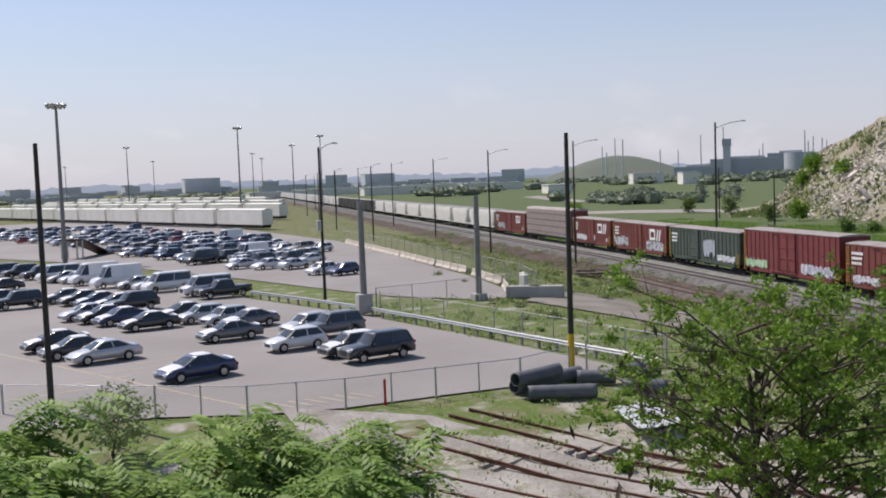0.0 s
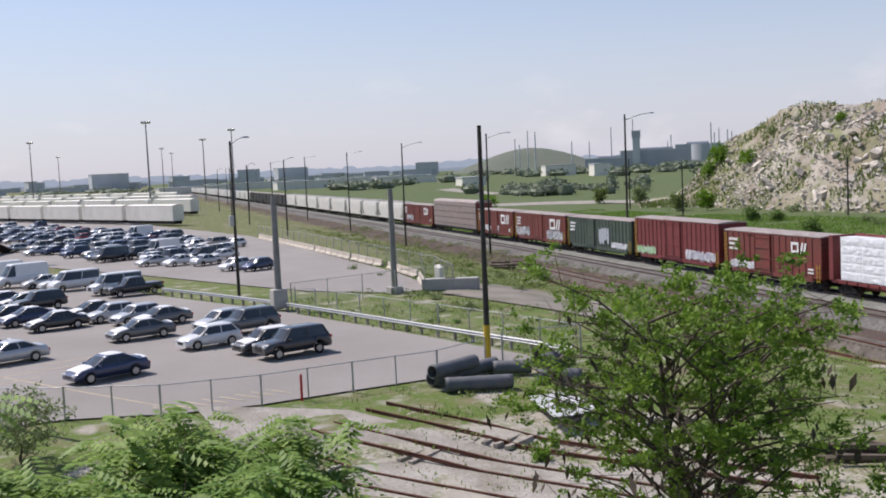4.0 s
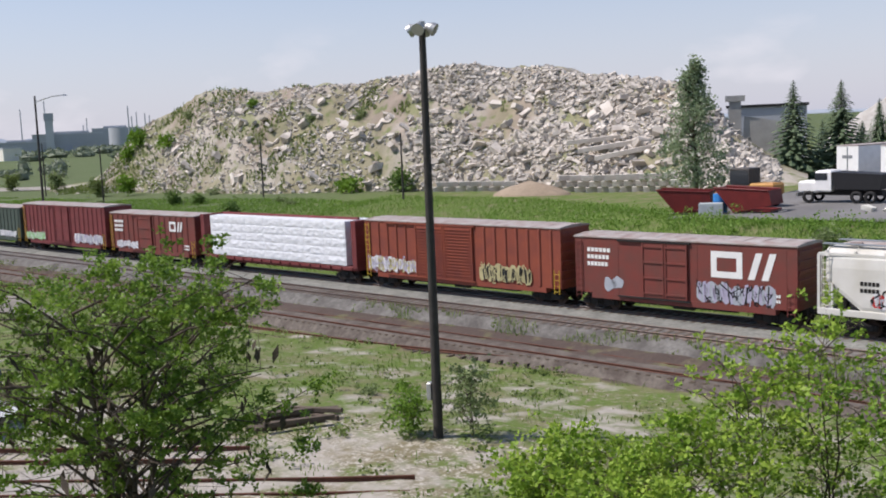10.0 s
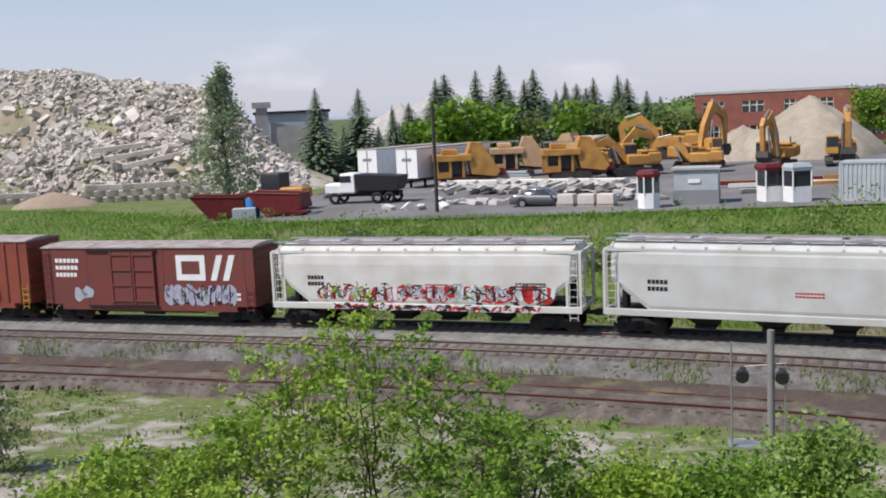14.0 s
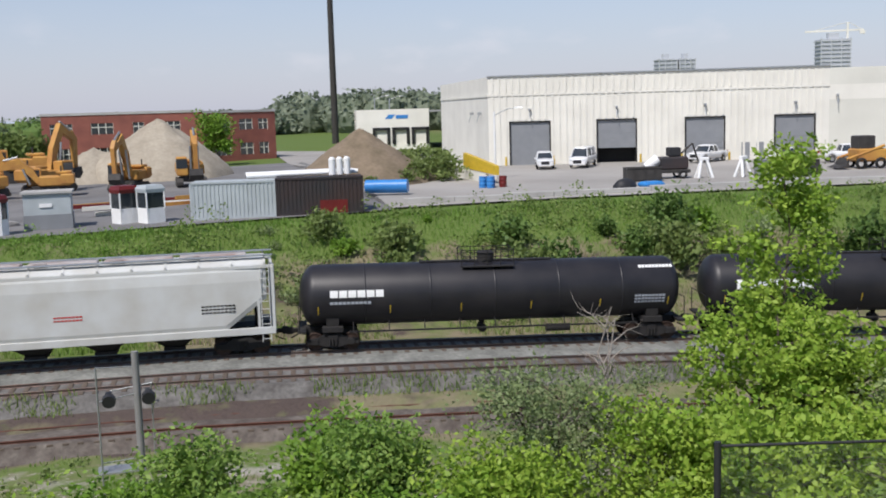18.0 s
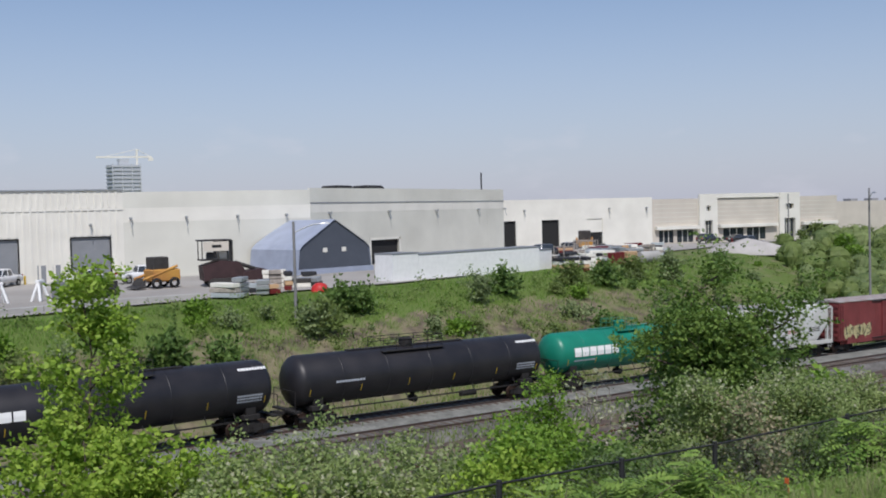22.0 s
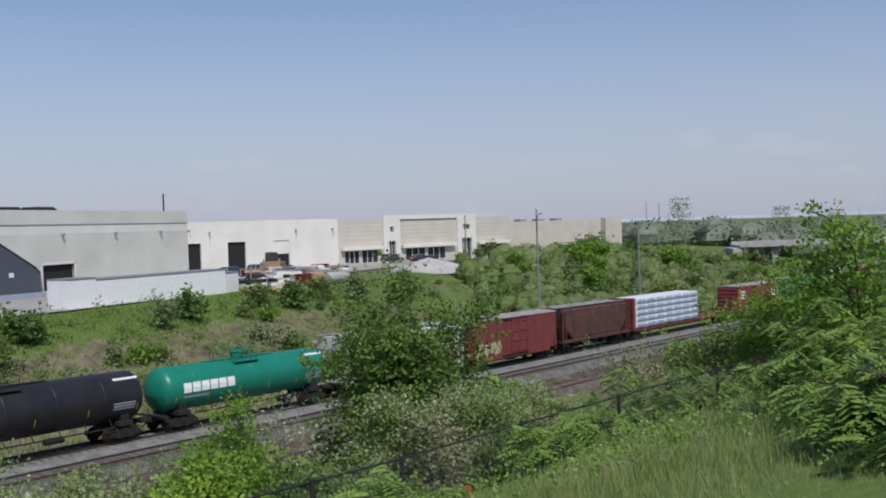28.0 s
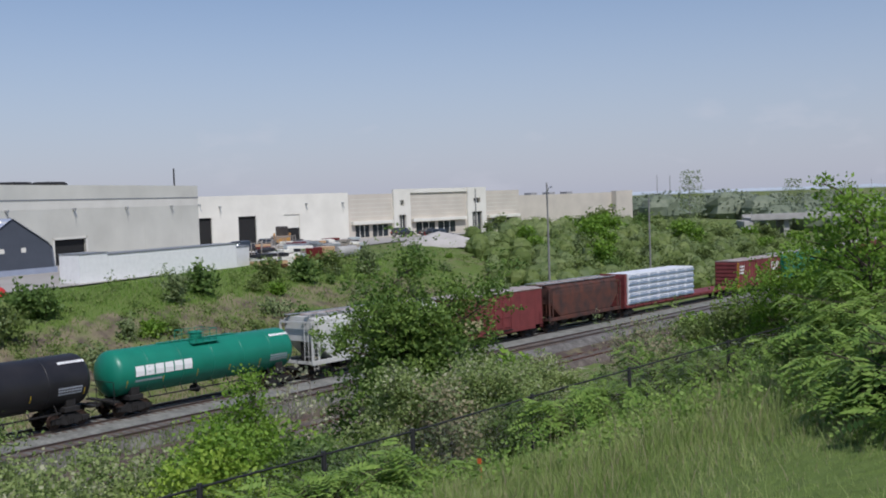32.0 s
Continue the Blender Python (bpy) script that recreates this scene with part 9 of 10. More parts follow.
    if film:       # white transport film on the bonnet, roof and boot
        for x0, x1 in ((-L / 2 + 0.22, cab[0] + 0.12), (cab[1] - 0.05, L / 2 - 0.12)):
            if x1 - x0 > 0.25:
                xs_ = [x0 + (x1 - x0) * i / 4 for i in range(5)]
                part("transport_film", Shape().rings([[(x, y * hw, lin(x, [p[0] for p in top], [p[1] for p in top]) + dz) for y, dz in ((-0.82, 0.012), (-0.45, 0.058), (0, 0.072), (0.45, 0.058), (0.82, 0.012))][::-1] for x in xs_], closed=False), M_FILM, root, "white transport film")
        part("transport_film", Shape().rings([belt(1.0, 0, 0.06, 0.92, rz + 0.014), belt(1.0, 0, 0.2, 0.78, rz + 0.05), belt(1.0, 0, 0.45, 0.4, rz + 0.065)], smooth=True), M_FILM, root, "white transport film")
    if kind == "pickup":
        part("load_bed", Shape().box(1.05, 2.72, -hw * 0.85, hw * 0.85, 1.155, 1.18), M_PLASTIC, root, "black load bed")
    for x in wx:
        for s in (-1, 1):
            m = pose(x, s * (hw - 0.1), 0.335 * wr / 0.36, 0, 0, 0 if s < 0 else 180)
            w = part("wheel", TYRE, None, root, m=m)
            if near:
                part("rim", RIM, None, w)
    if not near:
        return root
    zf = top[1][1]
    for s in (-1, 1):
        part("headlight", Shape().box(-L / 2 + 0.0, -L / 2 + 0.3, s * hw * 0.68 - 0.18, s * hw * 0.68 + 0.18, zf - 0.2, zf - 0.03, bev=0.03), M_LAMP, root)
        part("tail_light", Shape().box(L / 2 - 0.2, L / 2 + 0.01, s * hw * 0.72 - 0.15, s * hw * 0.72 + 0.15, zf - 0.1, zf + 0.1, bev=0.03), M_TAIL, root)
        part("mirror", Shape().box(cab[0] + 0.35, cab[0] + 0.5, s * (hw + 0.08) - 0.09, s * (hw + 0.08) + 0.09, zc, zc + 0.16, bev=0.03), paint, root)
    part("grille", Shape().box(-L / 2 - 0.015, -L / 2 + 0.1, -hw * 0.45, hw * 0.45, sill + 0.12, zf - 0.12, bev=0.02), M_PLASTIC, root)
    part("number_plate", Shape().box(L / 2 - 0.02, L / 2 + 0.015, -0.25, 0.25, 0.6, 0.72), M_WALLW, root, "plain plate")
    return root


LABEL = {"sedan": "{} sedan parked on the asphalt", "hatch": "{} hatchback parked on the asphalt", "suv": "{} sport utility vehicle parked on the asphalt", "pickup": "{} pickup truck parked on the asphalt", "van": "{} passenger van parked on the asphalt", "cargo": "tall {} cargo van parked on the asphalt"}


def park(kind, colour, x, y, rz, z=None, film=False):
    m = pose(x, y, (ground_z(x, y) + (0.035 if x < -48 else 0.105)) if z is None else z, 0, 0, rz)
    key = (kind, colour, x > -115, film)
    if key in VEH:
        return copy_thing(VEH[key], m)
    VEH[key] = vehicle(kind, colour, LABEL[kind].format(colour + " film-wrapped" if film else colour), x > -115, film)
    VEH[key].matrix_basis = m
    return VEH[key]


# near car park: the front of a car is at its own -x; rz turns it
F = 108
for kind, colour, x, y in (("suv", "black", -63.2, 17.2), ("hatch", "black", -65.9, 16.2), ("hatch", "white", -70.2, 13.4), ("suv", "grey", -74.7, 17.0), ("hatch", "silver", -77.6, 15.8), ("sedan", "grey", -77.2, 9.9), ("sedan", "navy", -62.7, 6.0), ("sedan", "silver", -72.3, 1.0), ("sedan", "black", -75.3, -0.8), ("sedan", "black", -79.5, -2.1),
                            ("sedan", "grey", -83.4, 12.3), ("hatch", "silver", -86.1, 10.8), ("hatch", "silver", -88.8, 9.2), ("sedan", "black", -92.0, 8.0), ("sedan", "black", -86.9, 4.8), ("sedan", "navy", -91.7, 2.9), ("sedan", "black", -94.3, 1.5), ("sedan", "silver", -96.9, 0.1),
                            ("pickup", "black", -107.5, 13.4), ("van", "white", -110.8, 12.0), ("van", "white", -118.1, 8.6), ("suv", "black", -101.5, 4.2), ("sedan", "black", -104.4, 3.0), ("sedan", "navy", -107.4, 1.3), ("sedan", "black", -110.4, -0.2), ("sedan", "grey", -113.4, -1.8), ("suv", "black", -110.6, -6.2), ("sedan", "black", -117.0, -8.5),
                            ("hatch", "white", -121.2, 7.2), ("sedan", "silver", -124.2, 5.8), ("cargo", "white", -127.4, 3.6), ("cargo", "white", -133.4, 1.2), ("hatch", "silver", -137.0, -0.8), ("van", "white", -142.0, -3.0), ("suv", "black", -147, -5.4), ("suv", "black", -152.0, -8.0), ("sedan", "black", -132.8, -9.0), ("suv", "navy", -156.0, -10.5), ("sedan", "silver", -139.5, -2.0)):
    park(kind, colour, x, y, F + rb.uniform(-5, 5), film=kind in ("sedan", "hatch") and colour in ("navy", "black", "grey"))
# the large lot beyond: rows of new vehicles
rc = random.Random(61)
pool = [("sedan", "white"), ("hatch", "white"), ("sedan", "silver"), ("suv", "white"), ("suv", "silver"), ("sedan", "silver"), ("sedan", "navy"), ("hatch", "silver"), ("sedan", "white"), ("suv", "black"), ("sedan", "black"), ("suv", "grey"), ("hatch", "white"), ("sedan", "grey"), ("hatch", "red"), ("suv", "beige"), ("hatch", "navy"), ("sedan", "silver"), ("suv", "navy")]
park("hatch", "navy", -123.6, 29.9, 118)
park("hatch", "white", -126.5, 27.8, 118)
ROWS = (((-137, 26.5), (-143, 20.5), 3), ((-143, 33), (-150, 22), 5), ((-150, 29.5), (-162, 15.5), 7), ((-158, 33), (-171, 13), 8), ((-168, 37), (-184, 8), 11), ((-176, 36), (-196, 6), 11), ((-188, 33), (-208, 3), 11), ((-204, 33), (-224, 0), 11), ((-212, 32), (-236, -4), 12), ((-228, 26), (-256, -12), 13), ((-246, 24), (-275, -18), 13), ((-262, 20), (-296, -22), 13), ((-282, 16), (-318, -26), 13), ((-304, 14), (-345, -30), 13))
for (x0, y0), (x1, y1), n in ROWS:
    for i in range(n):
        if rc.random() < 0.1:
            continue
        t = i / max(1, n - 1)
        kind, colour = rc.choice(pool)
        park(kind, colour, x0 + (x1 - x0) * t + rc.uniform(-0.4, 0.4), y0 + (y1 - y0) * t, 118 + rc.uniform(-4, 4) + (180 if rc.random() < 0.3 else 0), film=kind == "sedan" and colour in ("navy", "black", "grey"))
park("cargo", "white", -158.5, 24.0, 118)
park("van", "black", -156.5, 16.5, 118)
park("cargo", "white", -212, 28.0, 118)

thing("marker_post", "short red marker post beside the fence", "post", m=at(-50.6, 14.1, 0, 0), shape=Shape().tube((0, 0, -0.2), (0, 0, 1.25), 0.07, seg=8).tube((0, 0, 1.25), (0, 0, 1.32), 0.07, 0.02, seg=8), material=M_GRAF_R)
thing("survey_flag", "small orange survey flag in the grass", "flag", m=at(13.2, 2.4, 0, 60), shape=Shape().tube((0, 0, -0.2), (0, 0, 0.34), 0.004, seg=5).box(0, 0.06, -0.003, 0.003, 0.27, 0.34), material=mat("orange flag", (0.8, 0.16, 0.04), 0.6))
# painted bay lines
M_LINE = mat("worn line paint", (0.5, 0.42, 0.3), 0.8, var=0.25, scale=2)
for k, (x, y, rz, ln) in enumerate([(-52.4 - 0.1 * i, 7.6 + 0.85 * i, 28, 1.9) for i in range(8)] + [(-62 - 3.0 * i, -2.5 + 2.6 * i, F, 5.0) for i in range(4)] + [(-66.2, 1.0, 26.7, 31)]):
    thing("bay_line", "worn painted bay line on asphalt", "road marking", m=at(x, y, 0.034, rz), kind="structure", shape=Shape().box(-ln / 2, ln / 2, -0.07, 0.07, 0, 0.006), material=M_LINE)

# rows of white covered rail cars and trailers at the far side of the lot
M_CREAM = mat("cream railcar paint", (0.76, 0.74, 0.67), 0.6, var=0.12, scale=0.3, alt=(0.66, 0.64, 0.57))
for k, ((x0, y0), (x1, y1), n) in enumerate((((-262, 45), (-560, -52), 11), ((-330, 62), (-640, -35), 11), ((-400, 75), (-700, -20), 10), ((-520, 90), (-900, 0), 12))):
    rz = math.degrees(math.atan2(y1 - y0, x1 - x0))
    for i in range(n):
        t = (i + 0.5) / n
        x, y = x0 + (x1 - x0) * t, y0 + (y1 - y0) * t
        root = thing("covered_rail_car", "pale covered rail car standing in a far row", "rail car", m=at(x, y, 0.1, rz), group="standing rail cars")
        part("body", Shape().box(-13, 13, -1.5, 1.5, 1.1, 5.0, bev=0.06), M_CREAM, root)
        part("roof", Shape().rings([[(xx, -1.55, 4.9), (xx, 0, 5.25), (xx, 1.55, 4.9)] for xx in (-13.1, 13.1)], smooth=False, closed=False), M_CREAM, root)
        part("underframe", Shape().box(-12.5, 12.5, -1.2, 1.2, 0.3, 1.1), M_UNDER, root)
# loading ramp in the lot
rp = thing("loading_ramp", "steel vehicle loading ramp on the lot", "ramp", m=at(-190.5, 0.5, 0, -30))
part("deck", Shape().prism([(-7, 0), (-7, 0.2), (3, 3.4), (5, 3.4), (5, 3.1), (3, 3.1)], -1.5, 1.5), M_WHEEL, rp)
part("frame", Shape().box(3, 3.2, -1.5, -1.3, 0, 3.1).box(3, 3.2, 1.3, 1.5, 0, 3.1).box(4.8, 5, -1.5, -1.3, 0, 3.1).box(4.8, 5, 1.3, 1.5, 0, 3.1), M_GALV, rp)

# ---- things in the machine yard and before the warehouse ----
M_ORANGE = mat("construction yellow paint", (0.52, 0.28, 0.06), 0.55, var=0.4, scale=0.8, alt=(0.36, 0.16, 0.045), bump=0.05)
M_TAN = mat("faded tan paint", (0.55, 0.36, 0.2), 0.6, var=0.2, scale=1.2)
M_BINRED = mat("dark red bin paint", (0.15, 0.016, 0.014), 0.45, var=0.25, scale=1.2)
M_CONTG = mat("pale grey-blue container", (0.42, 0.46, 0.47), 0.6, var=0.15, scale=0.8)
M_CONTB = mat("black container with rust", (0.03, 0.03, 0.032), 0.6, var=0.4, scale=0.4, alt=(0.05, 0.03, 0.027))
M_PAVER = mat("dark maroon machine paint", (0.05, 0.025, 0.025), 0.6, var=0.3, scale=1.5)
M_STEEL = mat("dirty dark steel", (0.07, 0.065, 0.06), 0.6, metal=0.4, var=0.3, scale=2)


def crawler(sh, L, y, h=0.85):
    pts = [(-L / 2, h / 2 - 0.15), (-L / 2 + 0.25, 0.05), (L / 2 - 0.25, 0.05), (L / 2, h / 2 - 0.15), (L / 2, h / 2 + 0.1), (L / 2 - 0.3, h), (-L / 2 + 0.3, h), (-L / 2, h / 2 + 0.1)]
    sh.prism(pts, y - 0.3, y + 0.3)


def thick(line, widths):
    """Outline of a bent beam along a line in the x, z plane, with its depth at each bend."""
    left, right = [], []
    for i, ((x, z), w) in enumerate(zip(line, widths)):
        (ax, az), (bx, bz) = line[max(0, i - 1)], line[min(len(line) - 1, i + 1)]
        q = math.hypot(bx - ax, bz - az)
        nx, nz = -(bz - az) / q * w / 2, (bx - ax) / q * w / 2
        left.append((x + nx, z + nz))
        right.append((x - nx, z - nz))
    return left + right[::-1]


def excavator(x, y, rz, label, up=1.0, paint=None, s=1.0):
    p_ = paint or M_ORANGE
    root = thing("excavator", label, "excavator", m=at(x, y, 0.1, rz) @ Matrix.Diagonal((s, s, s, 1)), group="yard machines")
    for yy in (-1.1, 1.1):
        t = Shape()
        crawler(t, 4.2, yy)
        part("crawler_track", t, M_STEEL, root)
    part("undercarriage", Shape().box(-1.2, 1.2, -1, 1, 0.5, 1.1), M_STEEL, root)
    part("house", Shape().box(-2.6, 0.5, -1.3, 1.3, 1.1, 2.1, bev=0.12).box(-2.9, -1.6, -1.35, 1.35, 1.2, 2.3, bev=0.15), p_, root)
    cab = part("cab", Shape().box(0.3, 1.7, -1.35, -0.35, 1.1, 2.9, bev=0.1), p_, root)
    part("window", Shape().box(0.45, 1.72, -1.37, -0.33, 1.8, 2.7), M_GLASS, cab)
    e, c, d = (2.3, 2.6 + 2.5 * up), (4.0, 2.3 + 1.9 * up), (4.0, 0.9 + 0.9 * up)
    part("boom", Shape().prism(thick([(0.5, 1.5), (1.2, 1.5 + 0.55 * (e[1] - 1.5)), e, c], (0.4, 0.75, 0.95, 0.45)), 0.05, 0.6), p_, root)
    part("stick", Shape().prism(thick([(c[0] - 0.35, c[1] + 0.75), (c[0] + 0.05, c[1]), d], (0.3, 0.65, 0.35)), 0.12, 0.53), p_, root)
    part("bucket", Shape().prism([(d[0] + 0.2, d[1] + 0.1), (d[0] + 0.35, d[1] - 0.5), (d[0] - 0.1, d[1] - 1.0), (d[0] - 0.8, d[1] - 0.9), (d[0] - 0.55, d[1] - 0.2)], -0.3, 0.95), M_STEEL, root)
    part("hydraulic_ram", Shape().tube((1.3, -0.02, 1.3), (1.9, -0.02, 1.5 + 0.7 * (e[1] - 1.5)), 0.11, seg=8).tube((1.3, 0.67, 1.3), (1.9, 0.67, 1.5 + 0.7 * (e[1] - 1.5)), 0.11, seg=8), M_GALV, root)
    part("stick_ram", Shape().tube((e[0], 0.32, e[1] + 0.6), (c[0] - 0.3, 0.32, c[1] + 0.8), 0.1, seg=8), M_GALV, root)
    part("engine_cover", Shape().box(-2.7, -1.2, -1.0, 1.0, 2.3, 2.55, bev=0.08), p_, root)
    part("exhaust_pipe", Shape().tube((-1.7, 0.8, 2.4), (-1.7, 0.8, 3.1), 0.08, seg=8), M_STEEL, root)
    return root


for x, y, rz, lab, up, s in ((7.4, 112.5, 45, "orange and red excavator with its boom raised high", 1.3, 1.1), (14.4, 107.0, 240, "yellow excavator with its boom hanging before the sand heap", 1.1, 0.98), (20.6, 107.5, 262, "yellow excavator beside the sand heap seen end-on", 0.95, 1.05), (4.9, 135.0, 180, "yellow excavator with an arched boom far back", 0.45, 1.35), (6.6, 107.0, 172, "orange excavator with a lowered boom", 0.35, 0.95), (-1.2, 113.0, 20, "orange excavator among the crushing machines", 0.55, 1.05), (0.2, 106.5, 200, "brown orange excavator with a folded boom", 0.4, 1.0)):
    excavator(x, y, rz, lab, up, s=s)


def crusher(x, y, rz, paint, label):
    root = thing("crushing_machine", label, "crusher", m=at(x, y, 0.1, rz), group="yard machines")
    part("chassis", Shape().box(-2.6, 3.0, -1.2, 1.2, 0.7, 1.1, bev=0.05), M_BINRED, root)
    for yy in (-1.2, 1.2):
        t = Shape()
        crawler(t, 4.0, yy, 0.9)
        part("crawler_track", t, M_STEEL, root)
    for yy in (-1.45, 1.45):
        for xx in (-2.5, -1.2, 0.1):
            part("post", Shape().box(xx - 0.13, xx + 0.13, yy - 0.1, yy + 0.1, 0.9, 2.6), paint, root)
    part("deck", Shape().box(-2.8, 0.9, -1.7, 1.7, 2.5, 3.15, bev=0.06), paint, root)
    part("side_panel", Shape().box(-2.7, -1.3, -1.56, -1.5, 0.9, 1.5), paint, root)
    part("engine_house", Shape().box(-2.2, 0.4, -1.15, 1.15, 1.1, 2.45, bev=0.08), M_STEEL, root, "dark engine behind the posts")
    part("engine_cover", Shape().box(-1.9, -0.4, -0.9, 0.9, 3.15, 3.7, bev=0.1), paint, root)
    part("feed_hopper", Shape().prism([(0.5, 3.1), (0.9, 4.3), (1.9, 4.2), (3.7, 1.4), (3.3, 0.9), (0.9, 1.2)][::-1], -1.5, 1.5), paint, root)
    part("conveyor", Shape().prism([(1.2, 0.7), (4.4, 0.9), (4.2, 1.6), (1.2, 1.5)], -0.6, 0.6), M_BINRED, root)
    for yy in (-1.6, 1.6):
        part("handrail", Shape().tube((-2.7, yy, 3.15), (-2.7, yy, 3.8), 0.04, seg=5).tube((-2.7, yy, 3.8), (0.6, yy, 3.8), 0.04, seg=5), M_GALV, root)


crusher(-16.2, 102.5, 14, M_ORANGE, "orange crushing machine with a feed hopper")
crusher(-12.0, 113.5, 8, M_TAN, "tan crushing machine with a feed hopper")
crusher(-5.6, 104.5, 10, M_ORANGE, "orange crushing machine with red chassis")
crusher(-5.0, 119.0, 165, M_TAN, "tan screening machine behind the others")
bar = thing("beam_stack", "stack of long pale green steel beams", "beams", m=at(-12.0, 103.8, 0.1, -1))
for k, (w, m_) in enumerate(((2.6, M_WALLW), (2.4, M_CONTG), (2.2, M_CONTG))):
    part("beam", Shape().box(-w, w, -0.6, 0.6, 0.35 + 0.28 * k, 0.59 + 0.28 * k, bev=0.03), m_, bar)
for xx in (-1.8, 1.8):
    part("bearer", Shape().box(xx - 0.15, xx + 0.15, -0.8, 0.8, 0, 0.34), M_TIEP, bar)

# white box trailers
for x, y, L in ((-27.0, 107.5, 13), (-21.5, 101.5, 13)):
    root = thing("box_trailer", "white box trailer parked in the yard", "trailer", m=at(x, y, 0.1, 64), group="white trailers")
    part("body", Shape().box(0, L, -1.3, 1.3, 1.0, 3.9, bev=0.03), M_WHITE, root)
    part("roof", Shape().box(-0.03, L + 0.03, -1.33, 1.33, 3.9, 4.0), M_ROOF, root)
    part("door_bar", Shape().box(-0.06, 0.0, -0.05, 0.05, 1.1, 3.8), M_GALV, root)
    part("emblem_bar", Shape().box(-0.03, 0.0, -0.6, 0.6, 2.7, 3.0), M_DOORG, root)
    part("landing_gear", Shape().box(1.6, 1.8, -1, -0.8, 0, 1).box(1.6, 1.8, 0.8, 1, 0, 1).box(0.1, L, -0.5, 0.5, 0.8, 1.0), M_UNDER, root)
    for xx in (L - 3.2, L - 2.0):
        for s in (-1, 1):
            part("wheel", TYRE, None, root, m=pose(xx, s * 1.1, 0.5, 0, 0, 0 if s < 0 else 180) @ Matrix.Diagonal((1.5, 1.5, 1.5, 1)))

# dump truck
dt = thing("dump_truck", "white dump truck with a black load box", "dump truck", m=at(-22.3, 87.0, 0.1, -8))
part("cab", Shape().box(-1.7, -0.4, -1.1, 1.1, 0.9, 2.6, bev=0.12), M_WHITE, dt)
part("bonnet", Shape().box(-3.2, -1.6, -0.9, 0.9, 0.8, 1.75, bev=0.15), M_WHITE, dt)
part("window", Shape().box(-1.72, -0.7, -1.12, 1.12, 1.85, 2.4), M_GLASS, dt)
part("load_box", Shape().rings([[(-0.2, -1.0, 1.1), (3.4, -1.0, 1.1), (3.4, 1.0, 1.1), (-0.2, 1.0, 1.1)], [(-0.3, -1.2, 2.5), (3.7, -1.2, 2.3), (3.7, 1.2, 2.3), (-0.3, 1.2, 2.5)]], smooth=False), M_PLASTIC, dt, "black steel load box")
part("chassis", Shape().box(-3.0, 3.4, -0.5, 0.5, 0.6, 1.0), M_UNDER, dt)
part("bumper", Shape().box(-3.35, -3.15, -1.1, 1.1, 0.5, 0.8), M_GALV, dt)
for xx in (-2.3, 1.6, 2.7):
    for s in (-1, 1):
        part("wheel", TYRE, None, dt, m=pose(xx, s * 0.98, 0.5, 0, 0, 0 if s < 0 else 180) @ Matrix.Diagonal((1.5, 1.5, 1.5, 1)))

# red bins, a loader behind them
for x, y, rz, L in ((-32.3, 79.6, 12, 4.6), (-27.0, 78.8, -4, 4.8)):
    root = thing("skip_bin", "dark red open steel skip bin", "skip", m=at(x, y, 0.15, rz), group="red skips")
    o = [(-L / 2, 1.9), (L / 2 - 0.4, 1.7), (L / 2 - 0.2, 0.6), (-L / 2 + 1.6, 0.0)]
    part("body", Shape().prism(o[::-1], -1.2, -1.1).prism(o[::-1], 1.1, 1.2).box(-L / 2 + 1.4, L / 2 - 0.3, -1.1, 1.1, 0.1, 0.25), M_BINRED, root)
    part("end_plate", Shape().add([(-L / 2, -1.15, 1.9), (-L / 2 + 1.6, -1.15, 0), (-L / 2 + 1.6, 1.15, 0), (-L / 2, 1.15, 1.9)], [(0, 1, 2, 3)]).add([(L / 2 - 0.4, -1.15, 1.7), (L / 2 - 0.2, -1.15, 0.6), (L / 2 - 0.2, 1.15, 0.6), (L / 2 - 0.4, 1.15, 1.7)], [(3, 2, 1, 0)]), M_BINRED, root)
    part("rim_bar", Shape().tube((-L / 2, -1.2, 1.9), (L / 2 - 0.4, -1.2, 1.7), 0.07, seg=6).tube((-L / 2, 1.2, 1.9), (L / 2 - 0.4, 1.2, 1.7), 0.07, seg=6), M_BINRED, root)
    part("skid", Shape().box(-L / 2 + 1.0, L / 2 - 0.2, -0.9, -0.7, -0.15, 0.02).box(-L / 2 + 1.0, L / 2 - 0.2, 0.7, 0.9, -0.15, 0.02), M_TIEP, root)
ldr = thing("wheel_loader", "old yellow and dark wheel loader behind red skips", "loader", m=at(-28.8, 84.0, 0.1, 170))
part("engine_cover", Shape().box(-2.6, -0.4, -0.9, 0.9, 1.0, 2.0, bev=0.15), M_ORANGE, ldr)
part("cab", Shape().box(-0.5, 1.2, -0.9, 0.9, 1.0, 3.2, bev=0.08), M_STEEL, ldr)
part("window", Shape().box(-0.4, 1.22, -0.92, 0.92, 1.9, 3.0), M_GLASS, ldr)
part("bucket", Shape().prism([(3.4, 0.2), (4.6, 0.2), (3.9, 0.6), (3.5, 1.3)], -1.3, 1.3), M_STEEL, ldr)
part("lift_arm", Shape().tube((1.0, -0.6, 1.8), (3.6, -0.6, 0.7), 0.14, seg=6).tube((1.0, 0.6, 1.8), (3.6, 0.6, 0.7), 0.14, seg=6), M_ORANGE, ldr)
for xx in (-1.6, 1.7):
    for s in (-1, 1):
        part("wheel", TYRE, None, ldr, m=pose(xx, s * 1.05, 0.7, 0, 0, 0 if s < 0 else 180) @ Matrix.Diagonal((2.1, 2.1, 2.1, 1)))
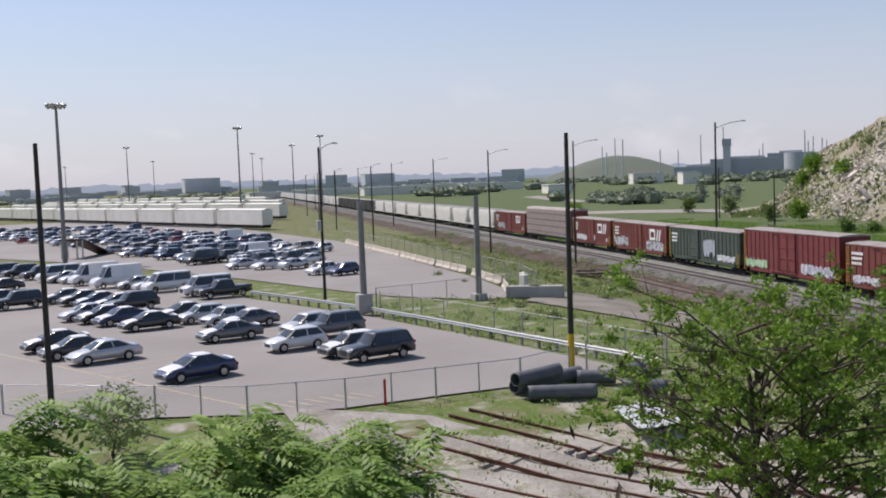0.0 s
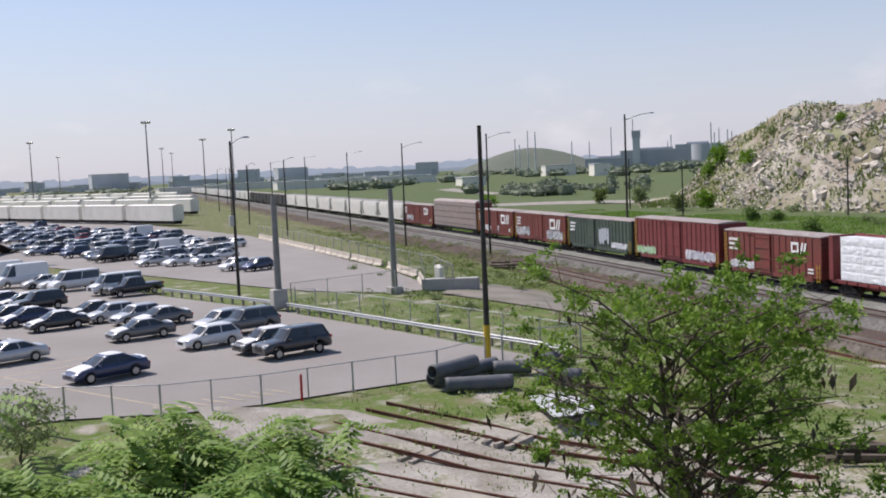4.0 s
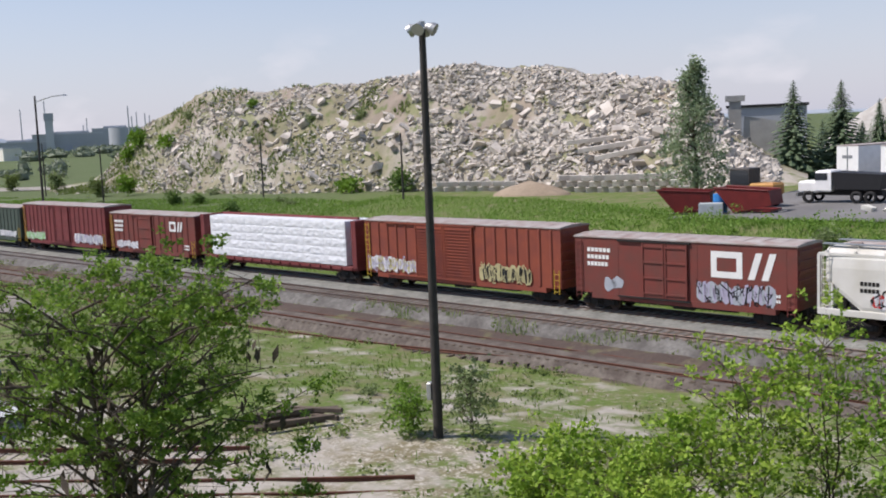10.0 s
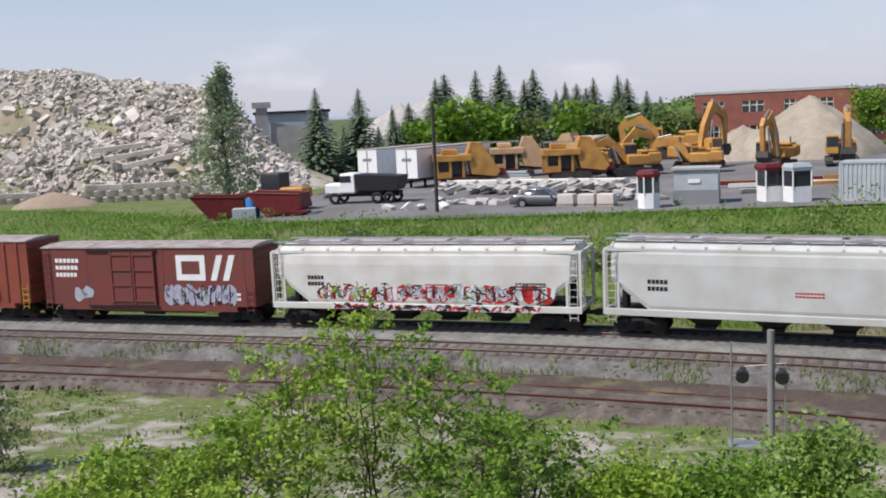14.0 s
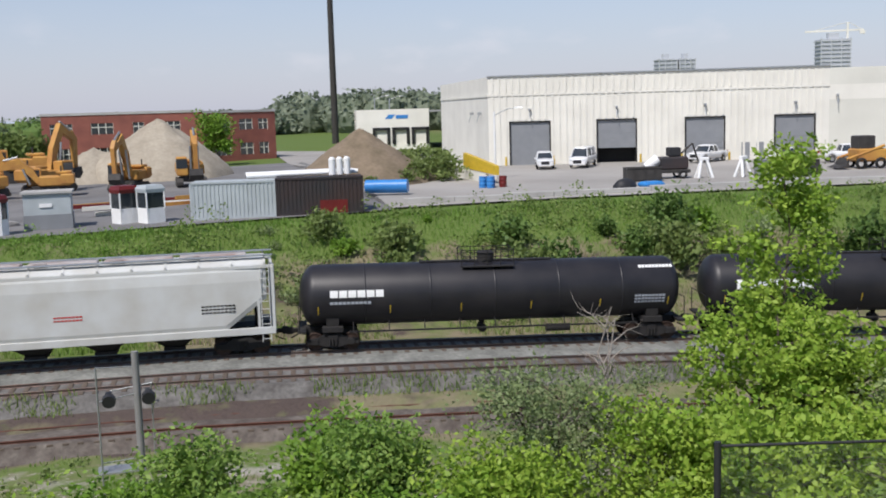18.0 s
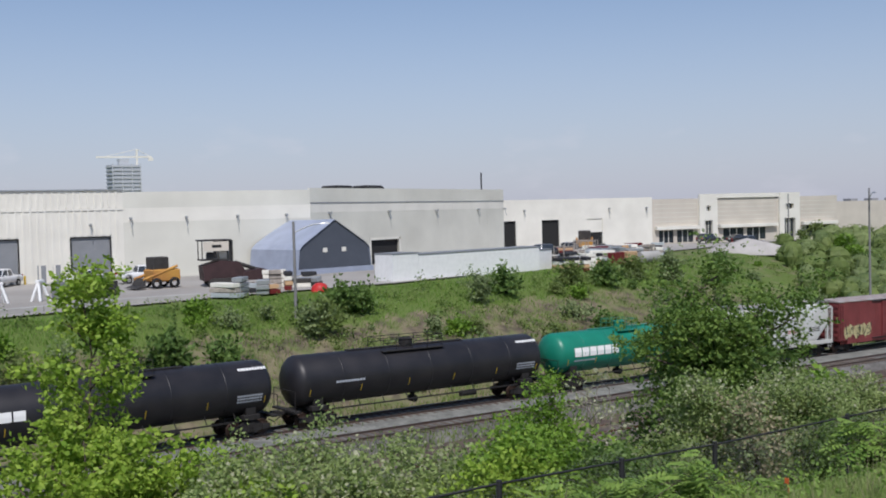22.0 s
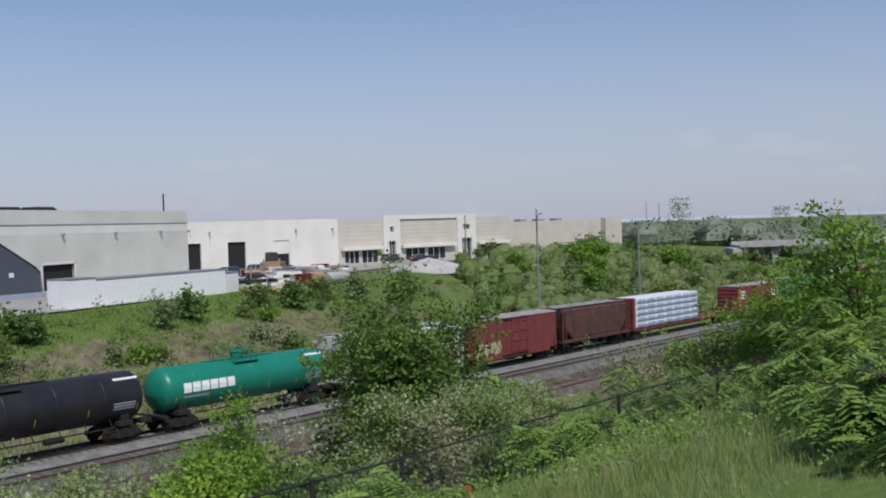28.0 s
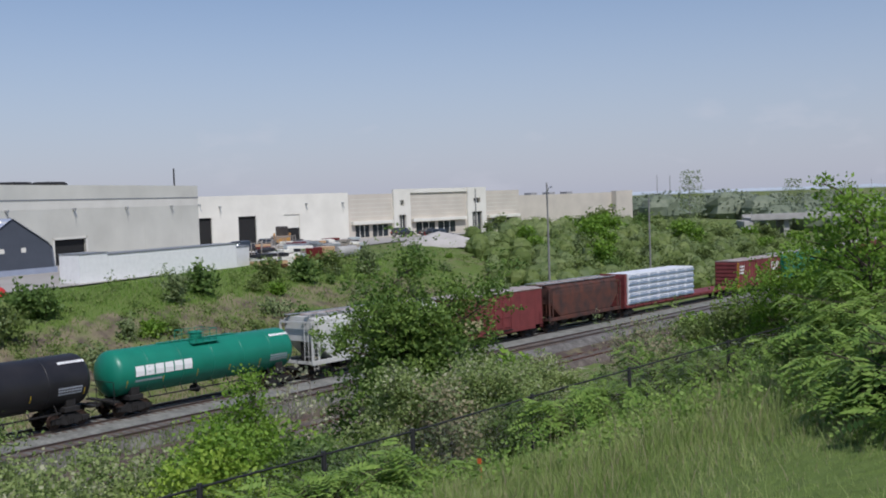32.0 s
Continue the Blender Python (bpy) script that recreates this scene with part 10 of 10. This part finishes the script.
thing("blue_drum", "blue plastic drum beside red skips", "drum", m=at(-29.4, 79.0, 0.1), shape=Shape().tube((0, 0, 0), (0, 0, 1.5), 0.55, seg=12), material=M_BLUE)
thing("steel_box", "grey steel box beside red skips", "box", m=at(-29.6, 77.6, 0.1, 15), shape=Shape().box(-0.9, 0.9, -0.5, 0.5, 0, 0.9, bev=0.04), material=M_CONTG)

# stacked cut stones on the yard
ry = random.Random(3)
M_STONE = mat("grey cut stone", (0.36, 0.345, 0.32), 0.9, var=0.3, scale=1.5, fine=8, bump=0.3, rand=0.5)
stone_meshes = []
for k in range(6):
    sh = Shape()
    chunk(sh, 0, 0, 0, 0.6, ry)
    stone_meshes.append(sh.mesh("stone", M_STONE))
for (x0, y0), (x1, y1), n, tiers in (((-17.5, 97.5), (-1.0, 90.0), 36, 2), ((-15.0, 92), (1.5, 86.0), 36, 2), ((-14.5, 82.5), (-9, 80.0), 12, 1), ((-6.0, 80.5), (2.5, 79.5), 16, 1)):
    root = thing("stone_row", "row of stacked pale cut stones", "stones", kind="structure")
    for t in range(tiers):
        for i in range(n):
            u = i / (n - 1)
            x, y = x0 + (x1 - x0) * u + ry.uniform(-0.5, 0.5), y0 + (y1 - y0) * u + ry.uniform(-0.7, 0.7)
            part("stone", ry.choice(stone_meshes), None, root, m=pose(x, y, ground_z(x, y) + 0.25 + 0.38 * t, ry.uniform(-5, 5), ry.uniform(-5, 5), ry.uniform(-25, 25)) @ Matrix.Diagonal((1.25, 1.0, 0.8, 1)))
bw = thing("block_wall", "long low wall of white blocks in the yard", "wall", kind="structure")
for i in range(22):
    u = i / 21
    x, y = -16.0 + 15.5 * u, 99.0 - 6.5 * u
    part("block", Shape().box(-0.4, 0.4, -0.4, 0.4, 0, 0.9, bev=0.04), M_WALLW, bw, m=at(x, y, 0, -22))
for x, y in ((-4.4, 76.9), (-2.9, 76.3), (-1.5, 75.9)):
    root = thing("stone_crate", "pale crate of cut stone on a pallet", "crate", m=at(x, y, 0.1, -15), group="stone crates")
    part("load", Shape().box(-0.6, 0.6, -0.5, 0.5, 0.15, 0.9, bev=0.05), M_SLABS, root)
    part("pallet", Shape().box(-0.65, 0.65, -0.55, 0.55, 0, 0.13), M_TIEP, root)
park("sedan", "grey", -6.3, 78.0, 170, z=ground_z(-6.3, 78.0) + 0.0)
for i, (x, y) in enumerate(((-18.4, 79.4), (-16.9, 79.0), (-15.6, 78.6), (-14.0, 78.8))):
    root = thing("broken_slab", "white broken slab lying in the yard", "slab", m=at(x, y, 0.2, 30 * i), group="broken slabs")
    sh = Shape()
    chunk(sh, 0, 0, 0.1, 0.55, ry)
    part("slab", sh, M_WALLW, root)


def booth(x, y, rz, roof, label, n=8, hh=2.6, rad=0.8):
    root = thing("guard_booth", label, "booth", m=at(x, y, 0.1, rz), group="guard booths")
    ring = lambda z, r: [(r * math.cos(2 * math.pi * (k + 0.5) / n), r * math.sin(2 * math.pi * (k + 0.5) / n), z) for k in range(n)]
    part("base", Shape().rings([ring(0, rad), ring(1.05, rad)], smooth=False), M_WHITE, root)
    part("window_band", Shape().rings([ring(1.05, rad * 0.96), ring(2.1, rad * 0.96)], smooth=False), M_GLASS, root)
    po = Shape()
    for k in range(n):
        a = 2 * math.pi * (k + 0.5) / n
        po.tube((rad * math.cos(a), rad * math.sin(a), 1.0), (rad * math.cos(a), rad * math.sin(a), 2.15), 0.06, seg=5)
    part("corner_post", po, M_WHITE, root)
    part("roof", Shape().rings([ring(2.1, rad * 1.05), ring(2.35, rad * 1.1), ring(hh, rad * 0.9)], smooth=False), roof, root)


booth(1.4, 73.4, 0, M_BINRED, "white guard booth with a red roof band")
booth(9.7, 75.0, 20, M_BINRED, "white square guard booth with windows", n=4, rad=0.95)
booth(11.3, 73.8, 20, M_CONTG, "grey square guard booth with windows", n=4, rad=0.95)
gb = thing("site_cabin", "grey site cabin on the yard edge", "cabin", m=at(4.8, 75.6, 0.1, -8))
part("body", Shape().box(-1.5, 1.5, -1.1, 1.1, 0.0, 2.4, bev=0.05), M_CONTG, gb)
part("skirt", Shape().box(-1.55, 1.55, -1.15, 1.15, 0, 1.0), M_DOORG, gb)
part("roof", Shape().box(-1.65, 1.65, -1.25, 1.25, 2.4, 2.55), M_CONC, gb)
part("notice", Shape().box(-0.5, 0.3, -1.17, -1.11, 1.5, 1.75), M_WHITE, gb)

for (x0, y0), (x1, y1), m_, lab in (((13.8, 72.6), (19.2, 70.6), M_CONTG, "pale grey shipping container on the yard edge"), ((19.3, 70.6), (25.0, 68.8), M_CONTB, "black shipping container with a rusty patch")):
    cm, cl = facade_frame((x0, y0), (x1, y1), ground_z(x0, y0) + 0.1)
    root = thing("shipping_container", lab, "container", m=cm)
    part("body", Shape().box(0, cl, 0.05, 2.4, 0, 2.6, bev=0.03), m_, root)
    sh = Shape()
    for i in range(int(cl / 0.28)):
        sh.box(0.1 + i * 0.28, 0.24 + i * 0.28, 0.0, 0.06, 0.15, 2.45)
    part("corrugation", sh, m_, root)
    fr = Shape().box(-0.05, cl + 0.05, -0.03, 0.08, 2.48, 2.62).box(-0.05, cl + 0.05, -0.03, 0.08, 0, 0.14)
    for xx in (-0.05, cl - 0.1):
        fr.box(xx, xx + 0.15, -0.03, 0.1, 0, 2.6)
    part("frame", fr, m_, root)
    if m_ is M_CONTB:
        part("rust_patch", Shape().box(cl * 0.5, cl * 0.82, -0.035, -0.03, 0.1, 1.0), M_BINRED, root, "faded red paint patch")
for k in range(5):
    p0, p1 = (18.0 + 0.1 * k, 73.5 + 0.45 * k), (25.5, 71.0 + 0.45 * k)
    z = ground_z(*p0) + 2.85
    ob = tagged(new("long_pipe", Shape().tube((*p0, z), (*p1, z + 0.1), 0.16, seg=10).mesh("long_pipe", M_WHITE)), "long white pipe laid over the container", "pipe", "white pipes")
for k in range(3):
    ob = thing("gas_cylinder", "white upright tank on the container", "tank", m=at(23.4 + 0.55 * k, 70.5, 2.7), group="white tanks", shape=Shape().tube((0, 0, 0), (0, 0, 1.1), 0.24, seg=12).tube((0, 0, 1.1), (0, 0, 1.25), 0.24, 0.1, seg=12), material=M_WHITE)
bt = thing("tarp_roll", "blue tarpaulin covered roll", "tarpaulin", m=at(29.6, 80.6, 0.3, -35))
part("cover", Shape().rings([[(x, 0.55 * math.cos(k * math.pi / 7) * (1 + 0.06 * math.sin(5 * x + k)), 0.55 + 0.55 * math.sin(k * math.pi / 7)) for k in range(14)] for x in (0, 0.2, 0.9, 1.7, 2.5, 3.3, 3.5)], smooth=True), M_BLUE, bt)
for i in range(10):
    x, y = 6.5 + ry.uniform(-0.6, 2.2), 82 + ry.uniform(-2, 6)
    ob = tagged(new("steel_beam", Shape().box(-2.5, 2.5, -0.12, 0.12, 0, 0.3).mesh("steel_beam", ry.choice((M_WALLW, M_ORANGE, M_BINRED, M_GALV)))), "long steel beam lying in the yard", "beam", "loose beams")
    ob.matrix_basis = at(x + ry.uniform(0, 9), y, 0.1 + 0.25 * (i % 3), ry.uniform(-15, 15))

# ---- before the warehouse ----
rw2 = random.Random(8)
for kind, colour, x, y, rz in (("suv", "white", 55.9, 97.0, 62), ("van", "white", 59.8, 95.6, 45), ("pickup", "white", 73.0, 91.5, 20), ("sedan", "white", 78.6, 85.6, 12), ("pickup", "white", 81.0, 79.5, 150), ("pickup", "black", 141.0, 55.8, 150), ("suv", "black", 136.0, 57.0, 160), ("hatch", "blue", 139.0, 59.5, 150), ("suv", "grey", 151, 57, 170), ("pickup", "black", 168.0, 36.2, 150), ("suv", "black", 190, 48, 150), ("sedan", "black", 196, 44, 150)):
    park(kind, colour, x, y, rz)
lw = thing("yard_wall", "pale concrete kerb wall on the bank edge", "wall", kind="structure")
KW = [(29, 71), (36, 68.5), (47, 65.5), (58, 62.5), (66, 58.5)]
for (x0, y0), (x1, y1) in zip(KW, KW[1:]):
    cm, cl = facade_frame((x0, y0), (x1, y1), ground_z(x0, y0))
    k = int(cl / 3)
    for i in range(k):
        part("kerb_block", Shape().box(i * cl / k + 0.03, (i + 1) * cl / k - 0.03, 0, 0.5, -0.3, 0.55, bev=0.03), M_CONC, lw, m=cm)
rmp = thing("ramp_wall", "white ramp wall with yellow painted top", "wall", m=facade_frame((43.5, 92.5), (42.0, 79.5), 4.6)[0])
part("wall", Shape().prism([(-13, -0.5), (8, -0.5), (8, 1.2), (2, 1.4), (-13, 2.2)][::-1], 0, 0.3), M_WALLW, rmp)
part("painted_guard", Shape().prism([(2, 1.2), (10.5, 0.9), (10.5, 1.7), (2, 2.6)], -0.05, 0.35), M_YELLOW, rmp, "yellow painted guard panel")


def skid_machine(x, y, rz, label, paint, s=1.0):
    root = thing("compact_loader", label, "loader", m=at(x, y, 0.1, rz) @ Matrix.Diagonal((s, s, s, 1)))
    part("body", Shape().box(-1.5, 0.6, -0.8, 0.8, 0.5, 1.4, bev=0.1), paint, root)
    part("cab", Shape().box(-0.7, 0.5, -0.6, 0.6, 1.3, 2.3, bev=0.06), M_STEEL, root)
    part("lift_arm", Shape().tube((-1.3, -0.75, 1.6), (1.4, -0.75, 0.7), 0.1, seg=6).tube((-1.3, 0.75, 1.6), (1.4, 0.75, 0.7), 0.1, seg=6), paint, root)
    part("bucket", Shape().prism([(1.3, 0.1), (2.1, 0.1), (1.5, 0.3), (1.3, 0.8)], -0.9, 0.9), M_STEEL, root)
    for xx in (-1.0, 0.4):
        for sg_ in (-1, 1):
            part("wheel", TYRE, None, root, m=pose(xx, sg_ * 0.85, 0.4, 0, 0, 0 if sg_ < 0 else 180) @ Matrix.Diagonal((1.2, 1.3, 1.2, 1)))


def yard_bin(x, y, rz, m_, w, hh, lab):
    """An open steel bin with a rim, ribs and skids."""
    root = thing("steel_bin", lab, "bin", m=at(x, y, 0.1, rz))
    bod = Shape().box(-w / 2, w / 2, -0.75, -0.68, 0.12, hh).box(-w / 2, w / 2, 0.68, 0.75, 0.12, hh).box(-w / 2, -w / 2 + 0.07, -0.68, 0.68, 0.12, hh).box(w / 2 - 0.07, w / 2, -0.68, 0.68, 0.12, hh).box(-w / 2, w / 2, -0.7, 0.7, 0.1, 0.18)
    part("body", bod, m_, root)
    part("load", Shape().box(-w / 2 + 0.1, w / 2 - 0.1, -0.6, 0.6, 0.2, hh - 0.15, bev=0.15), M_PLASTIC, root)
    for yy in (-0.78, 0.78):
        part("rim_bar", Shape().tube((-w / 2, yy, hh), (w / 2, yy, hh), 0.05, seg=6), m_, root)
    for xx in (-w * 0.3, 0, w * 0.3):
        part("rib", Shape().box(xx - 0.05, xx + 0.05, -0.81, -0.75, 0.15, hh), m_, root)
    for yy in (-0.5, 0.5):
        part("skid", Shape().box(-w / 2, w / 2, yy - 0.08, yy + 0.08, 0, 0.1), M_STEEL, root)


yard_bin(52.6, 74.6, -20, M_STEEL, 3.0, 1.15, "dark steel bin on the yard edge")
yard_bin(63.2, 71.2, -25, M_DOORG, 1.8, 1.4, "grey steel bin on the yard edge")
yard_bin(66.0, 69.6, -20, M_STEEL, 2.0, 1.3, "dark steel bin of scrap on the yard edge")
mx = thing("mixer_machine", "dark and white mixing machine on the yard edge", "machine", m=at(55.6, 75.4, 0.1, -20))
part("chassis", Shape().box(-2.0, 2.0, -0.8, 0.8, 0.5, 0.8, bev=0.04), M_STEEL, mx)
part("engine_house", Shape().box(-0.6, 1.8, -0.8, 0.8, 0.8, 1.9, bev=0.12), M_CONTB, mx)
part("drum", Shape().tube((-1.8, 0, 1.0), (-0.7, 0, 1.7), 0.38, 0.5, seg=12), M_WHITE, mx, "white mixing drum")
part("control_box", Shape().box(0.2, 1.2, -0.6, 0.6, 1.95, 2.7, bev=0.06), M_PLASTIC, mx)
part("arm", Shape().tube((1.2, 0, 2.0), (2.4, 0, 3.0), 0.09, seg=6).tube((2.4, 0, 3.0), (3.0, 0, 1.2), 0.08, seg=6), M_STEEL, mx)
for xx in (-1.3, 1.3):
    for sg_ in (-1, 1):
        part("wheel", TYRE, None, mx, m=pose(xx, sg_ * 0.85, 0.4, 0, 0, 0 if sg_ < 0 else 180) @ Matrix.Diagonal((1.2, 1.3, 1.2, 1)))
for k, (x, y) in enumerate(((58.2, 73.4), (61.2, 71.9))):
    af = thing("a_frame", "white painted steel A-frame stand", "frame", m=at(x, y, 0.1, 35 * k - 20) @ Matrix.Diagonal((0.85, 0.85, 0.78, 1)), group="white frames")
    for xx in (-0.75, 0.75):
        part("leg", Shape().tube((xx, -0.5, 0), (xx * 0.35, 0, 2.1), 0.16, seg=6), M_WHITE, af)
        part("leg", Shape().tube((xx, 0.5, 0), (xx * 0.35, 0, 2.1), 0.16, seg=6), M_WHITE, af)
    part("head", Shape().box(-0.45, 0.45, -0.2, 0.2, 1.95, 2.3, bev=0.06), M_WHITE, af)
for k, (x, y, m_, hh, lab) in enumerate(((39.6, 79.2, M_BLUE, 0.95, "blue steel drum beside the ramp"), (40.3, 79.0, M_BLUE, 0.95, "blue steel drum beside the ramp"), (39.9, 78.4, M_BLUE, 0.95, "blue steel drum beside the ramp"), (41.2, 78.6, M_BINRED, 0.95, "red steel drum beside the ramp"))):
    thing("steel_drum", lab, "drum", m=at(x, y, 0.1), group="steel drums", shape=Shape().rings([[(r * math.cos(math.pi * q / 6), r * math.sin(math.pi * q / 6), z) for q in range(12)] for z, r in ((0, 0.31), (0.02, 0.33), (0.05, 0.32), (0.3, 0.32), (0.32, 0.335), (0.34, 0.32), (0.62, 0.32), (0.64, 0.335), (0.66, 0.32), (0.92, 0.32), (0.95, 0.33), (hh, 0.3))]), material=m_)
for x, y, m_, w, hh, name, lab in ((47.2, 69.3, M_PLASTIC, 1.2, 0.85, "tarpaulin_cover", "black sheet over a heap on the yard edge"), (74.5, 52.6, M_GRAF_R, 0.9, 0.75, "tarpaulin_bundle", "red tarpaulin bundle by the shelter")):
    thing(name, lab, "tarpaulin", m=at(x, y, 0.05, 20), shape=Shape().rings([[(w * q * (1 + 0.14 * math.sin(3 * a + 5 * z)) * math.cos(a), 0.75 * q * math.sin(a), hh * z) for a in [2 * math.pi * i / 14 for i in range(14)]] for z, q in ((0, 1.0), (0.35, 0.98), (0.7, 0.8), (0.92, 0.5), (1.0, 0.15))], smooth=True), material=m_)
thing("folded_tarpaulin", "blue tarpaulin bundle on the yard edge", "tarpaulin", m=at(49.2, 68.6, 0.1), shape=Shape().box(-0.9, 0.9, -0.6, 0.6, 0, 0.5, bev=0.2), material=M_BLUE)
pv = thing("paving_machine", "dark asphalt paver with a pale cab roof", "paver", m=at(78.6, 66.6, 0.1, -38))
for yy in (-1.0, 1.0):
    t = Shape()
    crawler(t, 3.6, yy, 0.8)
    part("crawler_track", t, M_STEEL, pv)
part("body", Shape().prism([(-2.2, 0.6), (1.2, 0.6), (1.9, 1.2), (1.2, 2.3), (-0.6, 2.5), (-2.3, 2.0)][::-1], -1.15, 1.15), M_PAVER, pv)
part("hopper", Shape().prism([(1.2, 0.5), (3.6, 0.5), (4.2, 1.3), (3.4, 1.6), (1.6, 1.3)][::-1], -1.35, 1.35), M_PAVER, pv)
part("boom", Shape().tube((1.0, 0, 2.2), (5.4, 0, 0.7), 0.22, 0.12, seg=6), M_STEEL, pv)
part("operator_deck", Shape().box(-2.4, 0.4, -1.1, 1.1, 2.5, 2.62), M_STEEL, pv)
part("console", Shape().box(-0.6, 0.1, -0.7, 0.7, 2.6, 3.4, bev=0.06), M_WALLB, pv)
part("seat", Shape().box(-1.8, -1.2, -0.8, -0.2, 2.6, 3.3, bev=0.08), M_PLASTIC, pv)
part("canopy", Shape().box(-2.5, 0.5, -1.2, 1.2, 4.35, 4.5, bev=0.05), M_STEEL, pv, "dark canopy roof")
part("notice", Shape().box(-2.2, 0.2, -1.24, -1.2, 3.4, 4.3, bev=0.02), M_WALLB, pv, "pale cab panel")
part("display", Shape().box(-1.4, -0.5, -1.27, -1.245, 3.75, 4.0), M_DARK, pv)
for xx in (-2.3, 0.3):
    for yy in (-1.05, 1.05):
        part("canopy_post", Shape().tube((xx, yy, 2.6), (xx, yy, 4.4), 0.05, seg=6), M_STEEL, pv)
part("stack_pipe", Shape().tube((0.6, 0.6, 2.3), (0.6, 0.6, 3.7), 0.08, seg=8), M_GALV, pv)
skid_machine(74.5, 71.5, 160, "orange tractor beside the paver", M_ORANGE, 1.3)
# building materials along the far yard
cols = (M_TIEP, M_WALLW, M_STEEL, M_GALV, M_BINRED, M_TAN, M_WALLW, M_PLASTIC, M_CONTG)
for i in range(120):
    t = rw2.random()
    x, y = 109 + 34 * t + rw2.uniform(-3, 3), 43 + 9 * t - 8 * t * t + rw2.uniform(-3, 7)
    if i < 14:
        x, y = 66 + rw2.uniform(0, 16), 60 - rw2.uniform(0, 5)
    root = thing("material_stack", "mixed stack of building materials in the yard", "stack", m=at(x, y, 0.1, rw2.uniform(0, 180)), group="material stacks")
    n = rw2.randint(2, 4)
    w, d = rw2.uniform(0.5, 1.6), rw2.uniform(0.3, 0.7)
    for k in range(n):
        part("packet", Shape().box(-w, w, -d, d, 0.42 * k, 0.42 * k + 0.36, bev=0.03), cols[(i + k) % 9 if i % 3 else i % 9], root, m=pose(rw2.uniform(-0.15, 0.15), 0, 0, 0, 0, rw2.uniform(-6, 6)))
for i in range(5):
    x, y = 112 + 6 * i + rw2.uniform(-1, 1), 45 + 1.5 * i
    root = thing("scaffold", "pale timber scaffold frame", "scaffold", m=at(x, y, 0.1, 20 * i))
    fr = Shape()
    for xx in (-1.5, 1.5):
        for yy in (-0.6, 0.6):
            fr.tube((xx, yy, 0), (xx, yy, 2.4), 0.06, seg=5)
    for z in (1.1, 2.3):
        fr.tube((-1.5, -0.6, z), (1.5, -0.6, z), 0.05, seg=5).tube((-1.5, 0.6, z), (1.5, 0.6, z), 0.05, seg=5)
    part("frame", fr, M_TIEP, root)

skid_machine(147.0, 55.6, 20, "orange machine among building materials", M_ORANGE, 1.5)
for x, y, c_, lab in ((118.6, 41.2, M_BINRED, "red steel box beside the materials"), (121.0, 40.4, M_TAN, "tan plywood crate beside the materials")):
    thing("crate", lab, "crate", m=at(x, y, 0.05, -15), shape=Shape().box(-1.05, 1.05, -0.8, 0.8, 0, 1.45, bev=0.05), material=c_)
thing("culvert_pipe", "grey concrete pipe lying by the crates", "pipe", m=at(124.5, 38.9, 0.72, -18), shape=Shape().tube((-1.9, 0, 0), (1.9, 0, 0), 0.72, seg=18), material=M_CONC)

# ---- movement ----
def car_pose(s, hb):
    a, b = Vector(on_track(s - hb)[:3]), Vector(on_track(s + hb)[:3])
    d = b - a
    q = Matrix.Rotation(math.atan2(d.y, d.x), 4, "Z") @ Matrix.Rotation(-math.atan2(d.z, math.hypot(d.x, d.y)), 4, "Y")
    return Matrix.Translation((a + b) / 2) @ q


def motions():
    """The train rolls slowly to the left at an even pace; the wheels of the near cars turn with it."""
    for car, mid, hb, sets in CARS:
        times = [2.0 * i for i in range(17)] if mid > -60 else [0.0, 16.0, 32.0]
        walk(car, [(t, car_pose(mid + SPEED * t, hb)) for t in times])
        if -60 < mid < 215:
            for ob, dx in sets:
                walk(ob, [(0.5 * i, pose(dx, 0, 0.43, 0, math.degrees(SPEED * 0.5 * i / 0.43), 0)) for i in range(65)])


motions()
